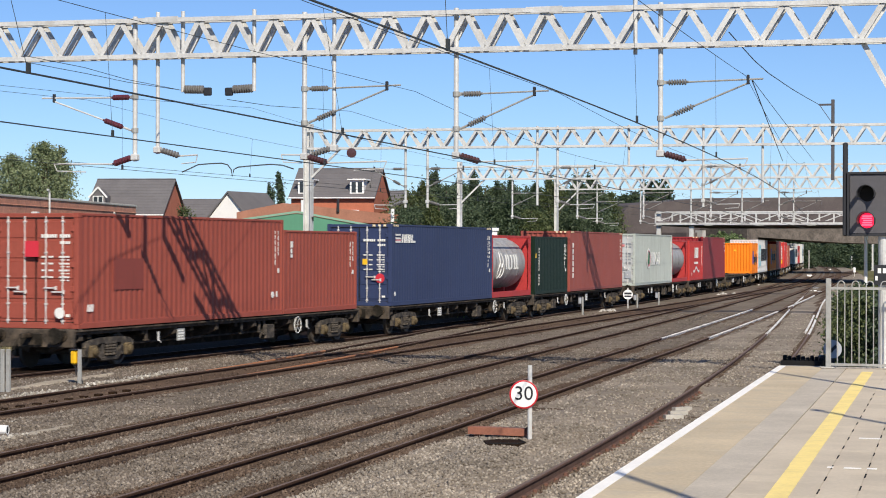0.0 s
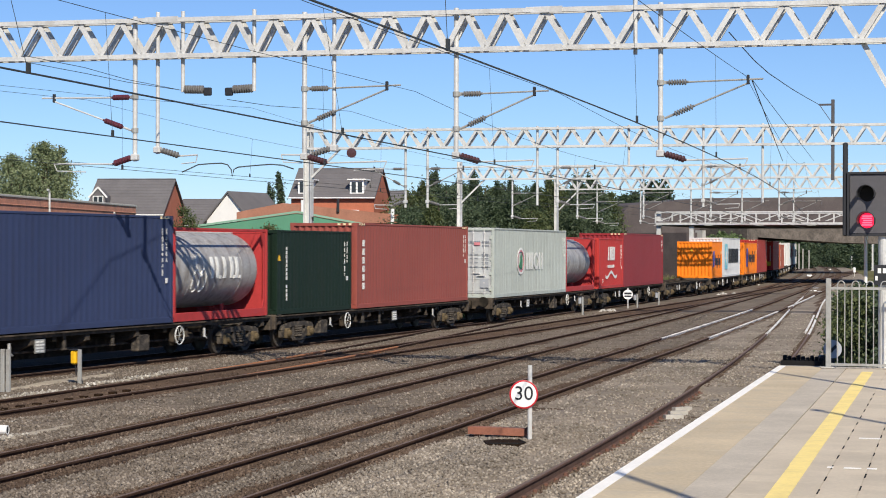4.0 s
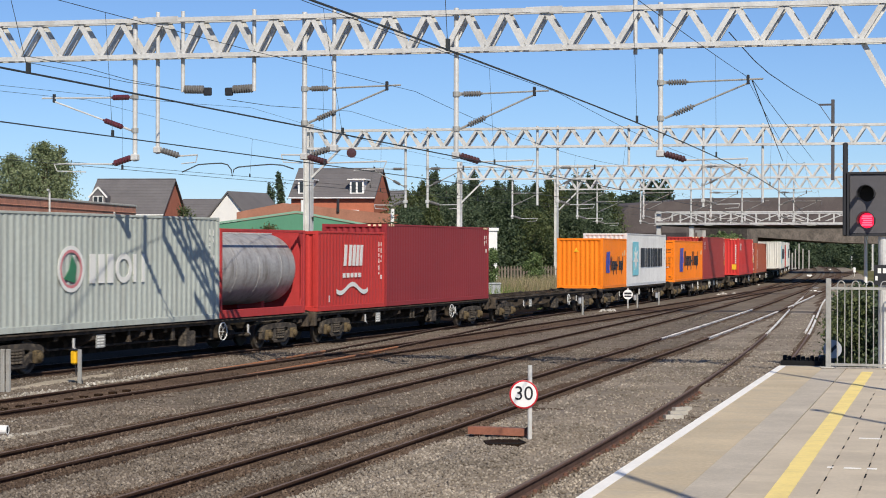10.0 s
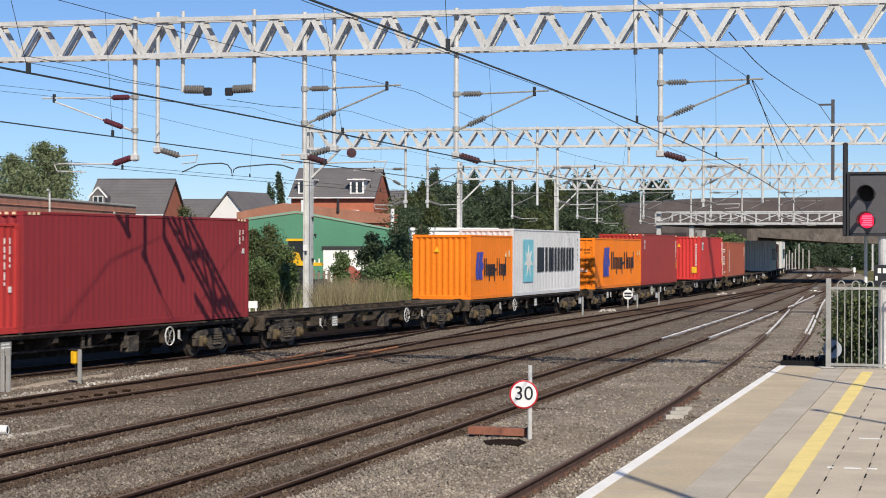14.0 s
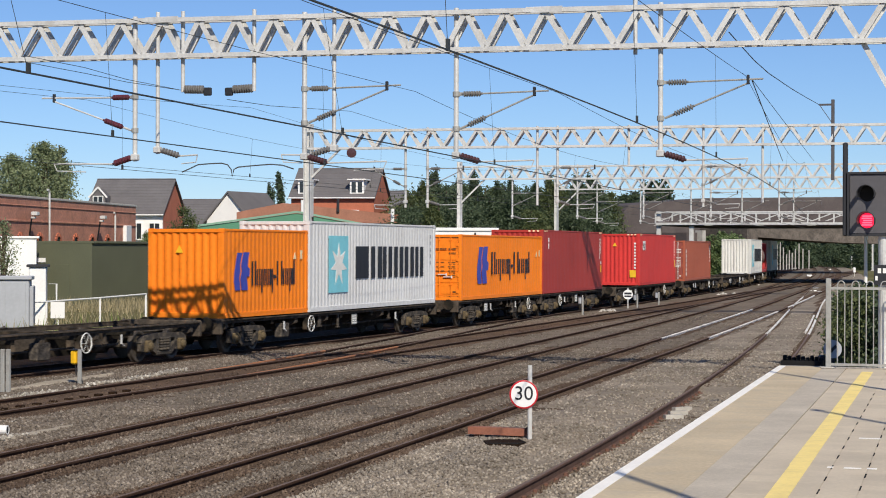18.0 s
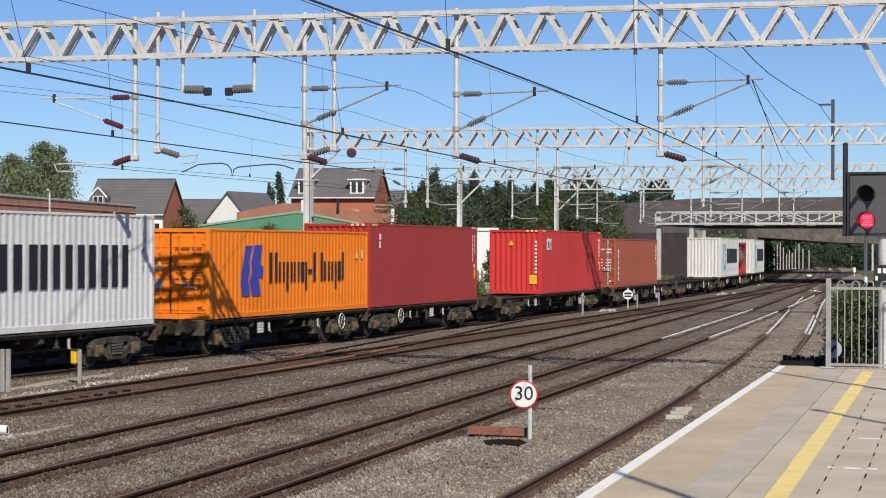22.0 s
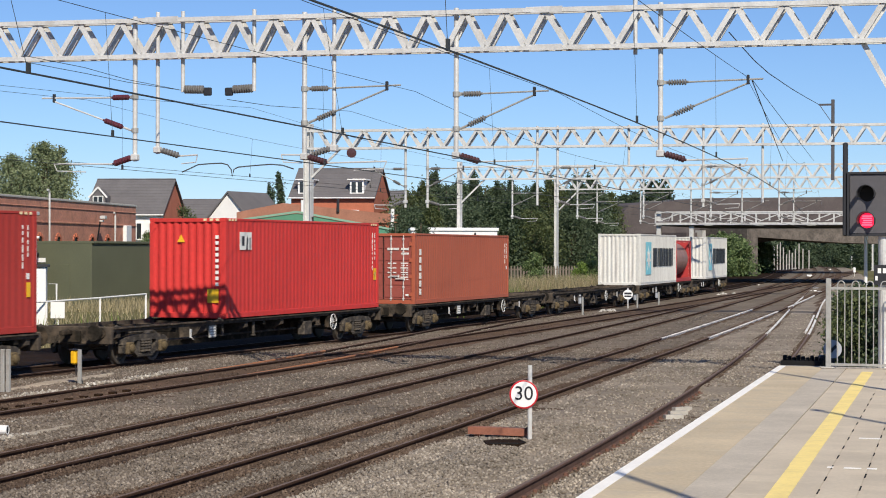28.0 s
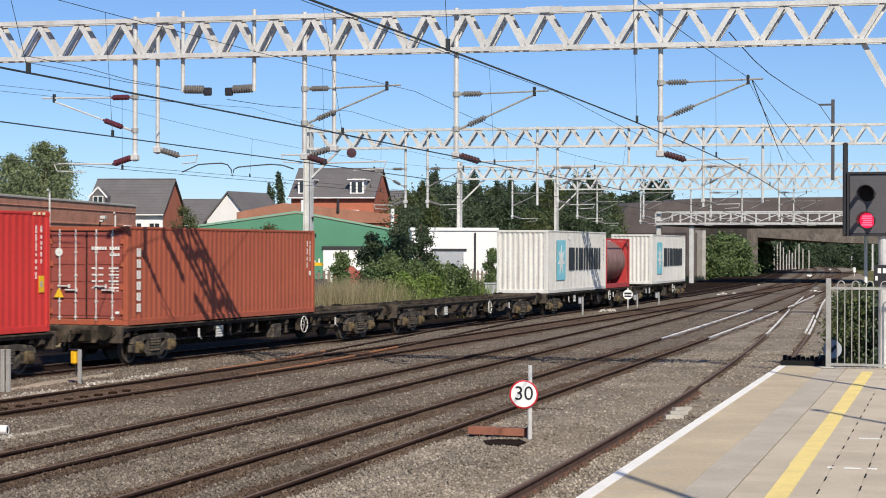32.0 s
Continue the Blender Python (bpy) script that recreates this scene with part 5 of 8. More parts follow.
def tank_container(label, marks=None, skin=None):
    """A tank in a 20-foot frame."""
    t = thing("tank_container", Matrix(), label, "container", "containers on the train")
    hl, hw, top = L20 / 2, W8 / 2, 2.591
    skin = skin or STEEL_TANK
    for sx in (-1, 1):
        for sy in (-1, 1):
            part("corner_post", shared("tpost", lambda: fix(Geo().box(-0.06, 0.06, -0.06, 0.06, 0, top, 0.012).data("corner_post", TANK_RED))), TANK_RED, t, at=pose(sx * (hl - 0.07), sy * (hw - 0.07), 0))
            if sx > 0:
                part("end_panel", shared("tpanel", lambda: fix(Geo().prism([(hl - 0.13, 0.1), (hl - 0.4, 0.1), (hl - 0.24, 0.5), (hl - 0.24, top - 0.5), (hl - 0.4, top - 0.1), (hl - 0.13, top - 0.1)], 1, -0.02, 0.02).data("end_panel", TANK_RED))), TANK_RED, t, "red end panel of the tank frame", at=pose(0, sy * (hw - 0.05), 0))
        for z in (0.06, top - 0.06):
            part("cross_rail", shared("tcross", lambda: fix(Geo().box(-0.06, 0.06, -hw + 0.14, hw - 0.14, -0.055, 0.055, 0.01).data("cross_rail", TANK_RED))), TANK_RED, t, at=pose(sx * (hl - 0.07), 0, z))
    for sy in (-1, 1):
        part("side_rail", shared("tside", lambda: fix(Geo().box(-hl + 0.14, hl - 0.14, -0.05, 0.05, 0.0, 0.24, 0.01).data("side_rail", TANK_RED))), TANK_RED, t, at=pose(0, sy * (hw - 0.06), 0))
    for sy in (-1, 1):
        part("top_rail", shared("ttop", lambda: fix(Geo().box(-hl + 0.14, hl - 0.14, -0.035, 0.035, top - 0.08, top, 0.01).data("top_rail", TANK_RED))), TANK_RED, t, at=pose(0, sy * (hw - 0.05), 0))
    prof = [(0.0, 0.7), (0.004, 0.98), (0.012, 1.07), (0.02, 1.09), (0.3, 1.09), (0.6, 1.09), (0.925, 1.09), (0.945, 1.075), (0.965, 1.02), (0.98, 0.93), (0.99, 0.74), (0.997, 0.45), (1.0, 0.15)]
    part("tank_barrel", shared(("barrel", skin.name), lambda: fix(Geo().lathe((-hl + 0.16, 0, 1.40), (hl - 0.16, 0, 1.40), prof, 48).data("tank_barrel", skin, True))), skin, t, "stained metal tank cladding", smooth=True)
    for x in (-1.7, -0.1, 1.5):
        part("band", shared(("tband", skin.name), lambda: fix(Geo().lathe((-0.02, 0, 1.40), (0.02, 0, 1.40), ((0, 1.085), (0.1, 1.096), (0.9, 1.096), (1, 1.085)), 48).data("band", skin))), skin, t, at=pose(x, 0, 0))
    part("bulkhead", shared("tskirt", lambda: fix(Geo().box(hl - 0.13, hl - 0.09, -hw + 0.14, hw - 0.14, 0.12, top - 0.12).data("bulkhead", TANK_RED))), TANK_RED, t, "red end bulkhead")
    for x in (-1.9, 1.6):
        part("saddle", shared("saddle", lambda: fix(Geo().box(-0.12, 0.12, -0.4, 0.4, 0.05, 0.6, 0.02).data("saddle", TANK_RED))), TANK_RED, t, at=pose(x, 0, 0))
    part("walkway", shared("walkway", lambda: fix(Geo().box(-2.6, 2.6, -0.25, 0.25, 2.46, 2.5, 0.01).data("walkway", GALV))), GALV, t, "galvanised roof walkway")
    part("manhole", shared("manhole", lambda: fix(Geo().lathe((0, 0.5, 2.2), (0, 0.5, 2.5), ((0, 0.28), (0.7, 0.28), (0.72, 0.33), (1, 0.31)), 16).data("manhole", STEEL_TANK))), STEEL_TANK, t)
    for geo, material, nm, lb in (marks() if marks else ()):
        part(nm, geo, material, t, lb)
    return t


def on_barrel(x, z):
    return Vector((x, -math.sqrt(max(0.01, 1.098 ** 2 - (z - 1.40) ** 2)), z))


def cyl_marks():
    """White ring emblem and lettering bars laid round the tank's barrel."""
    out = []
    for cx, cz, r in ((-1.22, 1.56, 0.27), (-1.42, 1.10, 0.25), (-1.02, 1.10, 0.25)):
        g = Geo()
        pts = [on_barrel(cx + 0.85 * r * math.cos(a), cz + r * 1.25 * math.sin(a)) for a in [2 * math.pi * k / 16 for k in range(17)]]
        out.append((g.path(pts, 0.022, 5), MARK_WHITE, "ring_emblem", "white ring of the emblem"))
    for k in range(3):
        g = Geo()
        x = -0.52 + k * 0.80
        for a, b in (((0, 0.16), (0.34, 0.48)), ((0, 0.16), (0.46, 0.62)), ((0, 0.17),))[k]:
            rows = []
            for i in range(6):
                z = 1.16 + 0.62 * i / 5
                q = on_barrel(0, z).y - 0.006
                rows.append([(x + a, q, z), (x + b, q, z), (x + b, q + 0.02, z), (x + a, q + 0.02, z)])
            g.rings(rows)
        q = on_barrel(0, 1.2).y - 0.012
        g.box(x + (0.56, 0.68, 0.24)[k], x + (0.65, 0.77, 0.33)[k], q, q + 0.03, 1.15, 1.24)
        out.append((g, MARK_WHITE, "lettering", "white lettering bar"))
    return out


def side_frame():
    """Cast bogie side: arched top beam, pedestals, raking webs with open windows, bottom tie."""
    g = Geo()
    g.prism([(-1.24, 0.52), (-1.20, 0.64), (-1.06, 0.71), (-0.5, 0.76), (0.5, 0.76), (1.06, 0.71), (1.20, 0.64), (1.24, 0.52), (1.10, 0.50), (0.5, 0.61), (-0.5, 0.61), (-1.10, 0.50)], 1, -0.08, 0.08)
    for k in (-1, 1):
        g.prism([(k * 0.62, 0.60), (k * 0.74, 0.60), (k * 0.74, 0.30), (k * 0.66, 0.28)], 1, -0.07, 0.07)
        g.prism([(k * 1.07, 0.54), (k * 1.22, 0.58), (k * 1.20, 0.30), (k * 1.08, 0.28)], 1, -0.07, 0.07)
        g.prism([(k * 0.70, 0.36), (k * 0.62, 0.52), (k * 0.34, 0.30), (k * 0.38, 0.17)], 1, -0.07, 0.07)
        g.box(k * 0.33 - 0.06, k * 0.33 + 0.06, -0.07, 0.07, 0.22, 0.64, 0.015)
    g.box(-0.42, 0.42, -0.09, 0.09, 0.15, 0.27, 0.03)
    return fix(g.data("side_frame", BOGIE))


def spring():
    """One coil spring of a nest, as stacked turns on a core."""
    prof = []
    for k in range(5):
        prof += [(k / 5 + 0.01, 0.05), (k / 5 + 0.06, 0.075), (k / 5 + 0.13, 0.075), (k / 5 + 0.19, 0.05)]
    return fix(Geo().lathe((0, 0, 0.28), (0, 0, 0.64), prof, 8).data("spring", BOGIE))


def wheelset():
    """Two wheels and their axle, about the axle's centre."""
    g = Geo()
    for s in (-1, 1):
        g.lathe((0, s * 0.68, 0), (0, s * 0.81, 0), ((0, 0.10), (0.02, 0.40), (0.1, 0.45), (0.25, 0.45), (0.3, 0.423), (0.95, 0.418), (1.0, 0.38), (0.9, 0.34), (0.55, 0.32), (0.5, 0.16), (1.0, 0.14), (1.0, 0.02)), 24)
        for i in range(4):
            a = math.pi / 2 * i
            g.box(0.24 * math.cos(a) - 0.03, 0.24 * math.cos(a) + 0.03, s * 0.745 - 0.03, s * 0.745 + 0.03, 0.24 * math.sin(a) - 0.03, 0.24 * math.sin(a) + 0.03)
    g.tube((0, -0.95, 0), (0, 0.95, 0), 0.075, 10)
    return fix(g.data("wheelset", WHEEL))


WHEELSETS = []


def wagon(span, label, wheel_side=0.5):
    """A container flat: sills, cross members, two bogies, buffers. span: length of its deck."""
    w = thing("flat_wagon", Matrix(), label, "wagon", "wagons of the train")
    h = span / 2
    key = ("w", round(span, 2))
    for sy in (-1, 1):
        part("side_sill", shared(key + ("sill", sy), lambda: fix(Geo().box(-h, h, -0.03, 0.03, 0.865, 0.985, 0.008).box(-h, h, -0.10 if sy < 0 else -0.03, 0.03 if sy < 0 else 0.10, 0.955, 0.99).data("side_sill", SILL))), SILL, w, "dusty brown side sill", at=pose(0, sy * 1.10, 0))
        arms = max(5, round(span / 2.35))
        for i in range(arms):
            x = -h + 0.35 + i * (span - 0.7) / (arms - 1)
            if abs(abs(x) - (h - 1.85)) > 1.15:
                part("outrigger", shared(("arm", sy), lambda: fix(Geo().rings([[(-0.16, sy * 0.3, 0.42), (0.16, sy * 0.3, 0.42), (0.16, sy * 0.3, 0.90), (-0.16, sy * 0.3, 0.90)], [(-0.09, sy * 1.10, 0.72), (0.09, sy * 1.10, 0.72), (0.09, sy * 1.10, 0.90), (-0.09, sy * 1.10, 0.90)]]).data("outrigger", SILL))), SILL, w, "tapered outrigger bracket", at=pose(x, 0, 0))
    part("brake_pipe", shared(key + ("pipe",), lambda: fix(Geo().path([(-h + 0.3, -0.55, 0.78), (-h + 3.2, -0.55, 0.78), (-h + 3.8, -0.75, 0.52), (h - 3.8, -0.75, 0.52), (h - 3.2, -0.55, 0.78), (h - 0.3, -0.55, 0.78)], 0.03, 6).data("brake_pipe", BOGIE))), BOGIE, w, "dusty brake pipe")
    rnd = random.Random(int(span * 100) + int(wheel_side * 1000))
    for k in range(5):
        x = rnd.uniform(-h + 3.6, h - 3.6)
        part("hanging_bracket", shared(("hang", k % 3), lambda: fix(Geo().box(-0.05, 0.05, -0.03, 0.03, (0.56, 0.62, 0.48)[k % 3], 0.87, 0.01).box(-0.09, 0.09, -0.05, 0.05, (0.56, 0.62, 0.48)[k % 3] - 0.05, (0.56, 0.62, 0.48)[k % 3], 0.01).data("hanging_bracket", (BOGIE, SILL, BOGIE)[k % 3]))), BOGIE, w, "small bracket hanging below the sill", at=pose(x, -1.04, 0))
    part("centre_spine", shared(key + ("spine",), lambda: fix(Geo().prism([(-h - 0.2, 0.90), (h + 0.2, 0.90), (h + 0.2, 0.62), (h - 3.3, 0.62), (h - 3.9, 0.30), (-h + 3.9, 0.30), (-h + 3.3, 0.62), (-h - 0.2, 0.62)], 1, -0.3, 0.3).data("centre_spine", WAGON))), WAGON, w)
    for i in range(max(3, int(span / 2.6))):
        n = max(3, int(span / 2.6))
        part("cross_bearer", shared("bearer", lambda: fix(Geo().box(-0.09, 0.09, -1.09, 1.09, 0.74, 0.93, 0.015).data("cross_bearer", WAGON))), WAGON, w, at=pose(-h + 0.8 + i * (span - 1.6) / (n - 1), 0, 0))
    for sx in (-1, 1):
        part("headstock", shared("headstock", lambda: fix(Geo().box(-0.08, 0.08, -1.16, 1.16, 0.56, 1.02, 0.02).box(-0.10, 0.10, -0.95, -0.78, 0.72, 1.0, 0.02).box(-0.10, 0.10, 0.78, 0.95, 0.72, 1.0, 0.02).data("headstock", SILL))), SILL, w, at=pose(sx * (h + 0.08), 0, 0))
        for sy in (-1, 1):
            b = part("buffer", shared("buffer%d" % sx, lambda: fix(Geo().lathe((sx * 0.0, 0, 0), (sx * 0.42, 0, 0), ((0, 0.14), (0.1, 0.14), (0.12, 0.10), (0.6, 0.10), (0.62, 0.08), (0.9, 0.08), (0.91, 0.22), (1, 0.20)), 14).data("buffer", WAGON))), WAGON, w, at=pose(sx * (h + 0.16), sy * 0.875, 0.86))
        part("coupling", shared("coupling%d" % sx, lambda: fix(Geo().box(min(0, sx * 0.5), max(0, sx * 0.5), -0.06, 0.06, 0.80, 0.92, 0.02).tube((sx * 0.15, 0.3, 0.78), (sx * 0.45, 0.25, 0.5), 0.025, 6).data("coupling", WAGON))), WAGON, w, at=pose(sx * (h + 0.16), 0, 0))
        bog = part("bogie", shared("bolster", lambda: fix(Geo().box(-0.22, 0.22, -1.0, 1.0, 0.40, 0.66, 0.03).data("bogie", BOGIE))), BOGIE, w, "dusty three-piece bogie", at=pose(sx * (h - 1.85), 0, 0))
        for sy in (-1, 1):
            part("side_frame", shared("sideframe", side_frame), BOGIE, bog, at=pose(0, sy * 1.0, 0))
            for q in (-0.17, 0.0, 0.17):
                part("spring", shared("spring", spring), BOGIE, bog, at=pose(q, sy * 1.08, 0))
            for ax in (-0.9, 0.9):
                part("axle_box", shared("axlebox%d" % sy, lambda: fix(Geo().box(-0.16, 0.16, -0.06, 0.06, 0.26, 0.58, 0.03).lathe((0, sy * 0.05, 0.42), (0, sy * 0.15, 0.42), ((0, 0.12), (0.7, 0.11), (1, 0.05)), 12).data("axle_box", OCHRE))), OCHRE, bog, "ochre-dusted axle box", at=pose(ax, sy * 1.09, 0))
                part("brake_shoe", shared("shoe", lambda: fix(Geo().box(-0.05, 0.05, -0.05, 0.05, 0.28, 0.62, 0.01).data("brake_shoe", BOGIE))), BOGIE, bog, at=pose(ax * 0.46, sy * 0.75, 0))
        for ax in (-0.9, 0.9):
            ws = part("wheelset", shared("wheelset", wheelset), WHEEL, bog, "worn steel wheels on an axle", at=pose(ax, 0, 0.42))
            WHEELSETS.append(ws)
    hx = -h + span * wheel_side
    hb = part("handbrake_wheel", shared("hbw", handbrake), MARK_WHITE, w, "white-rimmed handbrake wheel", at=pose(hx, -1.25, 0.66))
    part("handbrake_box", shared("hbb", lambda: fix(Geo().box(-0.18, 0.18, 0.0, 0.16, -0.2, 0.2, 0.03).tube((0, 0.1, -0.1), (0, -0.2, 0), 0.025, 6).data("handbrake_box", WAGON))), WAGON, w, at=pose(hx + 0.0, -1.16, 0.66))
    part("brake_cylinder", shared("brc", lambda: fix(Geo().lathe((-0.35, 0, 0), (0.35, 0, 0), ((0, 0.08), (0.05, 0.17), (0.9, 0.17), (1, 0.05)), 12).data("brake_cylinder", WAGON))), WAGON, w, at=pose(hx + 1.6, -0.55, 0.5))
    part("equipment_box", shared("eqb", lambda: fix(Geo().box(-0.3, 0.3, -0.1, 0.15, -0.22, 0.22, 0.03).data("equipment_box", BOGIE))), BOGIE, w, "dusty brake equipment box", at=pose(hx - 1.7, -1.0, 0.52))
    part("data_plate", shared("dpl", lambda: fix(Geo().box(-0.22, 0.22, -0.012, 0.012, 0, 0.34, 0.004).data("data_plate", DULL))), DULL, w, "grey data panel with white writing bars", at=pose(-h + span * (0.31 if wheel_side > 0.5 else 0.56), -1.10, 0.50))
    part("data_bars", shared("dpb", lambda: fix(join_geo([Geo().box(-0.19, -0.03, -0.018, -0.012, 0.03 + 0.075 * k, 0.07 + 0.075 * k).box(0.0, 0.18 - 0.04 * (k % 2), -0.018, -0.012, 0.03 + 0.075 * k, 0.07 + 0.075 * k) for k in range(4)]).data("data_bars", MARK_WHITE))), MARK_WHITE, w, "white stencilled wagon data", at=pose(-h + span * (0.31 if wheel_side > 0.5 else 0.56), -1.10, 0.50))
    for sx in (-1, 1):
        for sy in (-1, 1):
            part("lashing_post", shared("lash", lambda: fix(Geo().box(-0.03, 0.03, -0.02, 0.02, 0.55, 0.8, 0.005).tube((0, -0.03, 0.56), (0.1, -0.03, 0.5), 0.015, 5).data("lashing_post", GALV))), GALV, w, at=pose(sx * (h - 4.3), sy * 1.17, 0))
        for k in range(3):
            for sy in (-1, 1):
                part("twist_lock", shared("twl", lambda: fix(Geo().box(-0.09, 0.09, -0.07, 0.07, 0.985, 1.018, 0.01).lathe((0, 0, 1.018), (0, 0, 1.06), ((0, 0.05), (0.6, 0.04), (1, 0.01)), 8).data("twist_lock", BOGIE))), BOGIE, w, at=pose(sx * (h - 0.2 - k * 6.02 * (1 if span > 15 else 0.98)), sy * 1.12, 0)) if k * 6.02 < h - 0.2 + 6 and h - 0.2 - k * 6.02 > -0.5 else None
    return w


def handbrake():
    g = Geo()
    n, r, q = 20, 0.25, 0.016
    rings = []
    for i in range(n):
        a = 2 * math.pi * i / n
        c = Vector((math.cos(a), 0, math.sin(a)))
        rings.append([c * (r + q * math.cos(b)) + Vector((0, q * math.sin(b), 0)) for b in (0, math.pi / 2, math.pi, 3 * math.pi / 2)])
    rings.append(rings[0])
    g.rings(rings, cap=False)
    for i in range(3):
        a = math.pi * i / 3
        g.bar((math.cos(a) * -r, 0, math.sin(a) * -r), (math.cos(a) * r, 0, math.sin(a) * r), 0.008, 0.008)
    return fix(g.data("handbrake_wheel", MARK_WHITE))


# markings, as plain shapes in their colours
def join_geo(gs):
    out = Geo()
    for g in gs:
        out.add(g.v, g.f)
    return out


def code_bars(hl, h, y, n=6):
    """Two thin broken upright lines of code near the far top corner."""
    g = Geo()
    rnd = random.Random(n + int(h * 100))
    for x, top, low in ((hl - 0.62, h - 0.34, h - 0.4 - 0.2 * n), (hl - 0.40, h - 0.34, h - 0.3 - 0.15 * n)):
        z = top
        while z > low:
            d = rnd.uniform(0.07, 0.2)
            g.box(x - 0.018, x + 0.018, y - 0.012, y, z - d, z)
            z -= d + rnd.uniform(0.02, 0.07)
    g.box(hl - 0.46, hl - 0.34, y - 0.012, y, h - 0.62 - 0.2 * n, h - 0.48 - 0.2 * n)
    return (g, MARK_WHITE, "code_marking", "thin white upright code bars")


def marks_plain(hl, h, y):
    return (code_bars(hl, h, y, 5), (join_geo([slab_bar(-hl + 0.42 + 0.11 * i, -hl + 0.49 + 0.11 * i, 0.42, 0.6, y, 0.03) for i in range(3)]), MARK_WHITE, "sticker", "small white marks"), (Geo().lathe((hl - 0.8, y - 0.012, 0.62), (hl - 0.8, y, 0.62), ((0, 0.1), (1, 0.1)), 12), MARK_WHITE, "sticker", "round white sticker"), (Geo().box(hl - 0.54, hl - 0.46, y - 0.012, y, 0.55, 0.72), MARK_WHITE, "sticker", "narrow white sticker"))


def marks_short_brown(hl, h, y):
    return (code_bars(hl, h, y, 4), (bar_word([(-hl + 0.5, -hl + 0.66, 0.62, 1.0, 1), (-hl + 0.5, -hl + 0.62, 0.25, 0.55, 1), (-hl + 0.5, -hl + 0.64, 0, 0.2, 1)], h - 0.85, 0.5, y), MARK_WHITE, "lettering", "white upright lettering bars"))


def marks_blue(hl, h, y):
    stripes = join_geo([slab_bar(-hl + 0.42, -hl + 0.98, h - 0.66 + 0.125 * i, h - 0.60 + 0.125 * i, y, -0.05) for i in range(3)])
    word = bar_word([(-hl + 1.06, -hl + 1.40, 0, 1, 2), (-hl + 1.46, -hl + 1.80, 0, 1, 2), (-hl + 1.86, -hl + 2.2, 0, 1, 2), (-hl + 2.24, -hl + 2.5, 0, 0.25, 3)], h - 0.66, 0.30, y, 0.36, 0.06)
    return ((stripes, MARK_WHITE, "emblem", "white and pink stripes"), (slab_bar(-hl + 0.44, -hl + 0.97, h - 0.60, h - 0.545, y - 0.002, -0.02), MARK_PINK, "emblem", "pink stripe"), (word, MARK_WHITE, "lettering", "white lettering bars"), code_bars(hl, h, y, 6), (Geo().box(-hl + 0.3, -hl + 0.4, y - 0.012, y, 0.35, 0.5), MARK_WHITE, "sticker", "white sticker"))


def blue_doors(hl, h):
    x = -hl - 0.035
    disc = lambda yy, zz, r: Geo().lathe((x, yy, zz), (x + 0.014, yy, zz), ((0, r), (1, r)), 14)
    return ((disc(-0.8, 0.98, 0.17), MARK_RED, "sticker", "round red sticker"), (disc(0.62, 1.55, 0.11), MARK_WHITE, "sticker", "round white sticker"), (Geo().box(x, x + 0.014, -0.32, -0.14, 1.46, 1.66), MARK_YELLOW, "sticker", "yellow sticker"))


def grey_doors(hl, h):
    x = -hl - 0.035
    return ((Geo().box(x, x + 0.014, -0.98, -0.62, 0.42, 0.80), GREY_BOX, "data_plate", "dull grey data plate"), (Geo().box(x, x + 0.014, 0.30, 0.46, 1.45, 1.66), MARK_WHITE, "sticker", "white sticker"), (Geo().box(x, x + 0.014, -0.62, -0.36, h - 0.72, h - 0.60), MARK_PINK, "sticker", "faded red marking"))


def rust_doors(hl, h):
    x = -hl - 0.035
    return ((Geo().lathe((x, 0.80, h - 0.68), (x + 0.014, 0.80, h - 0.68), ((0, 0.11), (1, 0.11)), 16), MARK_WHITE, "sticker", "round white sticker"), (Geo().prism([(0.66, 0.72), (0.94, 0.72), (0.80, 0.98)], 0, x, x + 0.014), MARK_YELLOW, "triangle_marking", "yellow warning triangle"))


def marks_grey(hl, h, y):
    word = bar_word([(-1.10, 0.08, 0, 1, 3), (1.12, 1.72, 0, 1, 2)], 1.13, 0.74, y, 0.25)
    return ((word, MARK_WHITE, "lettering", "white lettering bars"), (ring_mark(0.62, 1.50, 0.42, 0.38, 0.14, y), MARK_WHITE, "lettering", "white ring in the lettering"),
            (ring_mark(-1.98, 1.50, 0.62, 0.58, 0.10, y), MARK_WHITE, "emblem", "white oval ring of the emblem"), (ring_mark(-1.98, 1.50, 0.52, 0.48, 0.07, y - 0.001), MARK_PINK, "emblem", "faded red oval ring"),
            (Geo().prism([(-2.32, 1.25), (-1.80, 1.15), (-1.72, 1.55), (-1.94, 1.85), (-2.06, 1.5)], 1, y - 0.012, y), MARK_GREEN, "emblem", "green sail shape"), code_bars(hl, h, y, 3))


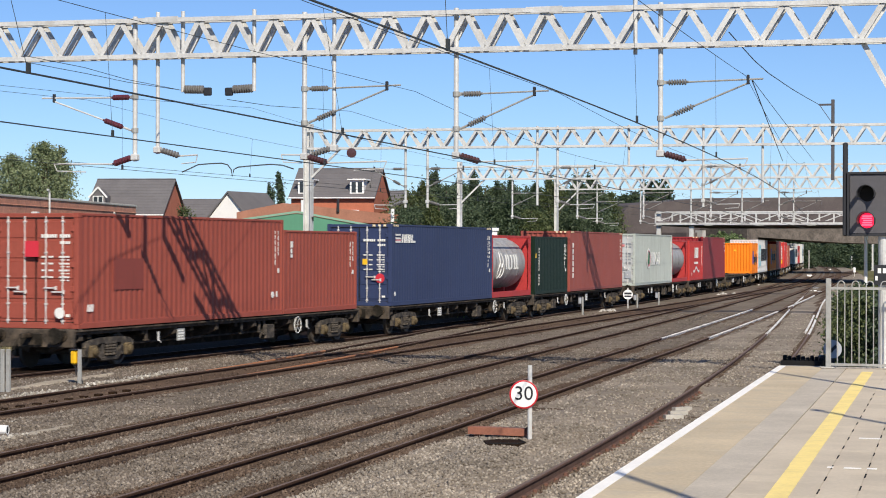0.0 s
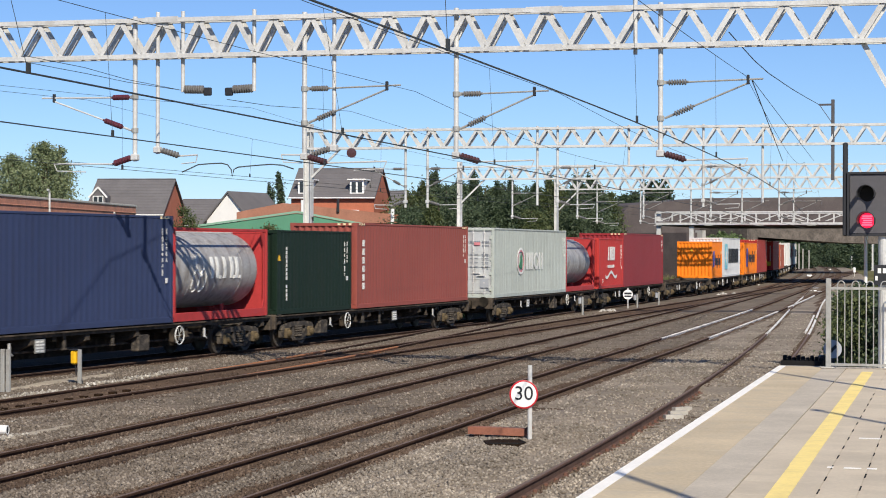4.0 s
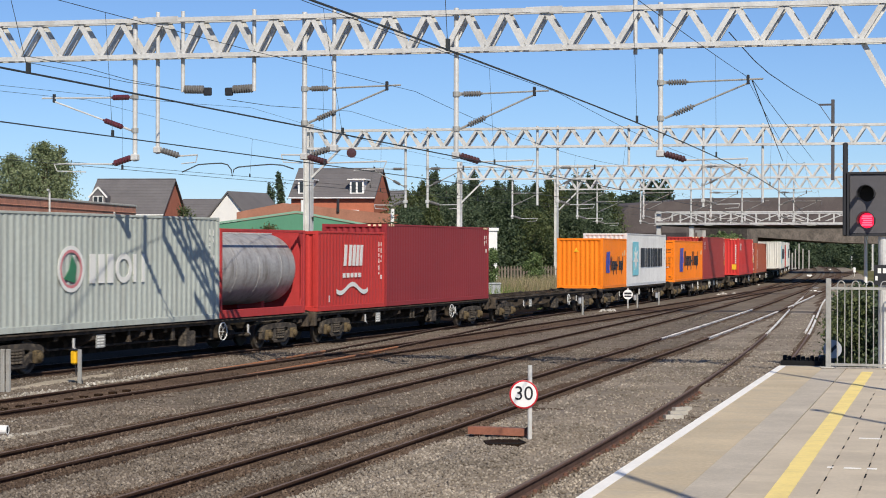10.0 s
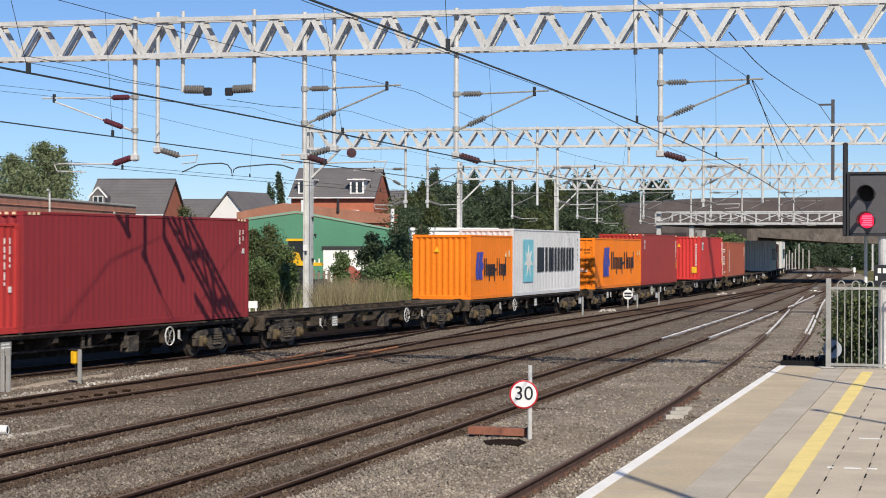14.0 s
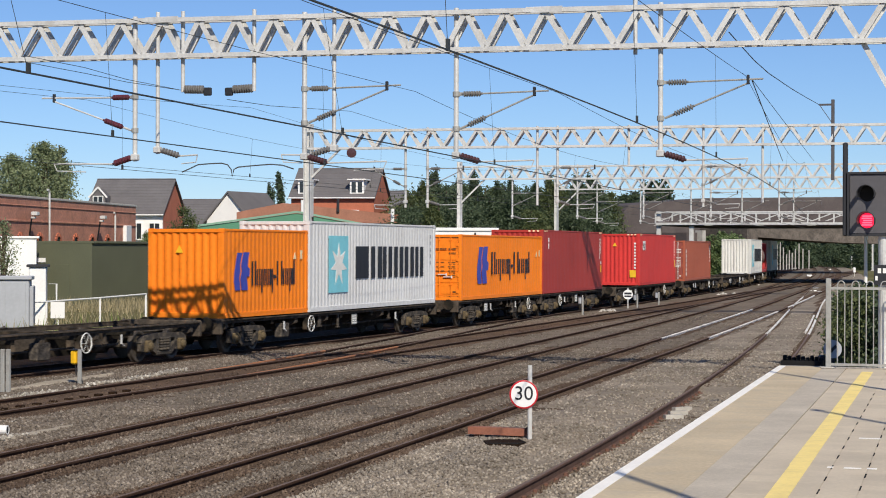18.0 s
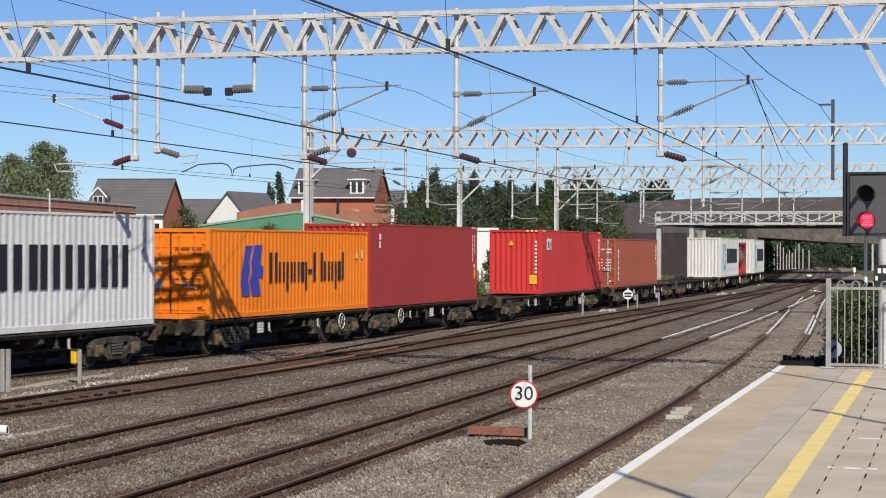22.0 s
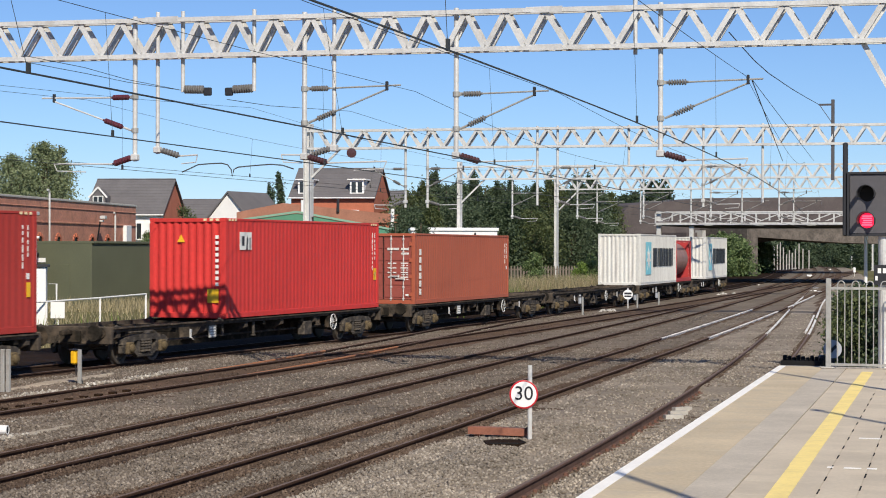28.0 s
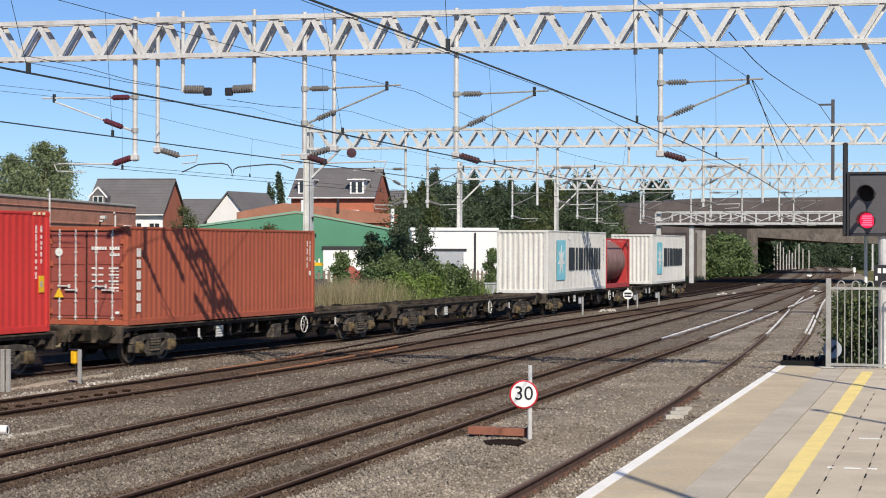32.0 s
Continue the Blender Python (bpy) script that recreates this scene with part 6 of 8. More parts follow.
def marks_logo_red(hl, h, y):
    g = bar_word([(-0.85, -0.62, 0, 1, 1), (-0.42, 0.16, 0, 1, 2), (0.26, 0.80, 0, 1, 2)], 1.45, 0.70, y, 0.40, 0.10)
    b = bars(-0.92, 1.06, 1.75, 0.15, y, 5, 0.35)
    pts = [(-1.5 + 0.1425 * i, 0.70 + 0.14 * math.cos((i - 10) * 0.42)) for i in range(21)]
    wv = Geo()
    for (x0, z0), (x1, z1) in zip(pts, pts[1:]):
        wv.add([(x0, y - 0.012, z0 - 0.075), (x1, y - 0.012, z1 - 0.075), (x1, y - 0.012, z1 + 0.075), (x0, y - 0.012, z0 + 0.075)], [(0, 1, 2, 3)])
    return ((g, MARK_WHITE, "lettering", "slanting white lettering bars"), (b, MARK_WHITE, "lettering", "small white lettering bars"), (wv, MARK_WHITE, "wave_emblem", "white wave emblem"), code_bars(hl, h, y, 5), (slab_bar(-hl + 0.9, -hl + 0.96, 0.28, 0.5, y), MARK_WHITE, "sticker", "small white mark"))


def marks_line(big):
    def make(hl, h, y):
        x = -hl * 0.66 if big else -hl * 0.78
        k = 0.98 if big else 0.66
        z0, kz = (0.60, 1.0) if big else (0.78, 0.74)
        def shape(pts):
            return Geo().prism([(x + u * k, z0 + v * kz) for u, v in pts], 1, y - 0.012, y)
        left = shape([(0.14, 0.02), (0.0, 0.35), (0.05, 0.72), (0.16, 0.98), (0.34, 1.50), (0.84, 1.50), (0.60, 1.05), (0.64, 0.74), (0.52, 0.52), (0.66, 0.02)])
        right = shape([(0.80, 0.02), (0.66, 0.50), (0.80, 0.74), (0.74, 1.05), (0.98, 1.52), (1.55, 1.52), (1.42, 1.10), (1.40, 0.95), (1.62, 0.86), (1.58, 0.56), (1.28, 0.55), (1.42, 0.02)])
        # tall, low and hanging bars in the rhythm of the black writing
        beat = ((0.0, 0.50, 0, 1.0, 2), (0.60, 0.98, 0, 0.68, 2), (1.10, 1.24, -0.30, 0.68, 1), (1.38, 1.50, 0, 0.68, 1), (1.60, 1.98, 0, 0.68, 2), (2.08, 2.30, 0, 0.68, 1), (2.38, 2.50, -0.30, 0.68, 1), (2.58, 2.86, 0.28, 0.42, 1), (2.98, 3.12, 0, 1.0, 1), (3.50, 3.64, 0, 1.0, 1), (3.74, 4.16, 0, 0.68, 2), (4.28, 4.40, 0.0, 0.68, 1), (4.54, 4.66, -0.30, 0.68, 1), (4.76, 4.98, 0, 0.68, 1), (5.06, 5.20, 0, 1.0, 1))
        q, x1 = (1.13, x + 2.05) if big else (0.60, x + 1.22)
        g = bar_word([(x1 + a * q, x1 + b * q, lo, hi, n) for a, b, lo, hi, n in beat], 0.98 if big else 0.92, 0.92 if big else 0.72, y, 0.30)
        return ((left, MARK_BLUE, "emblem", "blue emblem half"), (right, MARK_BLUE, "emblem", "blue emblem half"), (g, MARK_BLACK, "lettering", "black lettering bars"), (Geo().box(hl - 0.62, hl - 0.48, y - 0.012, y, h - 0.9, h - 0.62), HAZARD, "sticker", "pale yellow sticker"), (Geo().prism([(hl - 1.15, h - 0.9), (hl - 0.95, h - 0.9), (hl - 1.05, h - 0.68)], 1, y - 0.012, y), HAZARD, "triangle_marking", "pale yellow warning triangle"))
    return make


def orange_doors(hl, h):
    x = -hl - 0.035
    t = Geo().prism([(0.22, h - 1.18), (0.46, h - 1.18), (0.34, h - 0.94)], 0, x, x + 0.014)
    return ((t, HAZARD, "triangle_marking", "pale warning triangle"), (Geo().box(x, x + 0.014, 0.22, 0.44, h - 1.75, h - 1.42), DULL, "data_plate", "grey data plate"))


def star(cx, cz, r, y):
    g = Geo()
    ps = [(cx + math.cos(math.pi * i / 7 + math.pi / 2) * (r if i % 2 == 0 else r * 0.42), cz + math.sin(math.pi * i / 7 + math.pi / 2) * (r if i % 2 == 0 else r * 0.42)) for i in range(14)]
    g.prism(ps, 1, y - 0.022, y - 0.013)
    return g


def marks_star(hl, h, y):
    g = bar_word([(-hl + a, -hl + b, 0, 1, n) for a, b, n in ((4.0, 5.2, 3), (5.45, 6.5, 2), (6.62, 7.5, 2), (7.75, 8.65, 2), (8.85, 9.78, 2), (9.98, 10.8, 2))], 1.02, 1.08, y, 0.36)
    return ((Geo().box(-hl + 1.6, -hl + 3.3, y - 0.012, y, 0.58, 2.44), MARK_SKY, "emblem_panel", "sky blue square panel"), (star(-hl + 2.45, 1.5, 0.72, y), MARK_WHITE, "star_emblem", "white seven-pointed star"), (g, MARK_BLACK, "lettering", "black lettering bars"), (join_geo([slab_bar(hl - 0.62, hl - 0.57, h - 0.5 - 0.24 * i, h - 0.36 - 0.24 * i, y) for i in range(5)]), MARK_GREY, "code_marking", "thin grey upright code bars"))


def marks_upright(hl, h, y):
    g = Geo()
    for i in range(6):
        z = h - 0.58 - i * 0.29
        g.box(-hl + 0.5, -hl + 0.58, y - 0.012, y, z - 0.22, z)
        g.box(-hl + 0.62, -hl + 0.70, y - 0.012, y, z - 0.22, z)
    return ((g, MARK_WHITE, "lettering", "white upright lettering bars"), code_bars(hl, h, y, 4))


def marks_green(hl, h, y):
    g = join_geo([slab_bar(-hl + 0.66, -hl + 0.74, h - 0.62 - 0.13 * i, h - 0.52 - 0.13 * i, y) for i in range(13) if i != 8])
    return ((g, MARK_WHITE, "lettering", "narrow white upright lettering bars"), (Geo().prism([(-hl + 0.05, h - 0.95), (-hl + 0.25, h - 0.95), (-hl + 0.15, h - 0.77)], 1, y - 0.012, y), MARK_YELLOW, "triangle_marking", "yellow warning triangle"), code_bars(hl, h, y, 5))


def marks_square(hl, h, y):
    sq = Geo().box(-hl + 0.95, -hl + 1.75, y - 0.012, y, h - 0.92, h - 0.40)
    cut = Geo().box(-hl + 1.08, -hl + 1.25, y - 0.018, y - 0.013, h - 0.80, h - 0.52).prism([(-hl + 1.36, h - 0.92), (-hl + 1.46, h - 0.92), (-hl + 1.50, h - 0.6), (-hl + 1.42, h - 0.5)], 1, y - 0.018, y - 0.013).box(-hl + 1.60, -hl + 1.66, y - 0.018, y - 0.013, h - 0.92, h - 0.56)
    return (sq, MARK_WHITE, "emblem", "square white panel"), (cut, MARK_BLACK, "emblem", "dark shapes on the white panel"), code_bars(hl, h, y, 6), (Geo().box(hl - 0.5, hl - 0.28, y - 0.012, y, 0.95, 1.35), MARK_YELLOW, "sticker", "yellow sticker")


def marks_dark_red(hl, h, y):
    sq = Geo().box(-hl + 0.9, -hl + 1.06, y - 0.012, y, h - 0.56, h - 0.36).box(-hl + 0.9, -hl + 1.02, y - 0.012, y, h - 0.85, h - 0.62)
    return ((sq, MARK_WHITE, "lettering", "small white lettering bars"), code_bars(hl, h, y, 5), (Geo().box(hl - 0.45, hl - 0.3, y - 0.012, y, 0.85, 1.2), MARK_YELLOW, "sticker", "yellow sticker"))


def end_sticker(hl, h):
    """Yellow label and triangle on the seen end wall."""
    x = -hl - 0.006
    t = Geo().prism([(-0.12, 0), (0.12, 0), (0, 0.22)], 0, x, x + 0.014)
    t.v = [(a, b + 0.2, c + h - 0.7) for a, b, c in t.v]
    return ((t, MARK_YELLOW, "triangle_marking", "yellow warning triangle"), (Geo().box(x, x + 0.014, -1.0, -0.65, 0.45, 0.85), MARK_YELLOW, "sticker", "yellow sticker"), (join_geo([Geo().box(x, x + 0.014, -1.0, -0.9, h - 0.6 - i * 0.17, h - 0.5 - i * 0.17) for i in range(9)]), MARK_WHITE, "code_marking", "white code bars"))


def end_triangle(hl, h):
    return end_sticker(hl, h)[:1]


HC, STD = 2.896, 2.591
TRAIN = []  # (offset of the middle along the train, height, thing)


def load(start, length, thing_made):
    TRAIN.append((start + length / 2, 1.02, thing_made))


for a, b, w_label, wside in (
        (-121.7, -103.2, "loaded grimy dark grey container flat wagon", 0.72),
        (-100.1, -81.6, "loaded grimy dark grey container flat wagon", 0.68),
        (-81.1, -62.3, "loaded grimy dark grey container flat wagon", 0.30),
        (-58.8, -40.3, "loaded grimy dark grey container flat wagon", 0.67),
        (-39.5, -21.1, "loaded grimy dark grey container flat wagon", 0.73),
        (-19.9, -1.5, "empty grimy dark grey container flat wagon", 0.665),
        (0.0, 18.4, "loaded grimy dark grey container flat wagon", 0.34),
        (21.4, 33.75, "short grimy wagon loaded with one orange container", 0.80),
        (33.85, 46.2, "short grimy wagon loaded with one maroon container", 0.25),
        (49.7, 68.4, "part loaded grimy container flat wagon, one end empty", 0.767),
        (71.8, 90.3, "part loaded grimy container flat wagon, one end empty", 0.62),
        (91.8, 110.3, "empty grimy dark grey container flat wagon", 0.6),
        (112.2, 130.9, "loaded grimy dark grey container flat wagon", 0.7),
        (131.6, 150.2, "part loaded grimy container flat wagon, one end empty", 0.7)):
    TRAIN.append(((a + b) / 2, 0.0, wagon(b - a, w_label, wside)))

load(-121.63, L40, container(L40, HC, BROWN, "oxide brown high-cube shipping container, doors towards the viewer", True, marks=lambda hl, h, y: marks_plain(hl, h, y) + ((Geo().box(-hl + 1.75, -hl + 3.35, y - 0.004, y + 0.004, 0.95, 1.75), PATCH_BROWN, "repair_patch", "darker square repair patch"),), end_marks=lambda hl, h: ((Geo().box(-hl - 0.105, -hl - 0.095, -0.15, 0.25, h - 1.1, h - 0.7), MARK_RED, "emblem", "red square emblem"), (Geo().lathe((-hl - 0.105, -0.75, 0.4), (-hl - 0.095, -0.75, 0.4), ((0, 0.14), (1, 0.14)), 16), MARK_WHITE, "sticker", "round white sticker"))))
load(-109.38, L20, container(L20, STD, BROWN, "short oxide brown shipping container with scuffed sides", marks=marks_short_brown))
load(-100.06, L40, container(L40, HC, BLUE, "slate blue high-cube shipping container with white lettering", True, marks=marks_blue, end_marks=blue_doors, ribs=0.010, hazard=True))
load(-87.8, L20, tank_container("bare metal tank in a red frame with white lettering", cyl_marks))
load(-81.1, L20, container(L20, STD, GREEN, "short dark green shipping container on a wagon", marks=marks_green, ribs=0.010))
load(-74.6, L40, container(L40, HC, CRIMSON, "red-brown shipping container with white upright lettering", marks=marks_upright, ribs=0.012, hazard=True))
load(-58.8, L40, container(L40, HC, GREY, "pale grey-green high-cube shipping container, doors towards the viewer", True, marks=marks_grey, ribs=0.022, leaf_colour=DOOR_GREY, code=MARK_GREY, end_marks=grey_doors))
load(-46.5, L20, tank_container("stained bare metal tank in a red frame"))
load(-39.46, L20, container(L20, STD, LOGO_RED, "short red shipping container with white wave emblem", marks=marks_logo_red))
load(-33.3, L40, container(L40, HC, MAROON, "plain maroon high-cube shipping container", marks=lambda hl, h, y: (code_bars(hl, h, y, 2),), ribs=0.008, hazard=True))
load(0.0, L20, container(L20, STD, ORANGE, "short orange shipping container with dark blue emblem", marks=marks_line(False), end_marks=end_triangle))
load(6.12, L40, container(L40, HC, LIGHT_GREY, "light grey high-cube container with star emblem and black lettering", marks=marks_star, ribs=0.022))
load(21.5, L40, container(L40, STD, ORANGE, "orange shipping container, doors towards the viewer, dark blue emblem", True, marks=marks_line(True), end_marks=orange_doors, code=MARK_BROWN, ribs=0.02))
load(33.87, L40, container(L40, HC, DARK_RED, "dark red high-cube shipping container with scratched side", marks=marks_dark_red, ribs=0.008, hazard=True))
load(56.04, L40, container(L40, HC, BRIGHT_RED, "bright red high-cube shipping container with yellow sticker", marks=marks_square, end_marks=end_sticker, hazard=True, ribs=0.014))
load(71.94, L40, container(L40, STD, RUST_ORANGE, "rust orange shipping container, doors towards the viewer", True, marks=marks_upright, leaf_colour=CRIMSON, end_marks=rust_doors))
load(112.33, L40, container(L40, HC, CREAM, "off-white high-cube container with star emblem and black lettering", marks=marks_star, ribs=0.022))
load(124.75, L20, tank_container("brownish metal tank in a red frame", skin=BROWN_TANK))
load(137.6, L40, container(L40, HC, CREAM, "off-white high-cube container with star emblem and black lettering", marks=marks_star, ribs=0.022))


def train_at(t):
    """Distance of the train's reference point along the line."""
    u = t - 19
    return 45.1847 - 5.62370 * u + 0.0051377 * u ** 2 - 0.00082667 * u ** 3 + 0.0000591083 * u ** 4 + 0.00000116429 * u ** 5


def on_line(s, half, z):
    """Pose on the freight line with bogie centres half apart on each side."""
    a, b = s - half, s + half
    ya, yb = line_train(a), line_train(b)
    return pose(s, (ya + yb) / 2, z, 0, 0, math.degrees(math.atan2(yb - ya, b - a)))


def motions():
    times = [0.5 * i for i in range(65)]
    for mid, z, ob in TRAIN:
        walk(ob, [(t, on_line(train_at(t) + mid, 6.0, z)) for t in times])
    fast = [i / 10 for i in range(321)]
    turn = [math.degrees(train_at(t) / 0.42) for t in fast]
    for ws in WHEELSETS:
        x = ws.matrix_basis.translation.x
        walk(ws, [(t, pose(x, 0, 0.42, 0, a, 0)) for t, a in zip(fast, turn)])


# ---- things along the near tracks and on the platform ----
def text_mesh(body, size, material, depth=0.004):
    cu = bpy.data.curves.new("figures", "FONT")
    cu.body, cu.size, cu.extrude, cu.align_x, cu.align_y = body, size, depth, "CENTER", "CENTER"
    ob = bpy.data.objects.new("figures", cu)
    scene.collection.objects.link(ob)
    me = bpy.data.meshes.new_from_object(ob.evaluated_get(bpy.context.evaluated_depsgraph_get()))
    bpy.data.objects.remove(ob)
    me.materials.clear()
    me.materials.append(material)
    return me


sp = thing("speed_sign", pose(30.71, 9.42, GROUND_Z, 0, 0, math.degrees(YAW) - 90 - 4), "round white speed sign reading 30 with red rim on a post", "sign")
part("post", Geo().tube((0.025, 0.03, -0.3), (0.025, 0.03, 1.34), 0.038, 12), GALV, sp, "grey steel post")
part("rim", Geo().lathe((-0.075, -0.035, 0.865), (-0.075, -0.012, 0.865), ((0, 0.225), (0.2, 0.235), (1, 0.235)), 40), SIGN_RED, sp, "red rim")
part("face", Geo().lathe((-0.075, -0.041, 0.865), (-0.075, -0.036, 0.865), ((0, 0.208), (1, 0.21)), 40), SIGN_WHITE, sp, "white face")
part("figures", text_mesh("30", 0.32, MARK_BLACK, 0.003), MARK_BLACK, sp, "black figures 30", at=pose(-0.075, -0.046, 0.875, 90, 0, 0))
part("clamp", Geo().box(-0.05, 0.10, -0.02, 0.075, 0.78, 0.82).box(-0.05, 0.10, -0.02, 0.075, 0.94, 0.98), GALV, sp)

pl = thing("loose_plank", Matrix(), "faded red timber baulk lying on the ballast", "timber")
a, b = Vector((31.01, 10.53, 0.02)), Vector((30.96, 9.54, 0.02))
for k in (0.15, 0.85):
    q = a.lerp(b, k)
    part("packer", Geo().box(q.x - 0.05, q.x + 0.05, q.y - 0.06, q.y + 0.06, -0.12, -0.05, 0.01), RUST, pl)
part("timber", Geo().bar(a, b, 0.2, 0.12), WOOD_RED, pl)
part("bracket", Geo().bar(b + Vector((0.0, 0.02, 0.0)), b + Vector((0.03, -0.1, 0.1)), 0.08, 0.08), RUST, pl)


# Flat near-black patch with a thin edge, close to the plank.
dk = thing("black_patch", pose(29.85, 9.55, bed_z(29.85, 9.55) + 0.035, 0, 0, -70), "flat black patch lying on the ballast", "cover")
part("cover", Geo().prism([(-0.28, -0.36), (0.20, -0.42), (0.34, -0.1), (0.26, 0.38), (-0.1, 0.46), (-0.34, 0.2)], 2, -0.05, 0.012), SHADE_GRIME, dk)
part("rim", Geo().path([(-0.26, -0.34, 0.016), (0.18, -0.40, 0.016), (0.32, -0.1, 0.016), (0.24, 0.36, 0.016)], 0.012, 5), GASKET, dk)


def point_post(x, y, h, box_m, label):
    """A short trackside post with a box on it."""
    t = thing("trackside_post", pose(x, y, GROUND_Z, 0, 0, random.uniform(-8, 8)), label, "post", "trackside posts")
    part("post", Geo().box(-0.04, 0.04, -0.04, 0.04, -0.3, h, 0.01), DULL, t)
    if box_m:
        part("box", Geo().box(-0.10, 0.06, 0.06, 0.20, h - 0.34, h - 0.02, 0.03), box_m, t, "small equipment box")
        part("cable", Geo().path([(0, 0.12, h - 0.34), (0.02, 0.1, h - 0.6), (0.05, 0.02, h * 0.4), (0.0, -0.12, 0.02)], 0.018, 6), DARK, t)
        part("lid", Geo().box(-0.12, 0.08, 0.04, 0.22, h - 0.02, h + 0.01, 0.005), DARK, t)
    return t


point_post(39.38, 22.80, 0.92, YELLOW_PAINT, "grey trackside post with a yellow box")
lp = thing("location_post", pose(36.71, 23.07, GROUND_Z), "pair of pale grey posts beside the track", "post")
part("post", Geo().box(-0.04, 0.04, -0.11, -0.02, -0.3, 1.05, 0.01), DULL, lp)
part("post", Geo().box(-0.04, 0.04, 0.03, 0.12, -0.3, 1.05, 0.01), DULL, lp)
for px_, m_ in (((89.21, 24.70), GREY_BOX), ((102.04, 25.23), GREY_BOX), ((107.53, 25.35), GREY_BOX)):
    point_post(px_[0], px_[1], 1.0 if px_[0] < 95 else 0.85, m_, "small grey trackside post with a pale box")
rs = thing("round_marker", pose(100.88, 25.46, GROUND_Z, 0, 0, math.degrees(YAW) - 90), "round white marker with a dark symbol on a post", "sign")
part("post", Geo().tube((0, 0, -0.3), (0, 0, 1.2), 0.04, 8), GALV, rs)
part("disc", Geo().lathe((0, -0.05, 0.85), (0, -0.03, 0.85), ((0, 0.26), (1, 0.26)), 24), SIGN_WHITE, rs)
part("symbol", Geo().box(-0.19, 0.19, -0.06, -0.052, 0.86, 0.96).box(-0.19, 0.19, -0.06, -0.052, 0.72, 0.80), MARK_BLACK, rs)
for (gx, gy), s_ in (((95.21, 24.99), 1.0), ((135.76, 27.20), 0.9), ((30.34, 19.01), 0.28), ((39.04, 23.64), 0.3), ((42.02, 23.34), 0.3), ((45.45, 24.08), 0.3), ((134.85, 26.98), 1.0), ((323.46, 53.44), 1.2), ((229.65, 36.29), 0.9), ((148.94, 22.98), 0.8), ((172.47, 31.78), 0.5), ((392.36, 66.07), 1.0), ((308.92, 45.39), 0.9)):
    pile = thing("rubble_piece", pose(gx, gy, GROUND_Z, 0, 0, random.uniform(0, 90)), "pale broken concrete lying beside the track", "rubble", "rubble by the track")
    for k in range(5):
        x, y, r = random.uniform(-0.4, 0.4) * s_, random.uniform(-0.6, 0.6) * s_, random.uniform(0.08, 0.2) * s_ ** 0.5
        part("chunk", Geo().lathe((x - r, y, r * 0.4), (x + r, y + r * 0.5, r * 0.5), ((0, r * 0.3), (0.3, r), (0.75, r * 0.8), (1, r * 0.2)), 6), EDGE_WHITE if k % 2 else CONCRETE, pile)
tr_ = thing("cable_trough", Matrix(), "pale concrete cable trough beside the track", "trough")
a, b = Vector((29.27, 18.28, GROUND_Z + 0.02)), Vector((35.25, 19.44, GROUND_Z + 0.02))
for k in range(9):
    p0, p1 = a.lerp(b, k / 9 + 0.004), a.lerp(b, (k + 1) / 9 - 0.004)
    part("trough_lid", Geo().bar(p0 + Vector((0, 0, 0.02)), p1 + Vector((0, 0, 0.02)), 0.26, 0.06), PAVE, tr_)

# timber crossing pieces in the platform line
for a, b in (((36.20, 8.42), (36.44, 8.13)), ((37.11, 8.54), (37.36, 8.25)), ((37.99, 8.65), (38.32, 8.39))):
    cr = thing("crossing_board", Matrix(), "pale worn timber board laid beside the platform line", "board", "boards by the platform line")
    part("board", Geo().bar(Vector((*a, -0.12)), Vector((*b, -0.12)), 0.12, 0.09), CONCRETE, cr)
# buffer-like dark kerb below the platform's end
kb = thing("dark_trackside_box", Matrix(), "low black ribbed cable guard beyond the platform's end", "box")
ka, kc = Vector((38.52, 6.59, 0.2)), Vector((38.48, 5.79, 0.2))
part("box", Geo().bar(ka + Vector((0, 0, 0.08)), kc + Vector((0, 0, 0.08)), 0.4, 1.2), GASKET, kb)
for k in range(9):
    q = ka.lerp(kc, (k + 0.5) / 9)
    part("fin", Geo().box(q.x - 0.1, q.x + 0.1, q.y - 0.028, q.y + 0.028, 0.6, 0.98 - 0.02 * (k % 3), 0.01), GASKET, kb)

# fence at the platform's end
FX = 35.55
fe = thing("bow_top_fence", Matrix(), "pale bow-topped metal fence closing the platform's end", "fence")
part("end_post", Geo().box(FX - 0.045, FX + 0.045, 5.215, 5.305, PZ, PZ + 1.62, 0.01), DULL, fe, "square grey post")
part("post_foot", Geo().box(FX - 0.12, FX + 0.12, 5.14, 5.38, PZ, PZ + 0.03, 0.01), CONCRETE, fe)
part("top_rail", Geo().box(FX - 0.02, FX + 0.02, 1.2, 5.215, PZ + 1.42, PZ + 1.465), DULL, fe)
part("bottom_rail", Geo().box(FX - 0.02, FX + 0.02, 1.2, 5.215, PZ + 0.05, PZ + 0.095), DULL, fe)
y = 5.10
while y > 1.3:
    pts = [(FX, y, PZ + 0.06), (FX, y, PZ + 1.50)] + [(FX, y - 0.065 + 0.065 * math.cos(t), PZ + 1.50 + 0.075 * math.sin(t)) for t in (0.6, 1.2, 1.57, 1.95, 2.5)] + [(FX, y - 0.13, PZ + 1.50), (FX, y - 0.13, PZ + 0.06)]
    part("hoop", Geo().path(pts, 0.011, 6), DULL, fe, "hooped fence bar")
    y -= 0.255

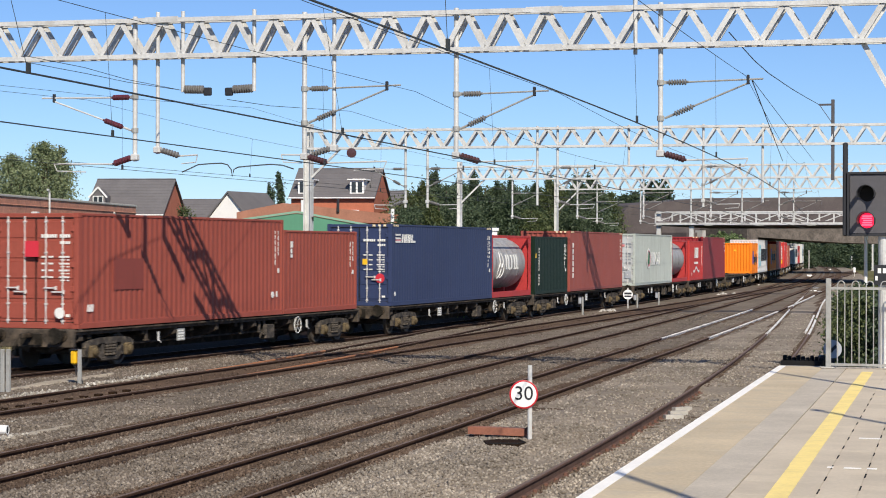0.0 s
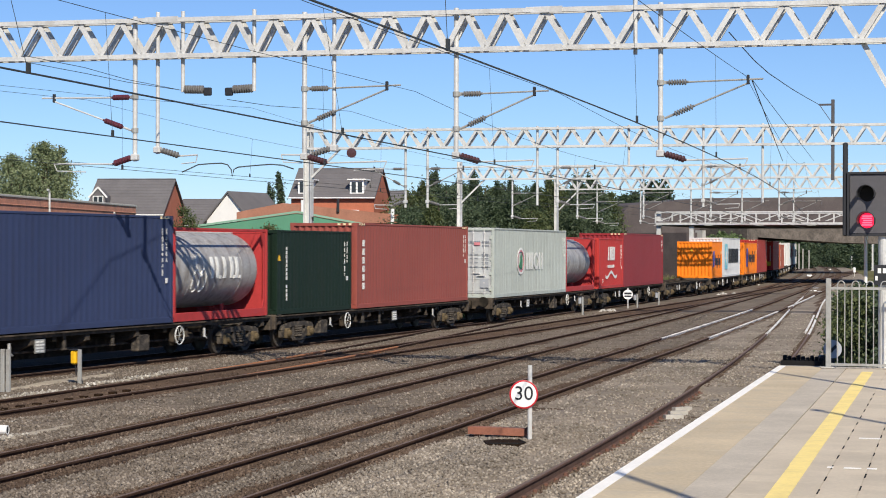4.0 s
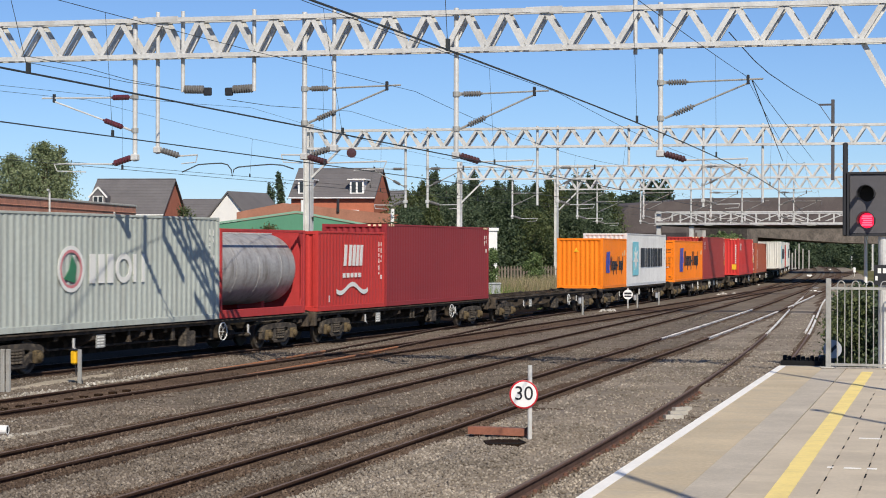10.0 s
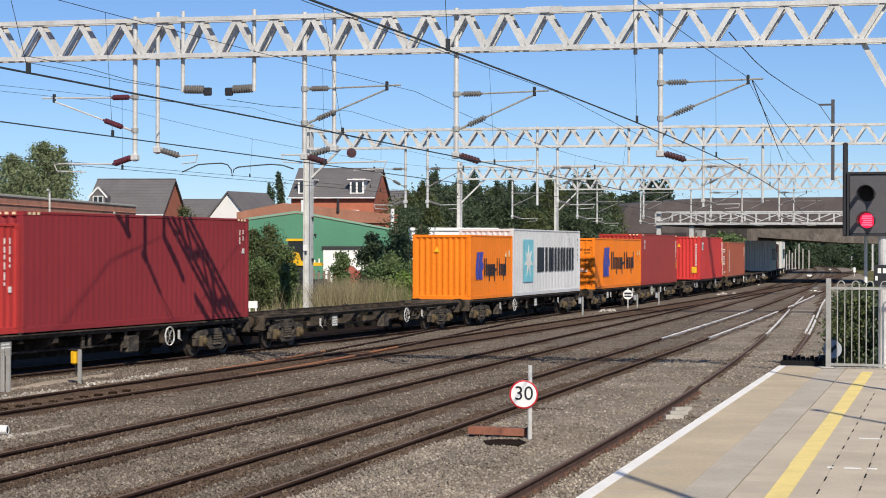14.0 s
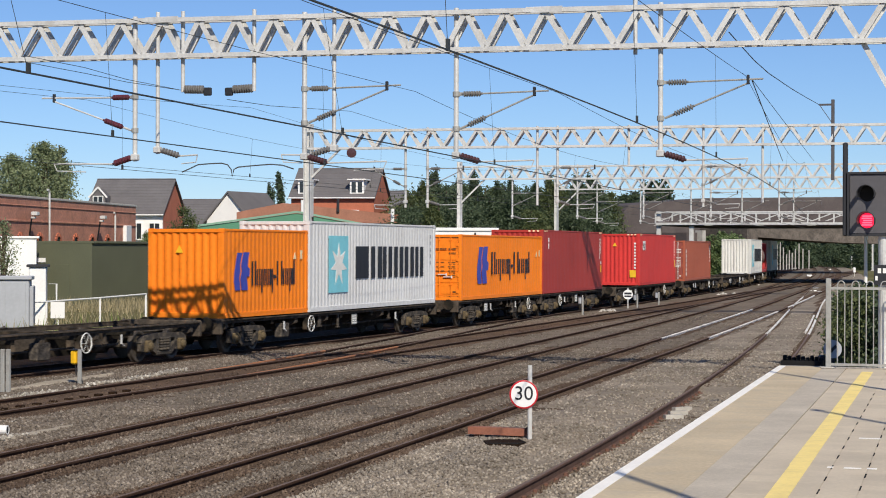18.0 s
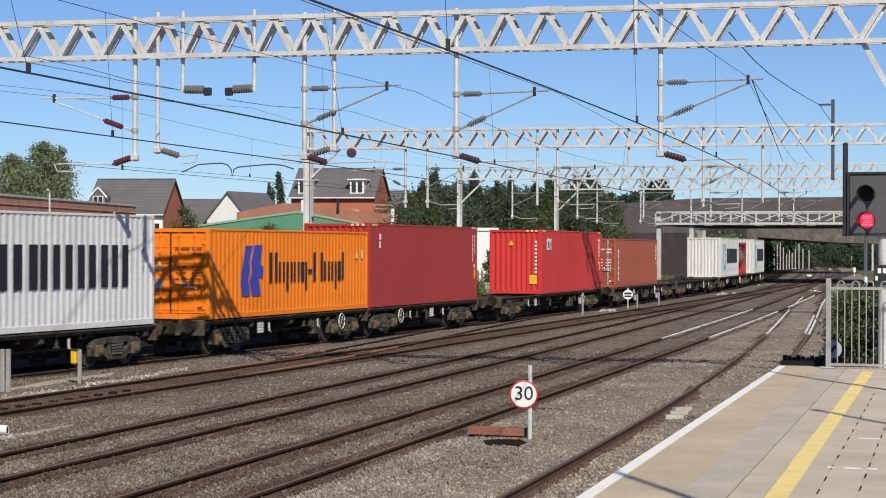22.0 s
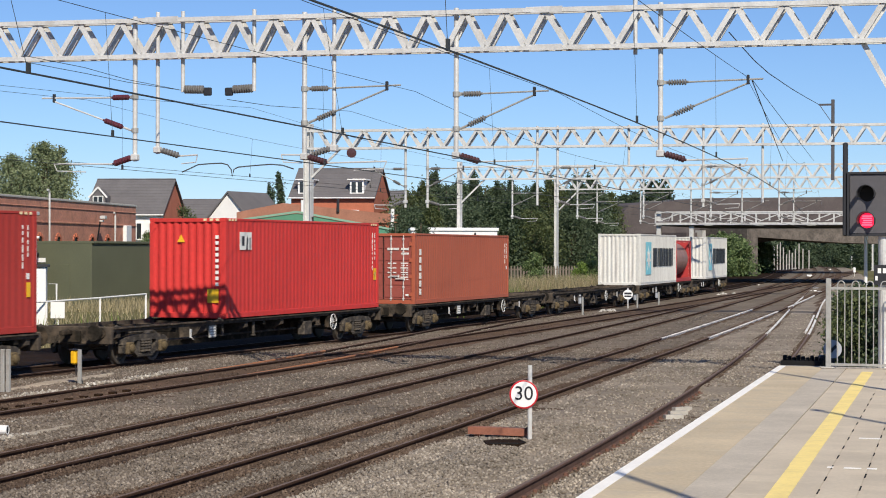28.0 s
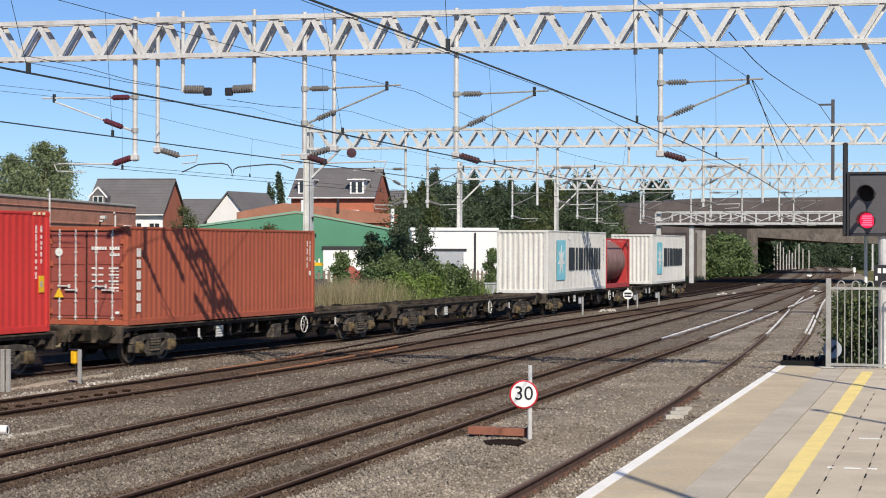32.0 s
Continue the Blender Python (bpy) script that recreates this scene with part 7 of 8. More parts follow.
# colour-light signal
sg = thing("railway_signal", Matrix(), "colour-light signal showing red on a grey post", "signal")
SX = 35.95
part("post", Geo().tube((SX + 0.1, 4.33, GROUND_Z), (SX + 0.1, 4.33, PZ + 2.55), 0.11, 14), GALV, sg, "pale grey post")
part("back_plate", Geo().box(SX - 0.03, SX + 0.0, 4.22, 4.94, 3.34, 4.42, 0.01), SIGNAL_GREY, sg, "dark grey backplate")
part("plate_rim", Geo().box(SX - 0.06, SX + 0.02, 4.94, 4.985, 3.30, 4.46).box(SX - 0.06, SX + 0.02, 4.18, 4.22, 3.30, 4.46).box(SX - 0.06, SX + 0.02, 4.22, 4.94, 4.42, 4.46).box(SX - 0.06, SX + 0.02, 4.22, 4.94, 3.30, 3.34), DARK, sg)
part("head_box", Geo().box(SX, SX + 0.28, 4.36, 4.86, 3.36, 4.40, 0.02), DARK, sg)
for z, lit in ((3.58, True), (4.06, False)):
    l_ = part("lamp", Geo().lathe((SX - 0.03, 4.625, z), (SX - 0.05, 4.625, z), ((0, 0.135), (1, 0.125)), 24), GLOW_RED if lit else GASKET, sg, "lit red lamp" if lit else "dark unlit lamp")
    rings = []
    for x, r in ((SX - 0.03, 0.15), (SX - 0.30, 0.165)):
        rings.append([(x, 4.625 + r * math.cos(t), z + r * math.sin(t)) for t in [math.pi * (-0.12 + 1.24 * k / 14) for k in range(15)]] + [(x, 4.625 + (r - 0.012) * math.cos(t), z + (r - 0.012) * math.sin(t)) for t in [math.pi * (1.12 - 1.24 * k / 14) for k in range(15)]])
    part("hood", Geo().rings(rings), DARK, l_, "black hood")
    if lit:
        for k in range(5):
            part("lens_bar", Geo().box(SX - 0.056, SX - 0.051, 4.53 + 0.01 * (k % 2), 4.72 - 0.012 * (k % 3), z - 0.09 + k * 0.04, z - 0.068 + k * 0.04), GLOW_PINK, l_)
part("side_head", Geo().box(SX - 0.05, SX + 0.25, 3.75, 4.14, 3.35, 4.55, 0.03), DARK, sg, "second dark signal head")
part("mast", Geo().box(SX - 0.02, SX + 0.10, 4.985, 5.07, 3.3, 5.0, 0.02), DARK, sg, "dark upright behind the head")
pn = part("number_plate", Geo().box(SX - 0.06, SX - 0.04, 4.02, 4.50, 2.42, 2.78, 0.005), DARK, sg, "black plate with white bars")
part("plate_bars", Geo().box(SX - 0.068, SX - 0.061, 4.37, 4.43, 2.63, 2.72).box(SX - 0.068, SX - 0.061, 4.28, 4.34, 2.63, 2.72).box(SX - 0.068, SX - 0.061, 4.43, 4.475, 2.50, 2.58).box(SX - 0.068, SX - 0.061, 4.20, 4.25, 2.63, 2.72), MARK_WHITE, pn)
s2 = thing("far_signal_post", pose(183.03, 23.69, GROUND_Z), "white signal post beyond the platform's end", "post")
part("post", Geo().tube((0, 0, 0), (0, 0, 4.6), 0.17, 10), WHITE_METAL, s2)

# behind the train: cabinets, railings, plant
cb = thing("equipment_cabinet", frame_at(67.72, 42.37, 8), "grey steel equipment cabinet with a dark roof", "cabinet")
part("body", Geo().box(-1.4, 0.75, 0, 1.5, 0, 2.05, 0.03), GREY_BOX, cb)
part("roof", Geo().box(-1.5, 0.85, -0.1, 1.6, 2.05, 2.2, 0.03), GREY_BOX, cb)
part("door", Geo().box(-0.2, 0.6, -0.03, 0.0, 0.15, 1.95, 0.01), GREY_BOX, cb)
part("side_panel", Geo().box(0.75, 0.9, 0.2, 1.3, 0.2, 1.8, 0.02), GREY_BOX, cb)
c2 = thing("equipment_cabinet", frame_at(73.34, 44.49, 8), "white equipment cabinet with a dark lid beside the line", "cabinet")
part("body", Geo().box(-0.4, 0.32, 0, 1.0, 0, 2.5, 0.03), WHITE_METAL, c2)
part("lid", Geo().box(-0.5, 0.42, -0.1, 1.1, 2.5, 2.62, 0.02), DARK, c2)
sd = thing("white_shed", frame_at(95.0, 59.4, 10), "low white corrugated shed with a flat roof", "shed")
part("wall", Geo().box(-6.0, 1.4, 0, 1.4, 0, 3.85), WHITE_METAL, sd)
part("roof", Geo().box(-6.1, 1.55, -0.1, 1.5, 3.85, 3.98, 0.02), WHITE_METAL, sd)
for k in range(18):
    part("rib", Geo().box(-5.8 + k * 0.4, -5.73 + k * 0.4, -0.04, 0.0, 0.0, 3.8), WHITE_METAL, sd)
ra = thing("white_railing", Matrix(), "low white tubular railing in dry grass", "railing")
pts = [(69.31, 44.37), (73.50, 44.19), (78.06, 44.16), (82.94, 44.46)]
for (x, y), h_ in zip(pts, (0.75, 0.72, 0.78, 0.85)):
    part("post", Geo().tube((x, y, -0.4), (x, y, h_), 0.05, 8), WHITE_METAL, ra)
part("rail", Geo().path([(*pts[0], 0.73), (*pts[1], 0.72), (*pts[2], 0.78), (*pts[3], 0.85)], 0.045, 6), WHITE_METAL, ra)
r3 = thing("white_railing", Matrix(), "low white tubular railing in dry grass", "railing")
pts = [(83.59, 43.06), (90.35, 44.87)]
for (x, y) in pts:
    part("post", Geo().tube((x, y, -0.4), (x, y, 0.85), 0.05, 8), WHITE_METAL, r3)
part("rail", Geo().path([(*pts[0], 0.83), (*pts[1], 0.83)], 0.045, 6), WHITE_METAL, r3)
nb = thing("white_board", frame_at(72.74, 43.17, 0), "blank white board on the railing", "sign")
part("board", Geo().box(-0.3, 0.3, -0.08, -0.03, 0.35, 1.05, 0.005), SIGN_WHITE, nb)
part("post", Geo().tube((0, 0, -0.3), (0, 0, 0.9), 0.035, 6), WHITE_METAL, nb)
fr = thing("hoop_barrier", frame_at(75.27, 45.03, 0), "small white metal hoop barrier standing by the cabin", "barrier")
part("frame", Geo().path([(-0.25, 0, 0), (-0.25, 0, 1.75), (0.25, 0, 1.75), (0.25, 0, 0)], 0.045, 6), WHITE_METAL, fr)
kp = thing("kiosk", frame_at(106.49, 34.82, 0), "pale grey lineside kiosk among the bushes", "cabinet")
part("body", Geo().box(-0.45, 0.45, 0, 0.8, 0, 1.3, 0.03), GREY_BOX, kp)
part("lid", Geo().box(-0.5, 0.5, -0.05, 0.85, 1.3, 1.4, 0.03), GREY_BOX, kp)
k2 = thing("kiosk", frame_at(146.33, 36.19, 0), "pale lineside kiosk beside the far line", "cabinet")
part("body", Geo().box(-0.4, 0.4, 0, 0.8, 0, 2.4, 0.03), WHITE_METAL, k2)
wb = thing("white_board", frame_at(75.0, 35.15, 0), "small blank white board on two short legs in dry grass", "sign")
part("board", Geo().box(-0.2, 0.2, -0.04, 0.0, 0.82, 1.12, 0.005), SIGN_WHITE, wb)
for k in (-0.13, 0.13):
    part("post", Geo().tube((k, -0.02, -0.2), (k, -0.02, 0.82), 0.035, 6), WHITE_METAL, wb)
zp = bed_z(28.4, 17.86)
pe = thing("pipe_end", Matrix(), "short white plastic pipe end lying on the ballast", "pipe")
part("pipe", Geo().lathe((28.22, 18.46, zp + 0.085), (28.36, 17.78, zp + 0.085), ((0, 0.08), (1, 0.08), (1, 0.062), (0.8, 0.06)), 14), WHITE_METAL, pe)
part("bore", Geo().lathe((28.352, 17.82, zp + 0.085), (28.359, 17.785, zp + 0.085), ((0, 0.055), (1, 0.055)), 14), DARK, pe, "dark inside of the pipe")
# yellow and red plant by the shed
wl = thing("wheel_loader", frame_at(108.2, 47.29, 0), "yellow wheel loader with a dark cab parked by the shed", "loader")
part("cab_roof", Geo().prism([(-1.15, 3.78), (-1.1, 3.92), (0.35, 3.92), (0.45, 3.78)], 1, 0.1, 1.6), YELLOW_PAINT, wl, "flat yellow cab roof")
part("cab", Geo().prism([(-1.05, 2.2), (-1.1, 3.1), (-0.95, 3.78), (0.3, 3.78), (0.4, 3.1), (0.4, 2.2)], 1, 0.15, 1.55), GLASS_DARK, wl, "dark glazed cab")
for k in (-1.02, 0.32):
    part("cab_pillar", Geo().bar((k, 0.12, 2.2), (k * 0.96, 0.12, 3.78), 0.07, 0.07), DARK, wl, "black cab pillar")
part("body", Geo().prism([(-1.0, 2.3), (-1.0, 2.9), (-0.7, 3.15), (-0.35, 3.05), (-0.2, 2.6), (0.2, 2.52), (1.0, 2.46), (1.05, 2.3)], 1, -0.2, 1.7), YELLOW_PAINT, wl, "yellow body and bonnet")
# Lower body is coloured black to stand for shade under the bonnet.
part("chassis", Geo().prism([(-1.0, 0.6), (-1.05, 2.3), (0.15, 2.3), (0.25, 1.5), (1.0, 1.4), (1.0, 0.6)], 1, -0.1, 1.6), DARK, wl, "chassis coloured dark for shade")
part("exhaust", Geo().tube((0.85, 0.4, 2.44), (0.85, 0.4, 2.72), 0.05, 8), WHITE_METAL, wl, "pale exhaust stack")
part("lamp", Geo().box(0.5, 0.65, 0.0, 0.12, 2.47, 2.65, 0.02), WHITE_METAL, wl, "pale work lamp")
for x in (-0.9, 1.0):
    for y in (-0.35, 1.55):
        wh = part("wheel", Geo().lathe((x, y, 0.75), (x, y + 0.5, 0.75), ((0, 0.55), (0.08, 0.72), (0.3, 0.75), (0.7, 0.75), (0.92, 0.72), (1, 0.55)), 20), DARK, wl, "large black tyre")
        part("rim", Geo().lathe((x, y - 0.01, 0.75), (x, y + 0.51, 0.75), ((0, 0.05), (0.02, 0.36), (0.98, 0.36), (1, 0.05)), 14), DARK, wh, "dark wheel rim")
PLANT_RED = paint("faded_red_plant_paint", (0.40, 0.115, 0.085))
sk = thing("red_skip", frame_at(110.2, 45.0, 0), "faded red steel skip standing by the shed", "skip")
part("body", Geo().prism([(-0.85, 0.3), (-1.15, 1.9), (-0.5, 2.3), (0.0, 2.25), (0.3, 1.95), (1.15, 1.9), (0.85, 0.3)], 1, 0.0, 1.4), PLANT_RED, sk)
part("rim", Geo().box(-1.2, 1.2, -0.05, 0.0, 1.78, 1.9, 0.01), PLANT_RED, sk, "thick red rim")
for x in (-0.55, 0.0, 0.55):
    part("rib", Geo().box(x - 0.05, x + 0.05, -0.04, 0.0, 0.35, 1.78, 0.01), PLANT_RED, sk)
part("skid", Geo().box(-0.85, 0.85, 0.1, 1.3, 0.0, 0.3, 0.02), DARK, sk, "dark skid")
pm = thing("yellow_excavator", frame_at(112.96, 55.42, -10), "yellow excavator with a folded arm and red bucket", "excavator")
part("boom", Geo().prism([(-1.9, 2.35), (-1.5, 3.0), (-0.2, 3.75), (1.2, 4.25), (1.35, 4.0), (0.0, 3.2), (-1.3, 2.35)], 1, -0.16, 0.16), YELLOW_PAINT, pm, "cranked yellow boom")
part("arm", Geo().prism([(1.15, 4.15), (1.45, 4.1), (1.2, 2.9), (0.75, 2.2), (0.55, 2.35), (0.85, 3.1)], 1, -0.13, 0.13), YELLOW_PAINT, pm, "yellow dipper arm")
for a_, b_ in (((-1.3, -0.22, 2.5), (0.4, -0.22, 3.45)), ((-0.4, -0.2, 3.75), (1.0, -0.2, 3.6)), ((0.95, -0.2, 3.3), (0.7, -0.2, 2.4))):
    ram = part("hydraulic_ram", Geo().tube(a_, Vector(a_).lerp(Vector(b_), 0.55), 0.09, 8), DARK, pm, "black hydraulic ram")
    part("piston_rod", Geo().tube(Vector(a_).lerp(Vector(b_), 0.55), b_, 0.045, 8), GALV, ram)
part("cab", Geo().prism([(-1.9, 1.3), (-0.9, 1.3), (-0.9, 2.5), (-1.2, 2.75), (-1.9, 2.75)], 1, 0.3, 1.4), YELLOW_PAINT, pm, "yellow cab")
part("cab_window", Geo().box(-1.75, -1.0, 0.27, 0.30, 1.75, 2.5), GLASS_DARK, pm, "dark cab window")
part("body", Geo().prism([(-2.0, 0.8), (1.2, 0.8), (1.35, 1.2), (1.3, 1.9), (0.6, 2.1), (-0.8, 2.1), (-0.9, 1.3), (-2.0, 1.3)], 1, 0.2, 2.2), YELLOW_PAINT, pm)
part("bucket", Geo().prism([(0.1, 1.55), (0.5, 2.3), (1.0, 2.45), (1.35, 2.0), (1.2, 1.45), (0.7, 1.6)], 1, -0.6, 0.3), TANK_RED, pm, "red bucket")
part("bucket_teeth", Geo().prism([(0.1, 1.55), (0.25, 1.62), (-0.08, 1.38)], 1, -0.55, -0.4).prism([(0.1, 1.55), (0.25, 1.62), (-0.08, 1.38)], 1, -0.2, -0.05).prism([(0.1, 1.55), (0.25, 1.62), (-0.08, 1.38)], 1, 0.1, 0.25), DULL, pm)
for y in (0.2, 1.7):
    part("crawler", Geo().prism([(-1.7, 0.2), (-1.5, 0.0), (1.5, 0.0), (1.7, 0.2), (1.7, 0.55), (1.5, 0.75), (-1.5, 0.75), (-1.7, 0.55)], 1, y, y + 0.5), DARK, pm, "black crawler track")
bt = thing("blue_tank", frame_at(135.76, 71.90, 0), "blue and white tank on a braced stand", "tank")
part("tank", Geo().lathe((0, 0.8, 3.0), (0, 0.8, 4.3), ((0, 0.8), (0.1, 0.85), (0.9, 0.85), (1, 0.7)), 16), WHITE_METAL, bt, "white tank")
part("tank_lid", Geo().lathe((0, 0.8, 4.3), (0, 0.8, 4.85), ((0, 0.75), (0.4, 0.7), (0.6, 0.4), (1, 0.35)), 16), BLUE_PAINT, bt, "blue lid")
part("band", Geo().lathe((0, 0.8, 3.55), (0, 0.8, 3.75), ((0, 0.86), (0.1, 0.875), (0.9, 0.875), (1, 0.86)), 16), BLUE_PAINT, bt, "blue band")
for k in (-1, 1):
    part("leg", Geo().bar((k * 1.0, 0.1, 0), (k * 0.6, 0.1, 4.2), 0.12, 0.12), BLUE_PAINT, bt, "blue raking leg")
    part("leg", Geo().bar((k * 1.0, 1.5, 0), (k * 0.6, 1.5, 4.2), 0.12, 0.12), BLUE_PAINT, bt, "blue raking leg")
part("stand", Geo().box(-0.8, 0.8, 0.1, 1.5, 2.85, 3.0, 0.03), BLUE_PAINT, bt)
# palisade fences
def palisade(pts, h, label, gap=0.32):
    f = thing("palisade_fence", Matrix(), label, "fence", "fences behind the line")
    pales = 0
    for (x0, y0_), (x1, y1_) in zip(pts, pts[1:]):
        d = math.hypot(x1 - x0, y1_ - y0_)
        n = int(d / gap)
        for z in (0.4, h - 0.35):
            part("rail", Geo().bar((x0, y0_, z), (x1, y1_, z), 0.04, 0.06), TIMBER, f)
        for k in range(n):
            if pales > 280:
                break
            pales += 1
            t = (k + 0.5) / n
            part("pale", PALE_ME, TIMBER, f, at=pose(x0 + (x1 - x0) * t, y0_ + (y1_ - y0_) * t, GROUND_Z - 0.1, 0, 0, math.degrees(math.atan2(y1_ - y0_, x1 - x0))))
    return f


PALE_ME = fix(Geo().prism([(-0.09, 0), (0.09, 0), (0.09, 1.85), (0.0, 2.05), (-0.09, 1.85)], 1, -0.015, 0.015).data("pale", TIMBER))
palisade([(106.29, 53.28), (108.17, 50.98), (111.39, 47.89)], 1.8, "weathered brown palisade fence by the shed yard")
palisade([(142.73, 46.31), (149.44, 42.37), (153.25, 40.61)], 1.8, "weathered brown palisade fence before the trees")
palisade([(108.63, 46.70), (112.10, 42.92), (117.99, 38.28)], 1.8, "weathered brown palisade fence behind the bushes")


# lamp posts on the platform behind the viewer, known by their shadows
for x, y in ((9.4, -1.1), (17.2, -1.9), (26.5, 1.02)):
    lm = thing("platform_lamp_post", pose(x, y, PZ), "slim grey lamp post on the platform", "lamp post", "platform lamp posts")
    part("post", Geo().tube((0, 0, 0), (0, 0, 8.6), 0.07, 10, 0.04), GALV, lm)
    part("lantern", Geo().box(-0.06, 0.12, -0.06, 0.06, 8.55, 8.68, 0.02), GALV, lm)

gs = thing("ground_signal", pose(38.95, 5.68, 1.09 - 0.35, 0, 0, math.degrees(YAW) - 90), "round white ground signal disc with dark parts", "signal")
part("post", Geo().tube((0, 0.05, -1.6), (0, 0.05, 0.2), 0.05, 8), DARK, gs)
part("disc", Geo().lathe((0, -0.02, 0.35), (0, 0.02, 0.35), ((0, 0.18), (1, 0.18)), 24), GREY_BOX, gs)
part("bar", Geo().bar((-0.1, -0.026, 0.25), (0.07, -0.026, 0.42), 0.008, 0.06), MARK_BLACK, gs)
part("housing", Geo().box(-0.24, -0.14, 0.03, 0.25, -0.3, 0.22, 0.02), DARK, gs)

# small pale lineside things by the far curve
for px_, h_, w_ in (((411.72, 60.27), 2.4, 0.22), ((385.18, 54.53), 1.5, 0.3), ((340.43, 46.37), 2.2, 0.2), ((230.48, 31.13), 1.3, 0.14), ((232.27, 36.64), 0.4, 0.3), ((160.27, 24.73), 0.25, 0.25), ((147.87, 22.52), 0.25, 0.2)):
    lb = thing("lineside_box", pose(px_[0], px_[1], GROUND_Z - 0.1, 0, 0, 15), "small pale lineside box beside the far curve", "cabinet", "lineside boxes")
    part("body", Geo().box(-w_, w_, -w_, w_, h_ * 0.55, h_, 0.03), WHITE_METAL, lb)
    part("stand", Geo().box(-w_ * 0.4, w_ * 0.4, -w_ * 0.4, w_ * 0.4, -0.1, h_ * 0.55, 0.02), CONCRETE, lb)


# ---- plants ----
rng_np = np.random.default_rng(7)


def leaf_mesh(name, centres, radii, counts, size, material):
    """Many small leaves in uneven clumps. centres, radii: one row a clump."""
    pos = []
    for c, r, n in zip(centres, radii, counts):
        d = rng_np.normal(size=(n, 3)) * np.array(r) * 0.52
        pos.append(np.array(c) + d)
    pos = np.concatenate(pos)
    n = len(pos)
    u = rng_np.normal(size=(n, 3))
    u /= np.linalg.norm(u, axis=1)[:, None]
    w = rng_np.normal(size=(n, 3))
    w = np.cross(u, w)
    w /= np.linalg.norm(w, axis=1)[:, None] + 1e-9
    s = size * (0.6 + 0.8 * rng_np.random((n, 1)))
    up = np.array([[0, 0, 0.15]]) * s
    quad = np.stack([pos - u * s, pos - w * s * 0.55 + up, pos + u * s, pos + w * s * 0.55 + up], axis=1).reshape(-1, 3)
    me = bpy.data.meshes.new(name)
    me.vertices.add(4 * n)
    me.vertices.foreach_set("co", quad.ravel())
    me.loops.add(4 * n)
    me.loops.foreach_set("vertex_index", np.arange(4 * n, dtype=np.int32))
    me.polygons.add(n)
    me.polygons.foreach_set("loop_start", np.arange(0, 4 * n, 4, dtype=np.int32))
    me.materials.append(material)
    me.update(calc_edges=True)
    return me


def tree(x, y, h, spread, material, label, size=0.28, leaves=4200, conic=0.0, name="tree", base=0.0, low=0.18, group="trees behind the railway", seed=1, clumps=None, tight=0.52):
    rnd = random.Random(seed)
    t = thing(name, pose(x, y, GROUND_Z - 0.15 + base), label, "tree" if name == "tree" else "bush", group)
    limbs = Geo()
    limbs.rings([[(math.cos(a) * r + o, math.sin(a) * r, z) for a in [2 * math.pi * k / 8 for k in range(8)]] for z, r, o in ((0, h * 0.03, 0), (h * 0.3, h * 0.022, 0.05), (h * 0.65, h * 0.013, -0.05), (h * 0.95, h * 0.004, 0.02))])
    cs, rs, ns = [], [], []
    n = clumps or (16 if name == "tree" else 9)
    for k in range(n):
        t_ = low + (1 - low) * (k + 0.3) / n
        wide = spread * ((1.02 - t_) ** 0.55 if conic else math.sin(math.pi * min(1, 0.12 + 0.86 * t_)) ** 0.6)
        a = k * 2.4 + rnd.uniform(-0.5, 0.5)
        q = wide * rnd.uniform(0.25, 0.62)
        c = (math.cos(a) * q, math.sin(a) * q, h * t_ * 0.93)
        rr = max(0.25, wide * rnd.uniform(0.42, 0.62) * (16 / max(16, n)) ** 0.4)
        cs.append(c)
        rs.append((rr, rr, rr * (1.15 if conic else 0.85)))
        ns.append(int(leaves / n * (0.6 + rr / (spread + 0.01))))
        limbs.tube((0, 0, h * max(0.08, t_ * 0.6)), c, h * 0.012, 6, h * 0.003)
    if conic:
        for k in range(3):
            cs.append((rnd.uniform(-0.3, 0.3), rnd.uniform(-0.3, 0.3), h * (0.92 + 0.04 * k)))
            rs.append((0.45 - 0.1 * k, 0.45 - 0.1 * k, 0.7))
            ns.append(int(leaves * 0.03))
    part("trunk", limbs, BARK, t, "brown trunk and limbs")
    part("crown", leaf_mesh("crown", cs, rs, ns, size, material), material, t, "uneven leafy crown")
    return t


# tall tree behind the workshop
tree(152.92, 92.30, 13.57, 4.2, LEAF_TREE, "tall broadleaf tree behind the brick workshop", 0.105, 26000, seed=3, clumps=34)
tree(149.40, 93.25, 12.19, 4.4, LEAF_TREE, "tall broadleaf tree behind the brick workshop", 0.105, 26000, seed=4, clumps=34)
tree(157.78, 93.57, 13.46, 2.6, LEAF_TREE, "slim broadleaf tree behind the brick workshop", 0.105, 13000, seed=5, clumps=24)
tree(187.46, 84.71, 10.7, 1.35, LEAF_DARK, "narrow dark conifer between houses", 0.12, 7000, conic=1.0, seed=6, clumps=26)
tree(196.27, 89.77, 9.84, 1.0, LEAF_DARK, "narrow dark conifer between houses", 0.12, 5000, conic=1.0, seed=7, clumps=26)
tree(76.30, 48.09, 4.88, 0.9, LEAF_TREE, "young grey-green tree beside the cabinets", 0.05, 1700, low=0.45, seed=8, clumps=20)
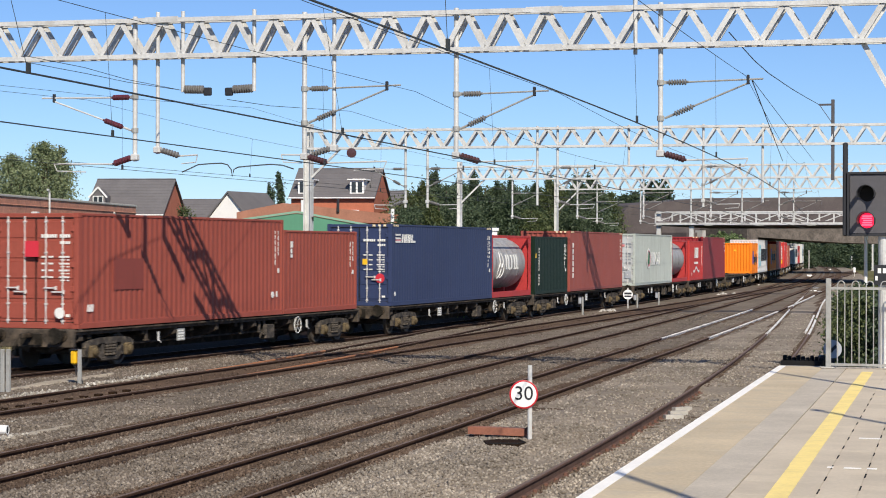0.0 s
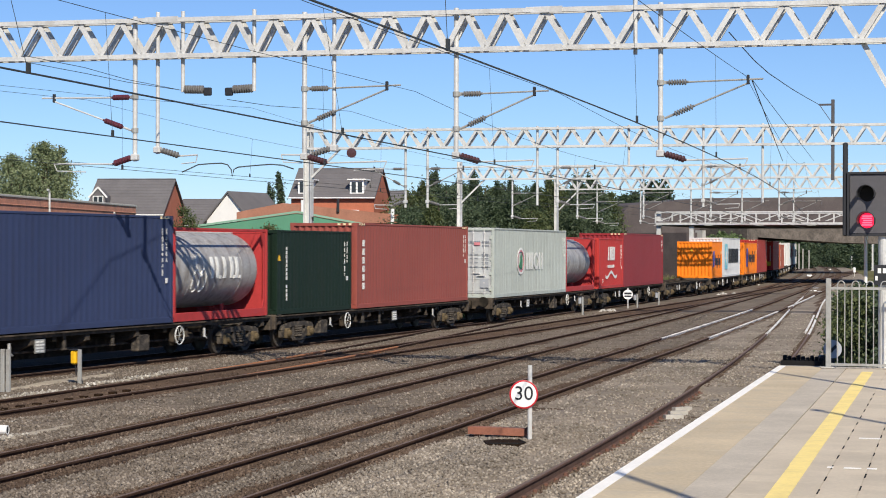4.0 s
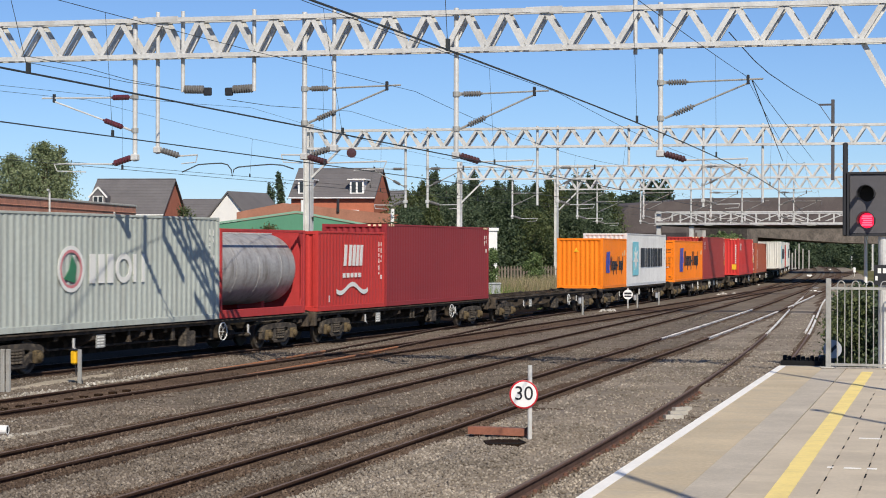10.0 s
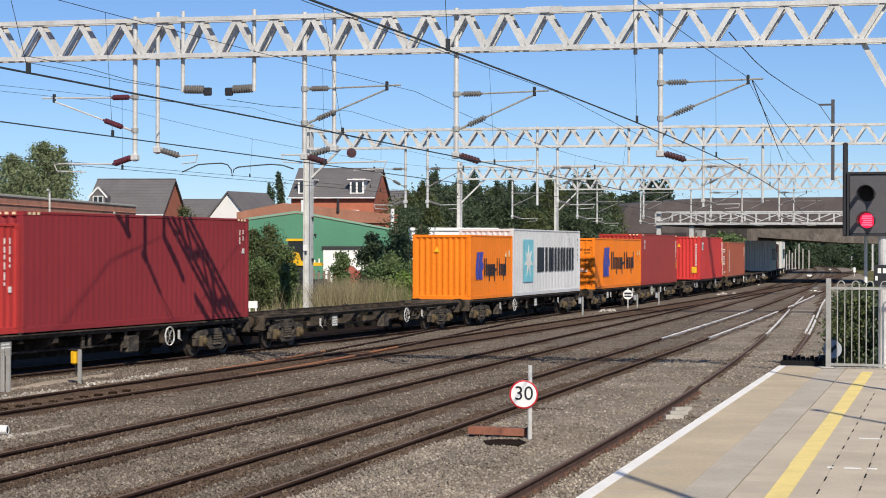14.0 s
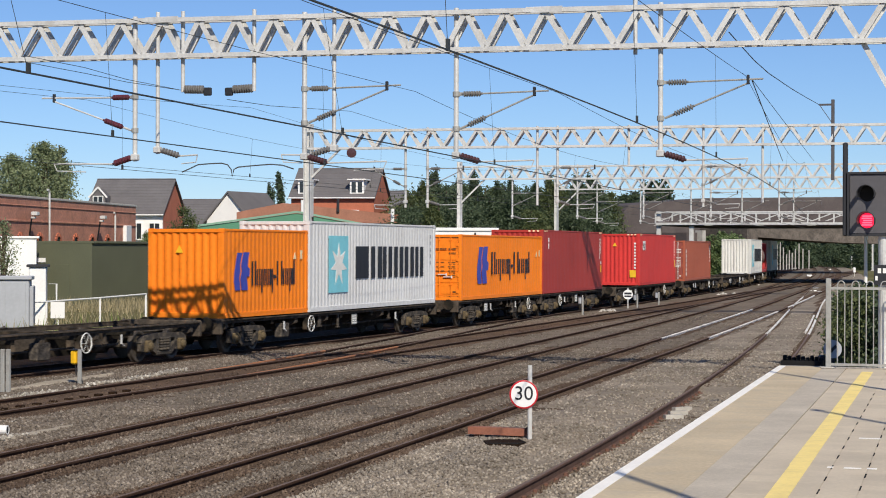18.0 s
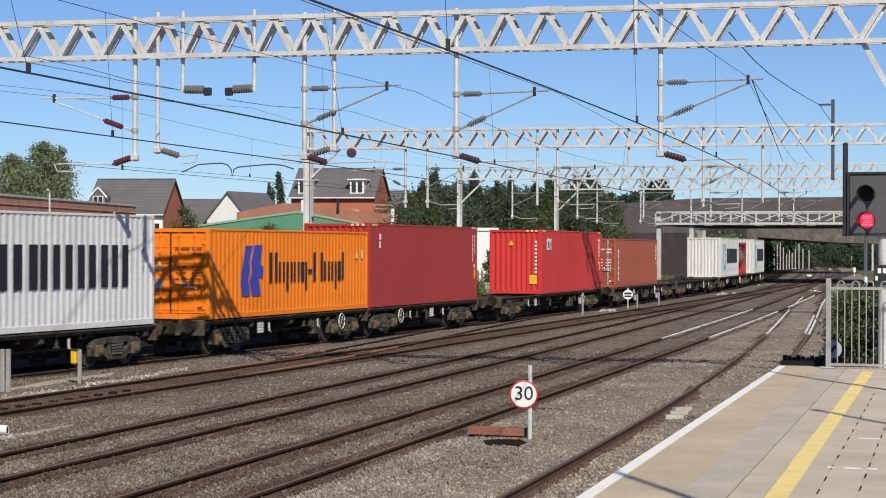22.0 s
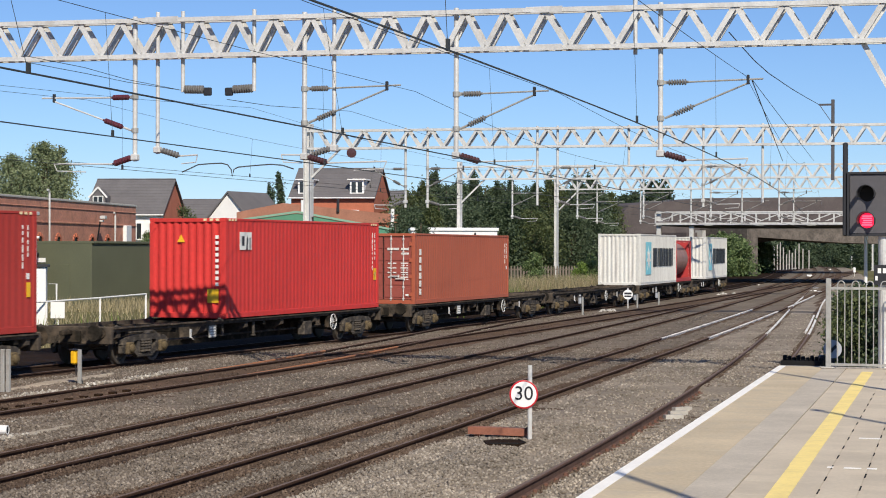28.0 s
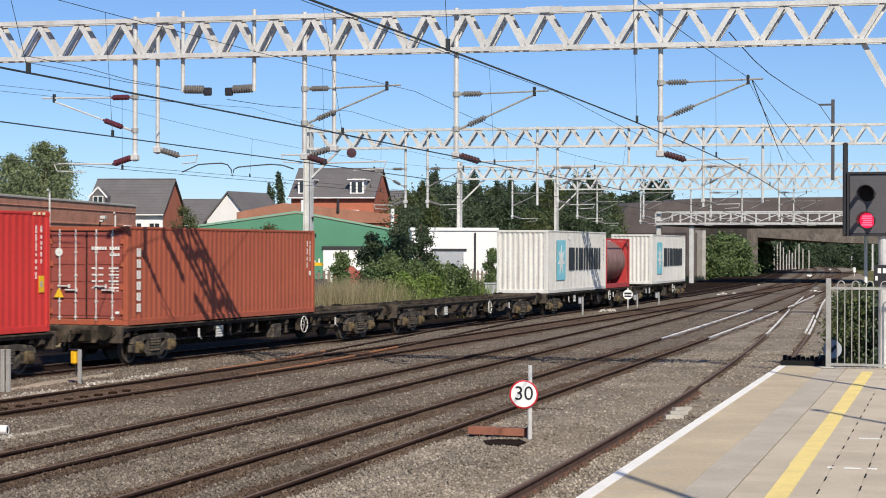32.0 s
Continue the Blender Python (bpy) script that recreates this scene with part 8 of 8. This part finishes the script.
# dark wood of conifers
for k, (x, y, h) in enumerate((
        (163.90, 61.41, 7.86),
        (167.05, 61.49, 8.61),
        (169.33, 61.06, 9.30),
        (165.94, 58.65, 9.37),
        (171.99, 59.56, 9.06),
        (168.65, 56.99, 9.14),
        (174.77, 57.71, 9.03),
        (169.46, 54.71, 8.74),
        (173.67, 54.80, 8.66),
        (168.32, 51.94, 8.98),
        (176.37, 53.20, 8.73),
        (172.93, 50.92, 9.02),
        (179.15, 51.35, 9.01),
        (175.68, 49.16, 9.41),
        (181.89, 49.60, 9.19),
        (154.69, 57.45, 6.77),
        (153.29, 55.42, 7.02),
        (156.67, 54.86, 7.38),
        (155.34, 52.64, 7.24),
        (157.76, 51.79, 7.10),
        (157.40, 49.82, 7.28),
        (158.92, 48.54, 7.11),
        (162.05, 45.70, 7.37),
        (164.49, 44.81, 6.74),
        (170.64, 45.43, 6.36))):
    tree(x, y, h * (0.97 + 0.05 * ((k * 7) % 3)), 3.0 + 0.7 * ((k * 5) % 4) if h > 6.2 else 1.8, (LEAF_DARK, LEAF_PINE, LEAF_DARK, LEAF_OLIVE, LEAF_PINE)[(k * 3) % 5], "dark conifer in the wood behind the railway", 0.105, 16000, conic=1.0 if k % 3 else 0.0, low=0.02, seed=20 + k, clumps=30)

for k, (x, y, h) in enumerate((
        (180.01, 66.85, 8.60), (184.51, 66.11, 9.18), (183.44, 63.17, 9.24), (187.99, 62.31, 9.14), (185.89, 59.25, 8.94),
        (189.56, 57.90, 9.27), (188.44, 55.07, 8.99), (193.02, 54.13, 9.46), (195.65, 52.69, 9.65), (197.98, 52.11, 9.01))):
    tree(x, y, h * 1.1, 4.8 if k < 8 else 2.6, (LEAF_OLIVE, LEAF_DARK, LEAF_PINE)[k % 3], "broad dark tree in the wood behind the railway", 0.13, 12000, low=0.1, seed=240 + k, clumps=24)
for k, (x, y, h) in enumerate(((268.85, 64.70, 14.28), (272.38, 63.75, 14.57), (265.13, 66.22, 12.11), (260.72, 66.70, 11.66), (281.61, 58.68, 11.75))):
    tree(x, y, h, 2.6 if k < 4 else 1.0, LEAF_DARK, "dark tree rising behind the embankment", 0.2, 5500, seed=60 + k)

# bushes beside the line
BUSHES = (
    (93.41, 35.77, 4.55, 1.5, 0), (97.60, 35.93, 4.71, 1.1, 0), (92.10, 36.49, 4.19, 1.1, 0), (87.72, 33.88, 3.05, 1.2, 1), (90.00, 33.43, 2.72, 1.2, 1),
    (91.27, 32.85, 2.64, 1.3, 1), (93.44, 32.72, 2.43, 1.2, 1), (86.08, 32.53, 2.04, 1.1, 2), (87.37, 31.88, 1.88, 1.2, 2), (98.46, 33.52, 1.50, 1.0, 1), (90.63, 37.64, 3.16, 0.7, 1),
    (107.42, 35.19, 3.33, 0.5, 1), (126.43, 38.42, 3.08, 0.9, 1), (135.45, 36.94, 2.93, 0.9, 1), (133.29, 37.05, 2.30, 0.7, 2),
    (121.22, 62.06, 6.5, 1.45, 3), (118.71, 60.14, 5.2, 1.0, 3), (96.42, 45.24, 4.50, 1.25, 4), (97.64, 44.79, 4.76, 1.35, 4), (95.28, 45.44, 3.33, 1.1, 4), (96.97, 43.68, 3.65, 0.9, 1), (92.94, 43.09, 2.74, 1.3, 1), (124.80, 66.91, 4.62, 1.0, 1), (93.2, 41.75, 2.5, 1.0, 1), (94.2, 43.4, 3.9, 1.2, 4), (92.2, 43.0, 2.2, 1.0, 4))
for k, (x, y, h, r, m) in enumerate(BUSHES):
    tree(x, y, max(0.8, h + 0.3), r, (LEAF_DARK if m == 0 and k < 3 else LEAF_MID, LEAF_MID, LEAF_LIGHT, LEAF_OLIVE, LEAF_OLIVE)[m], ("tall dark shrub with reddish tips beside the line", "green shrub growing beside the line", "bright green young shrub beside the line", "dark round tree beside the brick workshop", "dense dark green shrub before the green shed")[m], 0.065 if m else 0.075, 7000, name="bush", low=0.05, group="shrubs beside the line", seed=90 + k)
# ivy bank by the bridge
for k, (x, y, h) in enumerate(((219.44, 45.47, 4.96), (223.79, 45.18, 5.39), (228.20, 44.73, 5.17), (226.48, 43.60, 4.16), (261.21, 47.39, 4.34), (372.11, 57.87, 4.37), (362.92, 53.85, 4.55), (348.46, 49.73, 4.29), (334.59, 43.98, 4.25), (331.40, 52.96, 4.03), (325.07, 40.91, 4.22))):
    tree(x, y, h + 0.3, 2.0, LEAF_MID if k < 5 else LEAF_DARK, "ivy-green shrubs on the bank by the bridge", 0.16, 3600, name="bush", low=0.02, group="shrubs on the bank", seed=130 + k)
for k, (x, y, h) in enumerate(((398.22, 73.98, 5.13), (409.36, 72.49, 5.19), (405.54, 68.30, 4.94), (401.70, 64.19, 5.39), (392.78, 59.40, 5.12), (383.82, 54.78, 5.29), (374.79, 50.32, 5.03), (365.70, 46.02, 4.78))):
    tree(x, y, h + 1.0, 5.0, LEAF_DARK, "dark trees far beyond the bridge", 0.4, 4200, low=0.02, group="far trees", seed=200 + k)
# weeds behind the platform fence
for k, (x, y, h) in enumerate(((39.6, 5.1, 2.6), (40.6, 5.0, 2.7), (41.0, 5.55, 2.6), (42.5, 5.5, 2.7), (39.2, 4.6, 2.7), (43.5, 6.0, 2.5), (45.0, 6.15, 2.6), (47.5, 6.6, 2.6), (44.5, 5.4, 2.8), (50.0, 6.9, 2.4), (53.0, 7.0, 2.6))):
    tree(x, y, h, 0.6, (LEAF_OLIVE, LEAF_PINE, LEAF_OLIVE)[k % 3], "weedy shrub behind the platform fence", 0.045, 4200, name="bush", low=0.02, group="shrubs by the platform", seed=160 + k)


def blades(name, places, h, w, material, label, category="grass"):
    """Thin grass blades as one sheet of stuff."""
    n = len(places)
    a = rng_np.random(n) * 2 * np.pi
    hh = h * (0.45 + 0.8 * rng_np.random(n))
    lean = rng_np.normal(size=(n, 2)) * 0.28
    base = np.array(places)
    dx = np.stack([np.cos(a) * w, np.sin(a) * w, np.zeros(n)], 1)
    top = base + np.stack([lean[:, 0] * hh, lean[:, 1] * hh, hh], 1)
    v = np.stack([base - dx, base + dx, top], 1).reshape(-1, 3)
    me = bpy.data.meshes.new(name)
    me.vertices.add(3 * n)
    me.vertices.foreach_set("co", v.ravel())
    me.loops.add(3 * n)
    me.loops.foreach_set("vertex_index", np.arange(3 * n, dtype=np.int32))
    me.polygons.add(n)
    me.polygons.foreach_set("loop_start", np.arange(0, 3 * n, 3, dtype=np.int32))
    me.materials.append(material)
    me.update(calc_edges=True)
    return tagged(new(name, me), label, category, kind="stuff")


def bare(x, y, z):
    """Shaded, trodden ground under the shrubs and round the portal's foot, where little grass grows."""
    return x < 90 and (y > 0.4275 * x if x > 60 else y > 0.429 * x and y < 0.438 * x) and (abs(y - 0.4345 * x) < 0.55 or (x * 7.3 + y * 3.1) % 1.0 > 0.14)


def strip_points(n, x0, x1, d0, d1):
    x = x0 + (x1 - x0) * rng_np.random(n)
    d = d0 + (d1 - d0) * rng_np.random(n)
    places = [(a, line_train(a) + b, GROUND_Z - 0.15) for a, b in zip(x, d)]
    return [q for q in places if not bare(*q)]


blades("tall_grass", strip_points(34000, 48, 120, 6.6, 30.0), 0.62, 0.025, GRASS, "tall dry yellow-green grass behind the freight line")
blades("tall_grass", strip_points(9000, 110, 210, 6.6, 16.0), 0.7, 0.035, GRASS, "tall dry yellow-green grass behind the freight line")
blades("green_weeds", strip_points(6000, 60, 190, 6.6, 14.0), 0.8, 0.04, LEAF_LIGHT, "green weeds in the dry grass", "weeds")

def patch(n, places, r):
    out = []
    for k in range(n):
        x, y = places[k % len(places)]
        out.append((x + random.gauss(0, r), y + random.gauss(0, r), GROUND_Z - 0.15))
    return [q for q in out if not bare(*q)]


blades("dry_stalks", patch(9000, ((81.06, 34.71), (83.07, 35.01), (81.40, 33.75), (85.32, 34.66), (83.64, 33.42)), 1.1), 1.75, 0.02, GRASS, "tall beige grass stalks beside the line")
blades("dry_stalks", patch(12000, ((112.57, 35.63), (114.77, 35.42), (118.95, 35.58), (121.24, 35.13), (125.46, 35.18), (129.71, 35.17)), 1.6), 1.5, 0.028, GRASS, "tall beige grass stalks beside the line")
blades("green_weeds", patch(5000, ((83.81, 32.93), (116.33, 37.00), (124.96, 36.60), (131.51, 36.07), (98.56, 33.24)), 1.3), 1.4, 0.03, LEAF_LIGHT, "green weeds in the dry grass", "weeds")

# ---- ballast stones ----
def stones(name, places, size, material, label):
    n = len(places)
    base = np.array([(1, 0, 0), (-1, 0, 0), (0, 1, 0), (0, -1, 0), (0, 0, 0.8), (0, 0, -0.8)], float)
    tri = np.array([(0, 2, 4), (2, 1, 4), (1, 3, 4), (3, 0, 4), (2, 0, 5), (1, 2, 5), (3, 1, 5), (0, 3, 5)])
    a = rng_np.random(n) * 2 * np.pi
    c, s = np.cos(a), np.sin(a)
    sz = size * (0.5 + 0.9 * rng_np.random(n))
    v = base[None] * (0.65 + 0.7 * rng_np.random((n, 6, 3))) * sz[:, None, None]
    v[:, :, :2] += rng_np.normal(size=(n, 6, 2)) * 0.25 * sz[:, None, None]
    x = v[:, :, 0] * c[:, None] - v[:, :, 1] * s[:, None]
    y = v[:, :, 0] * s[:, None] + v[:, :, 1] * c[:, None]
    v = np.stack([x, y, v[:, :, 2]], 2) + np.array(places)[:, None, :]
    f = (tri[None] + 6 * np.arange(n)[:, None, None]).reshape(-1, 3)
    me = bpy.data.meshes.new(name)
    me.vertices.add(6 * n)
    me.vertices.foreach_set("co", v.ravel())
    me.loops.add(3 * len(f))
    me.loops.foreach_set("vertex_index", f.ravel().astype(np.int32))
    me.polygons.add(len(f))
    me.polygons.foreach_set("loop_start", np.arange(0, 3 * len(f), 3, dtype=np.int32))
    me.materials.append(material)
    me.update(calc_edges=True)
    return tagged(new(name, me), label, "ballast", kind="stuff")


clean, dusty, fresh = [], [], []
for n_, xa, xb in ((72000, 18.0, 34.0), (52000, 34.0, 60.0), (14000, 60.0, 95.0)):
    for k in range(n_):
        x = random.uniform(xa, xb)
        lo = max(edge_y(x) - 0.4 if x < 36 else line_1(x) - 2.4, x * 0.11)
        y = random.uniform(lo, min(line_train(x) - 0.55, x * 0.66))
        d = near_rail(x, y)
        if d < 0.085:
            continue
        if d == 0.1 and random.random() < 0.5:
            continue
        place = (x, y, bed_z(x, y) + random.uniform(-0.012, 0.016))
        (dusty if d < (0.46 if y > line_2(x) - 1.0 and x < 60 else 0.32) + 0.14 * noise.noise((x * 0.5, y * 2.0, 8)) else fresh if y < line_2(x) - 1.1 + 0.25 * noise.noise((x * 0.6, y, 4)) else clean).append(place)
stones("ballast_stones", clean, 0.027, STONES, "loose grey-brown ballast stones")
stones("clean_stones", fresh, 0.027, FRESH_STONES, "cleaner pale ballast stones beside the platform line")
stones("stained_stones", dusty, 0.024, STAINED_STONES, "rust-stained ballast stones beside the rails")

rubble = []
for k in range(330):
    t = random.random()
    (x, y), (u, v), r = (((34.7, 22.1), (37.5, 21.95), 0.15), ((38.1, 22.1), (42.0, 22.55), 0.12), ((41.5, 22.55), (44.9, 22.9), 0.14), ((26.8, 17.25), (28.2, 17.45), 0.14))[min(3, k % 10 // 3)]
    x, y = x + (u - x) * t + random.gauss(0, r), y + (v - y) * t + random.gauss(0, r)
    rubble.append((x, y, bed_z(x, y) + 0.035))
stones("broken_stone", rubble, 0.038, RUBBLE_PALE, "pale broken stones scattered on the sandy soil")


motions()
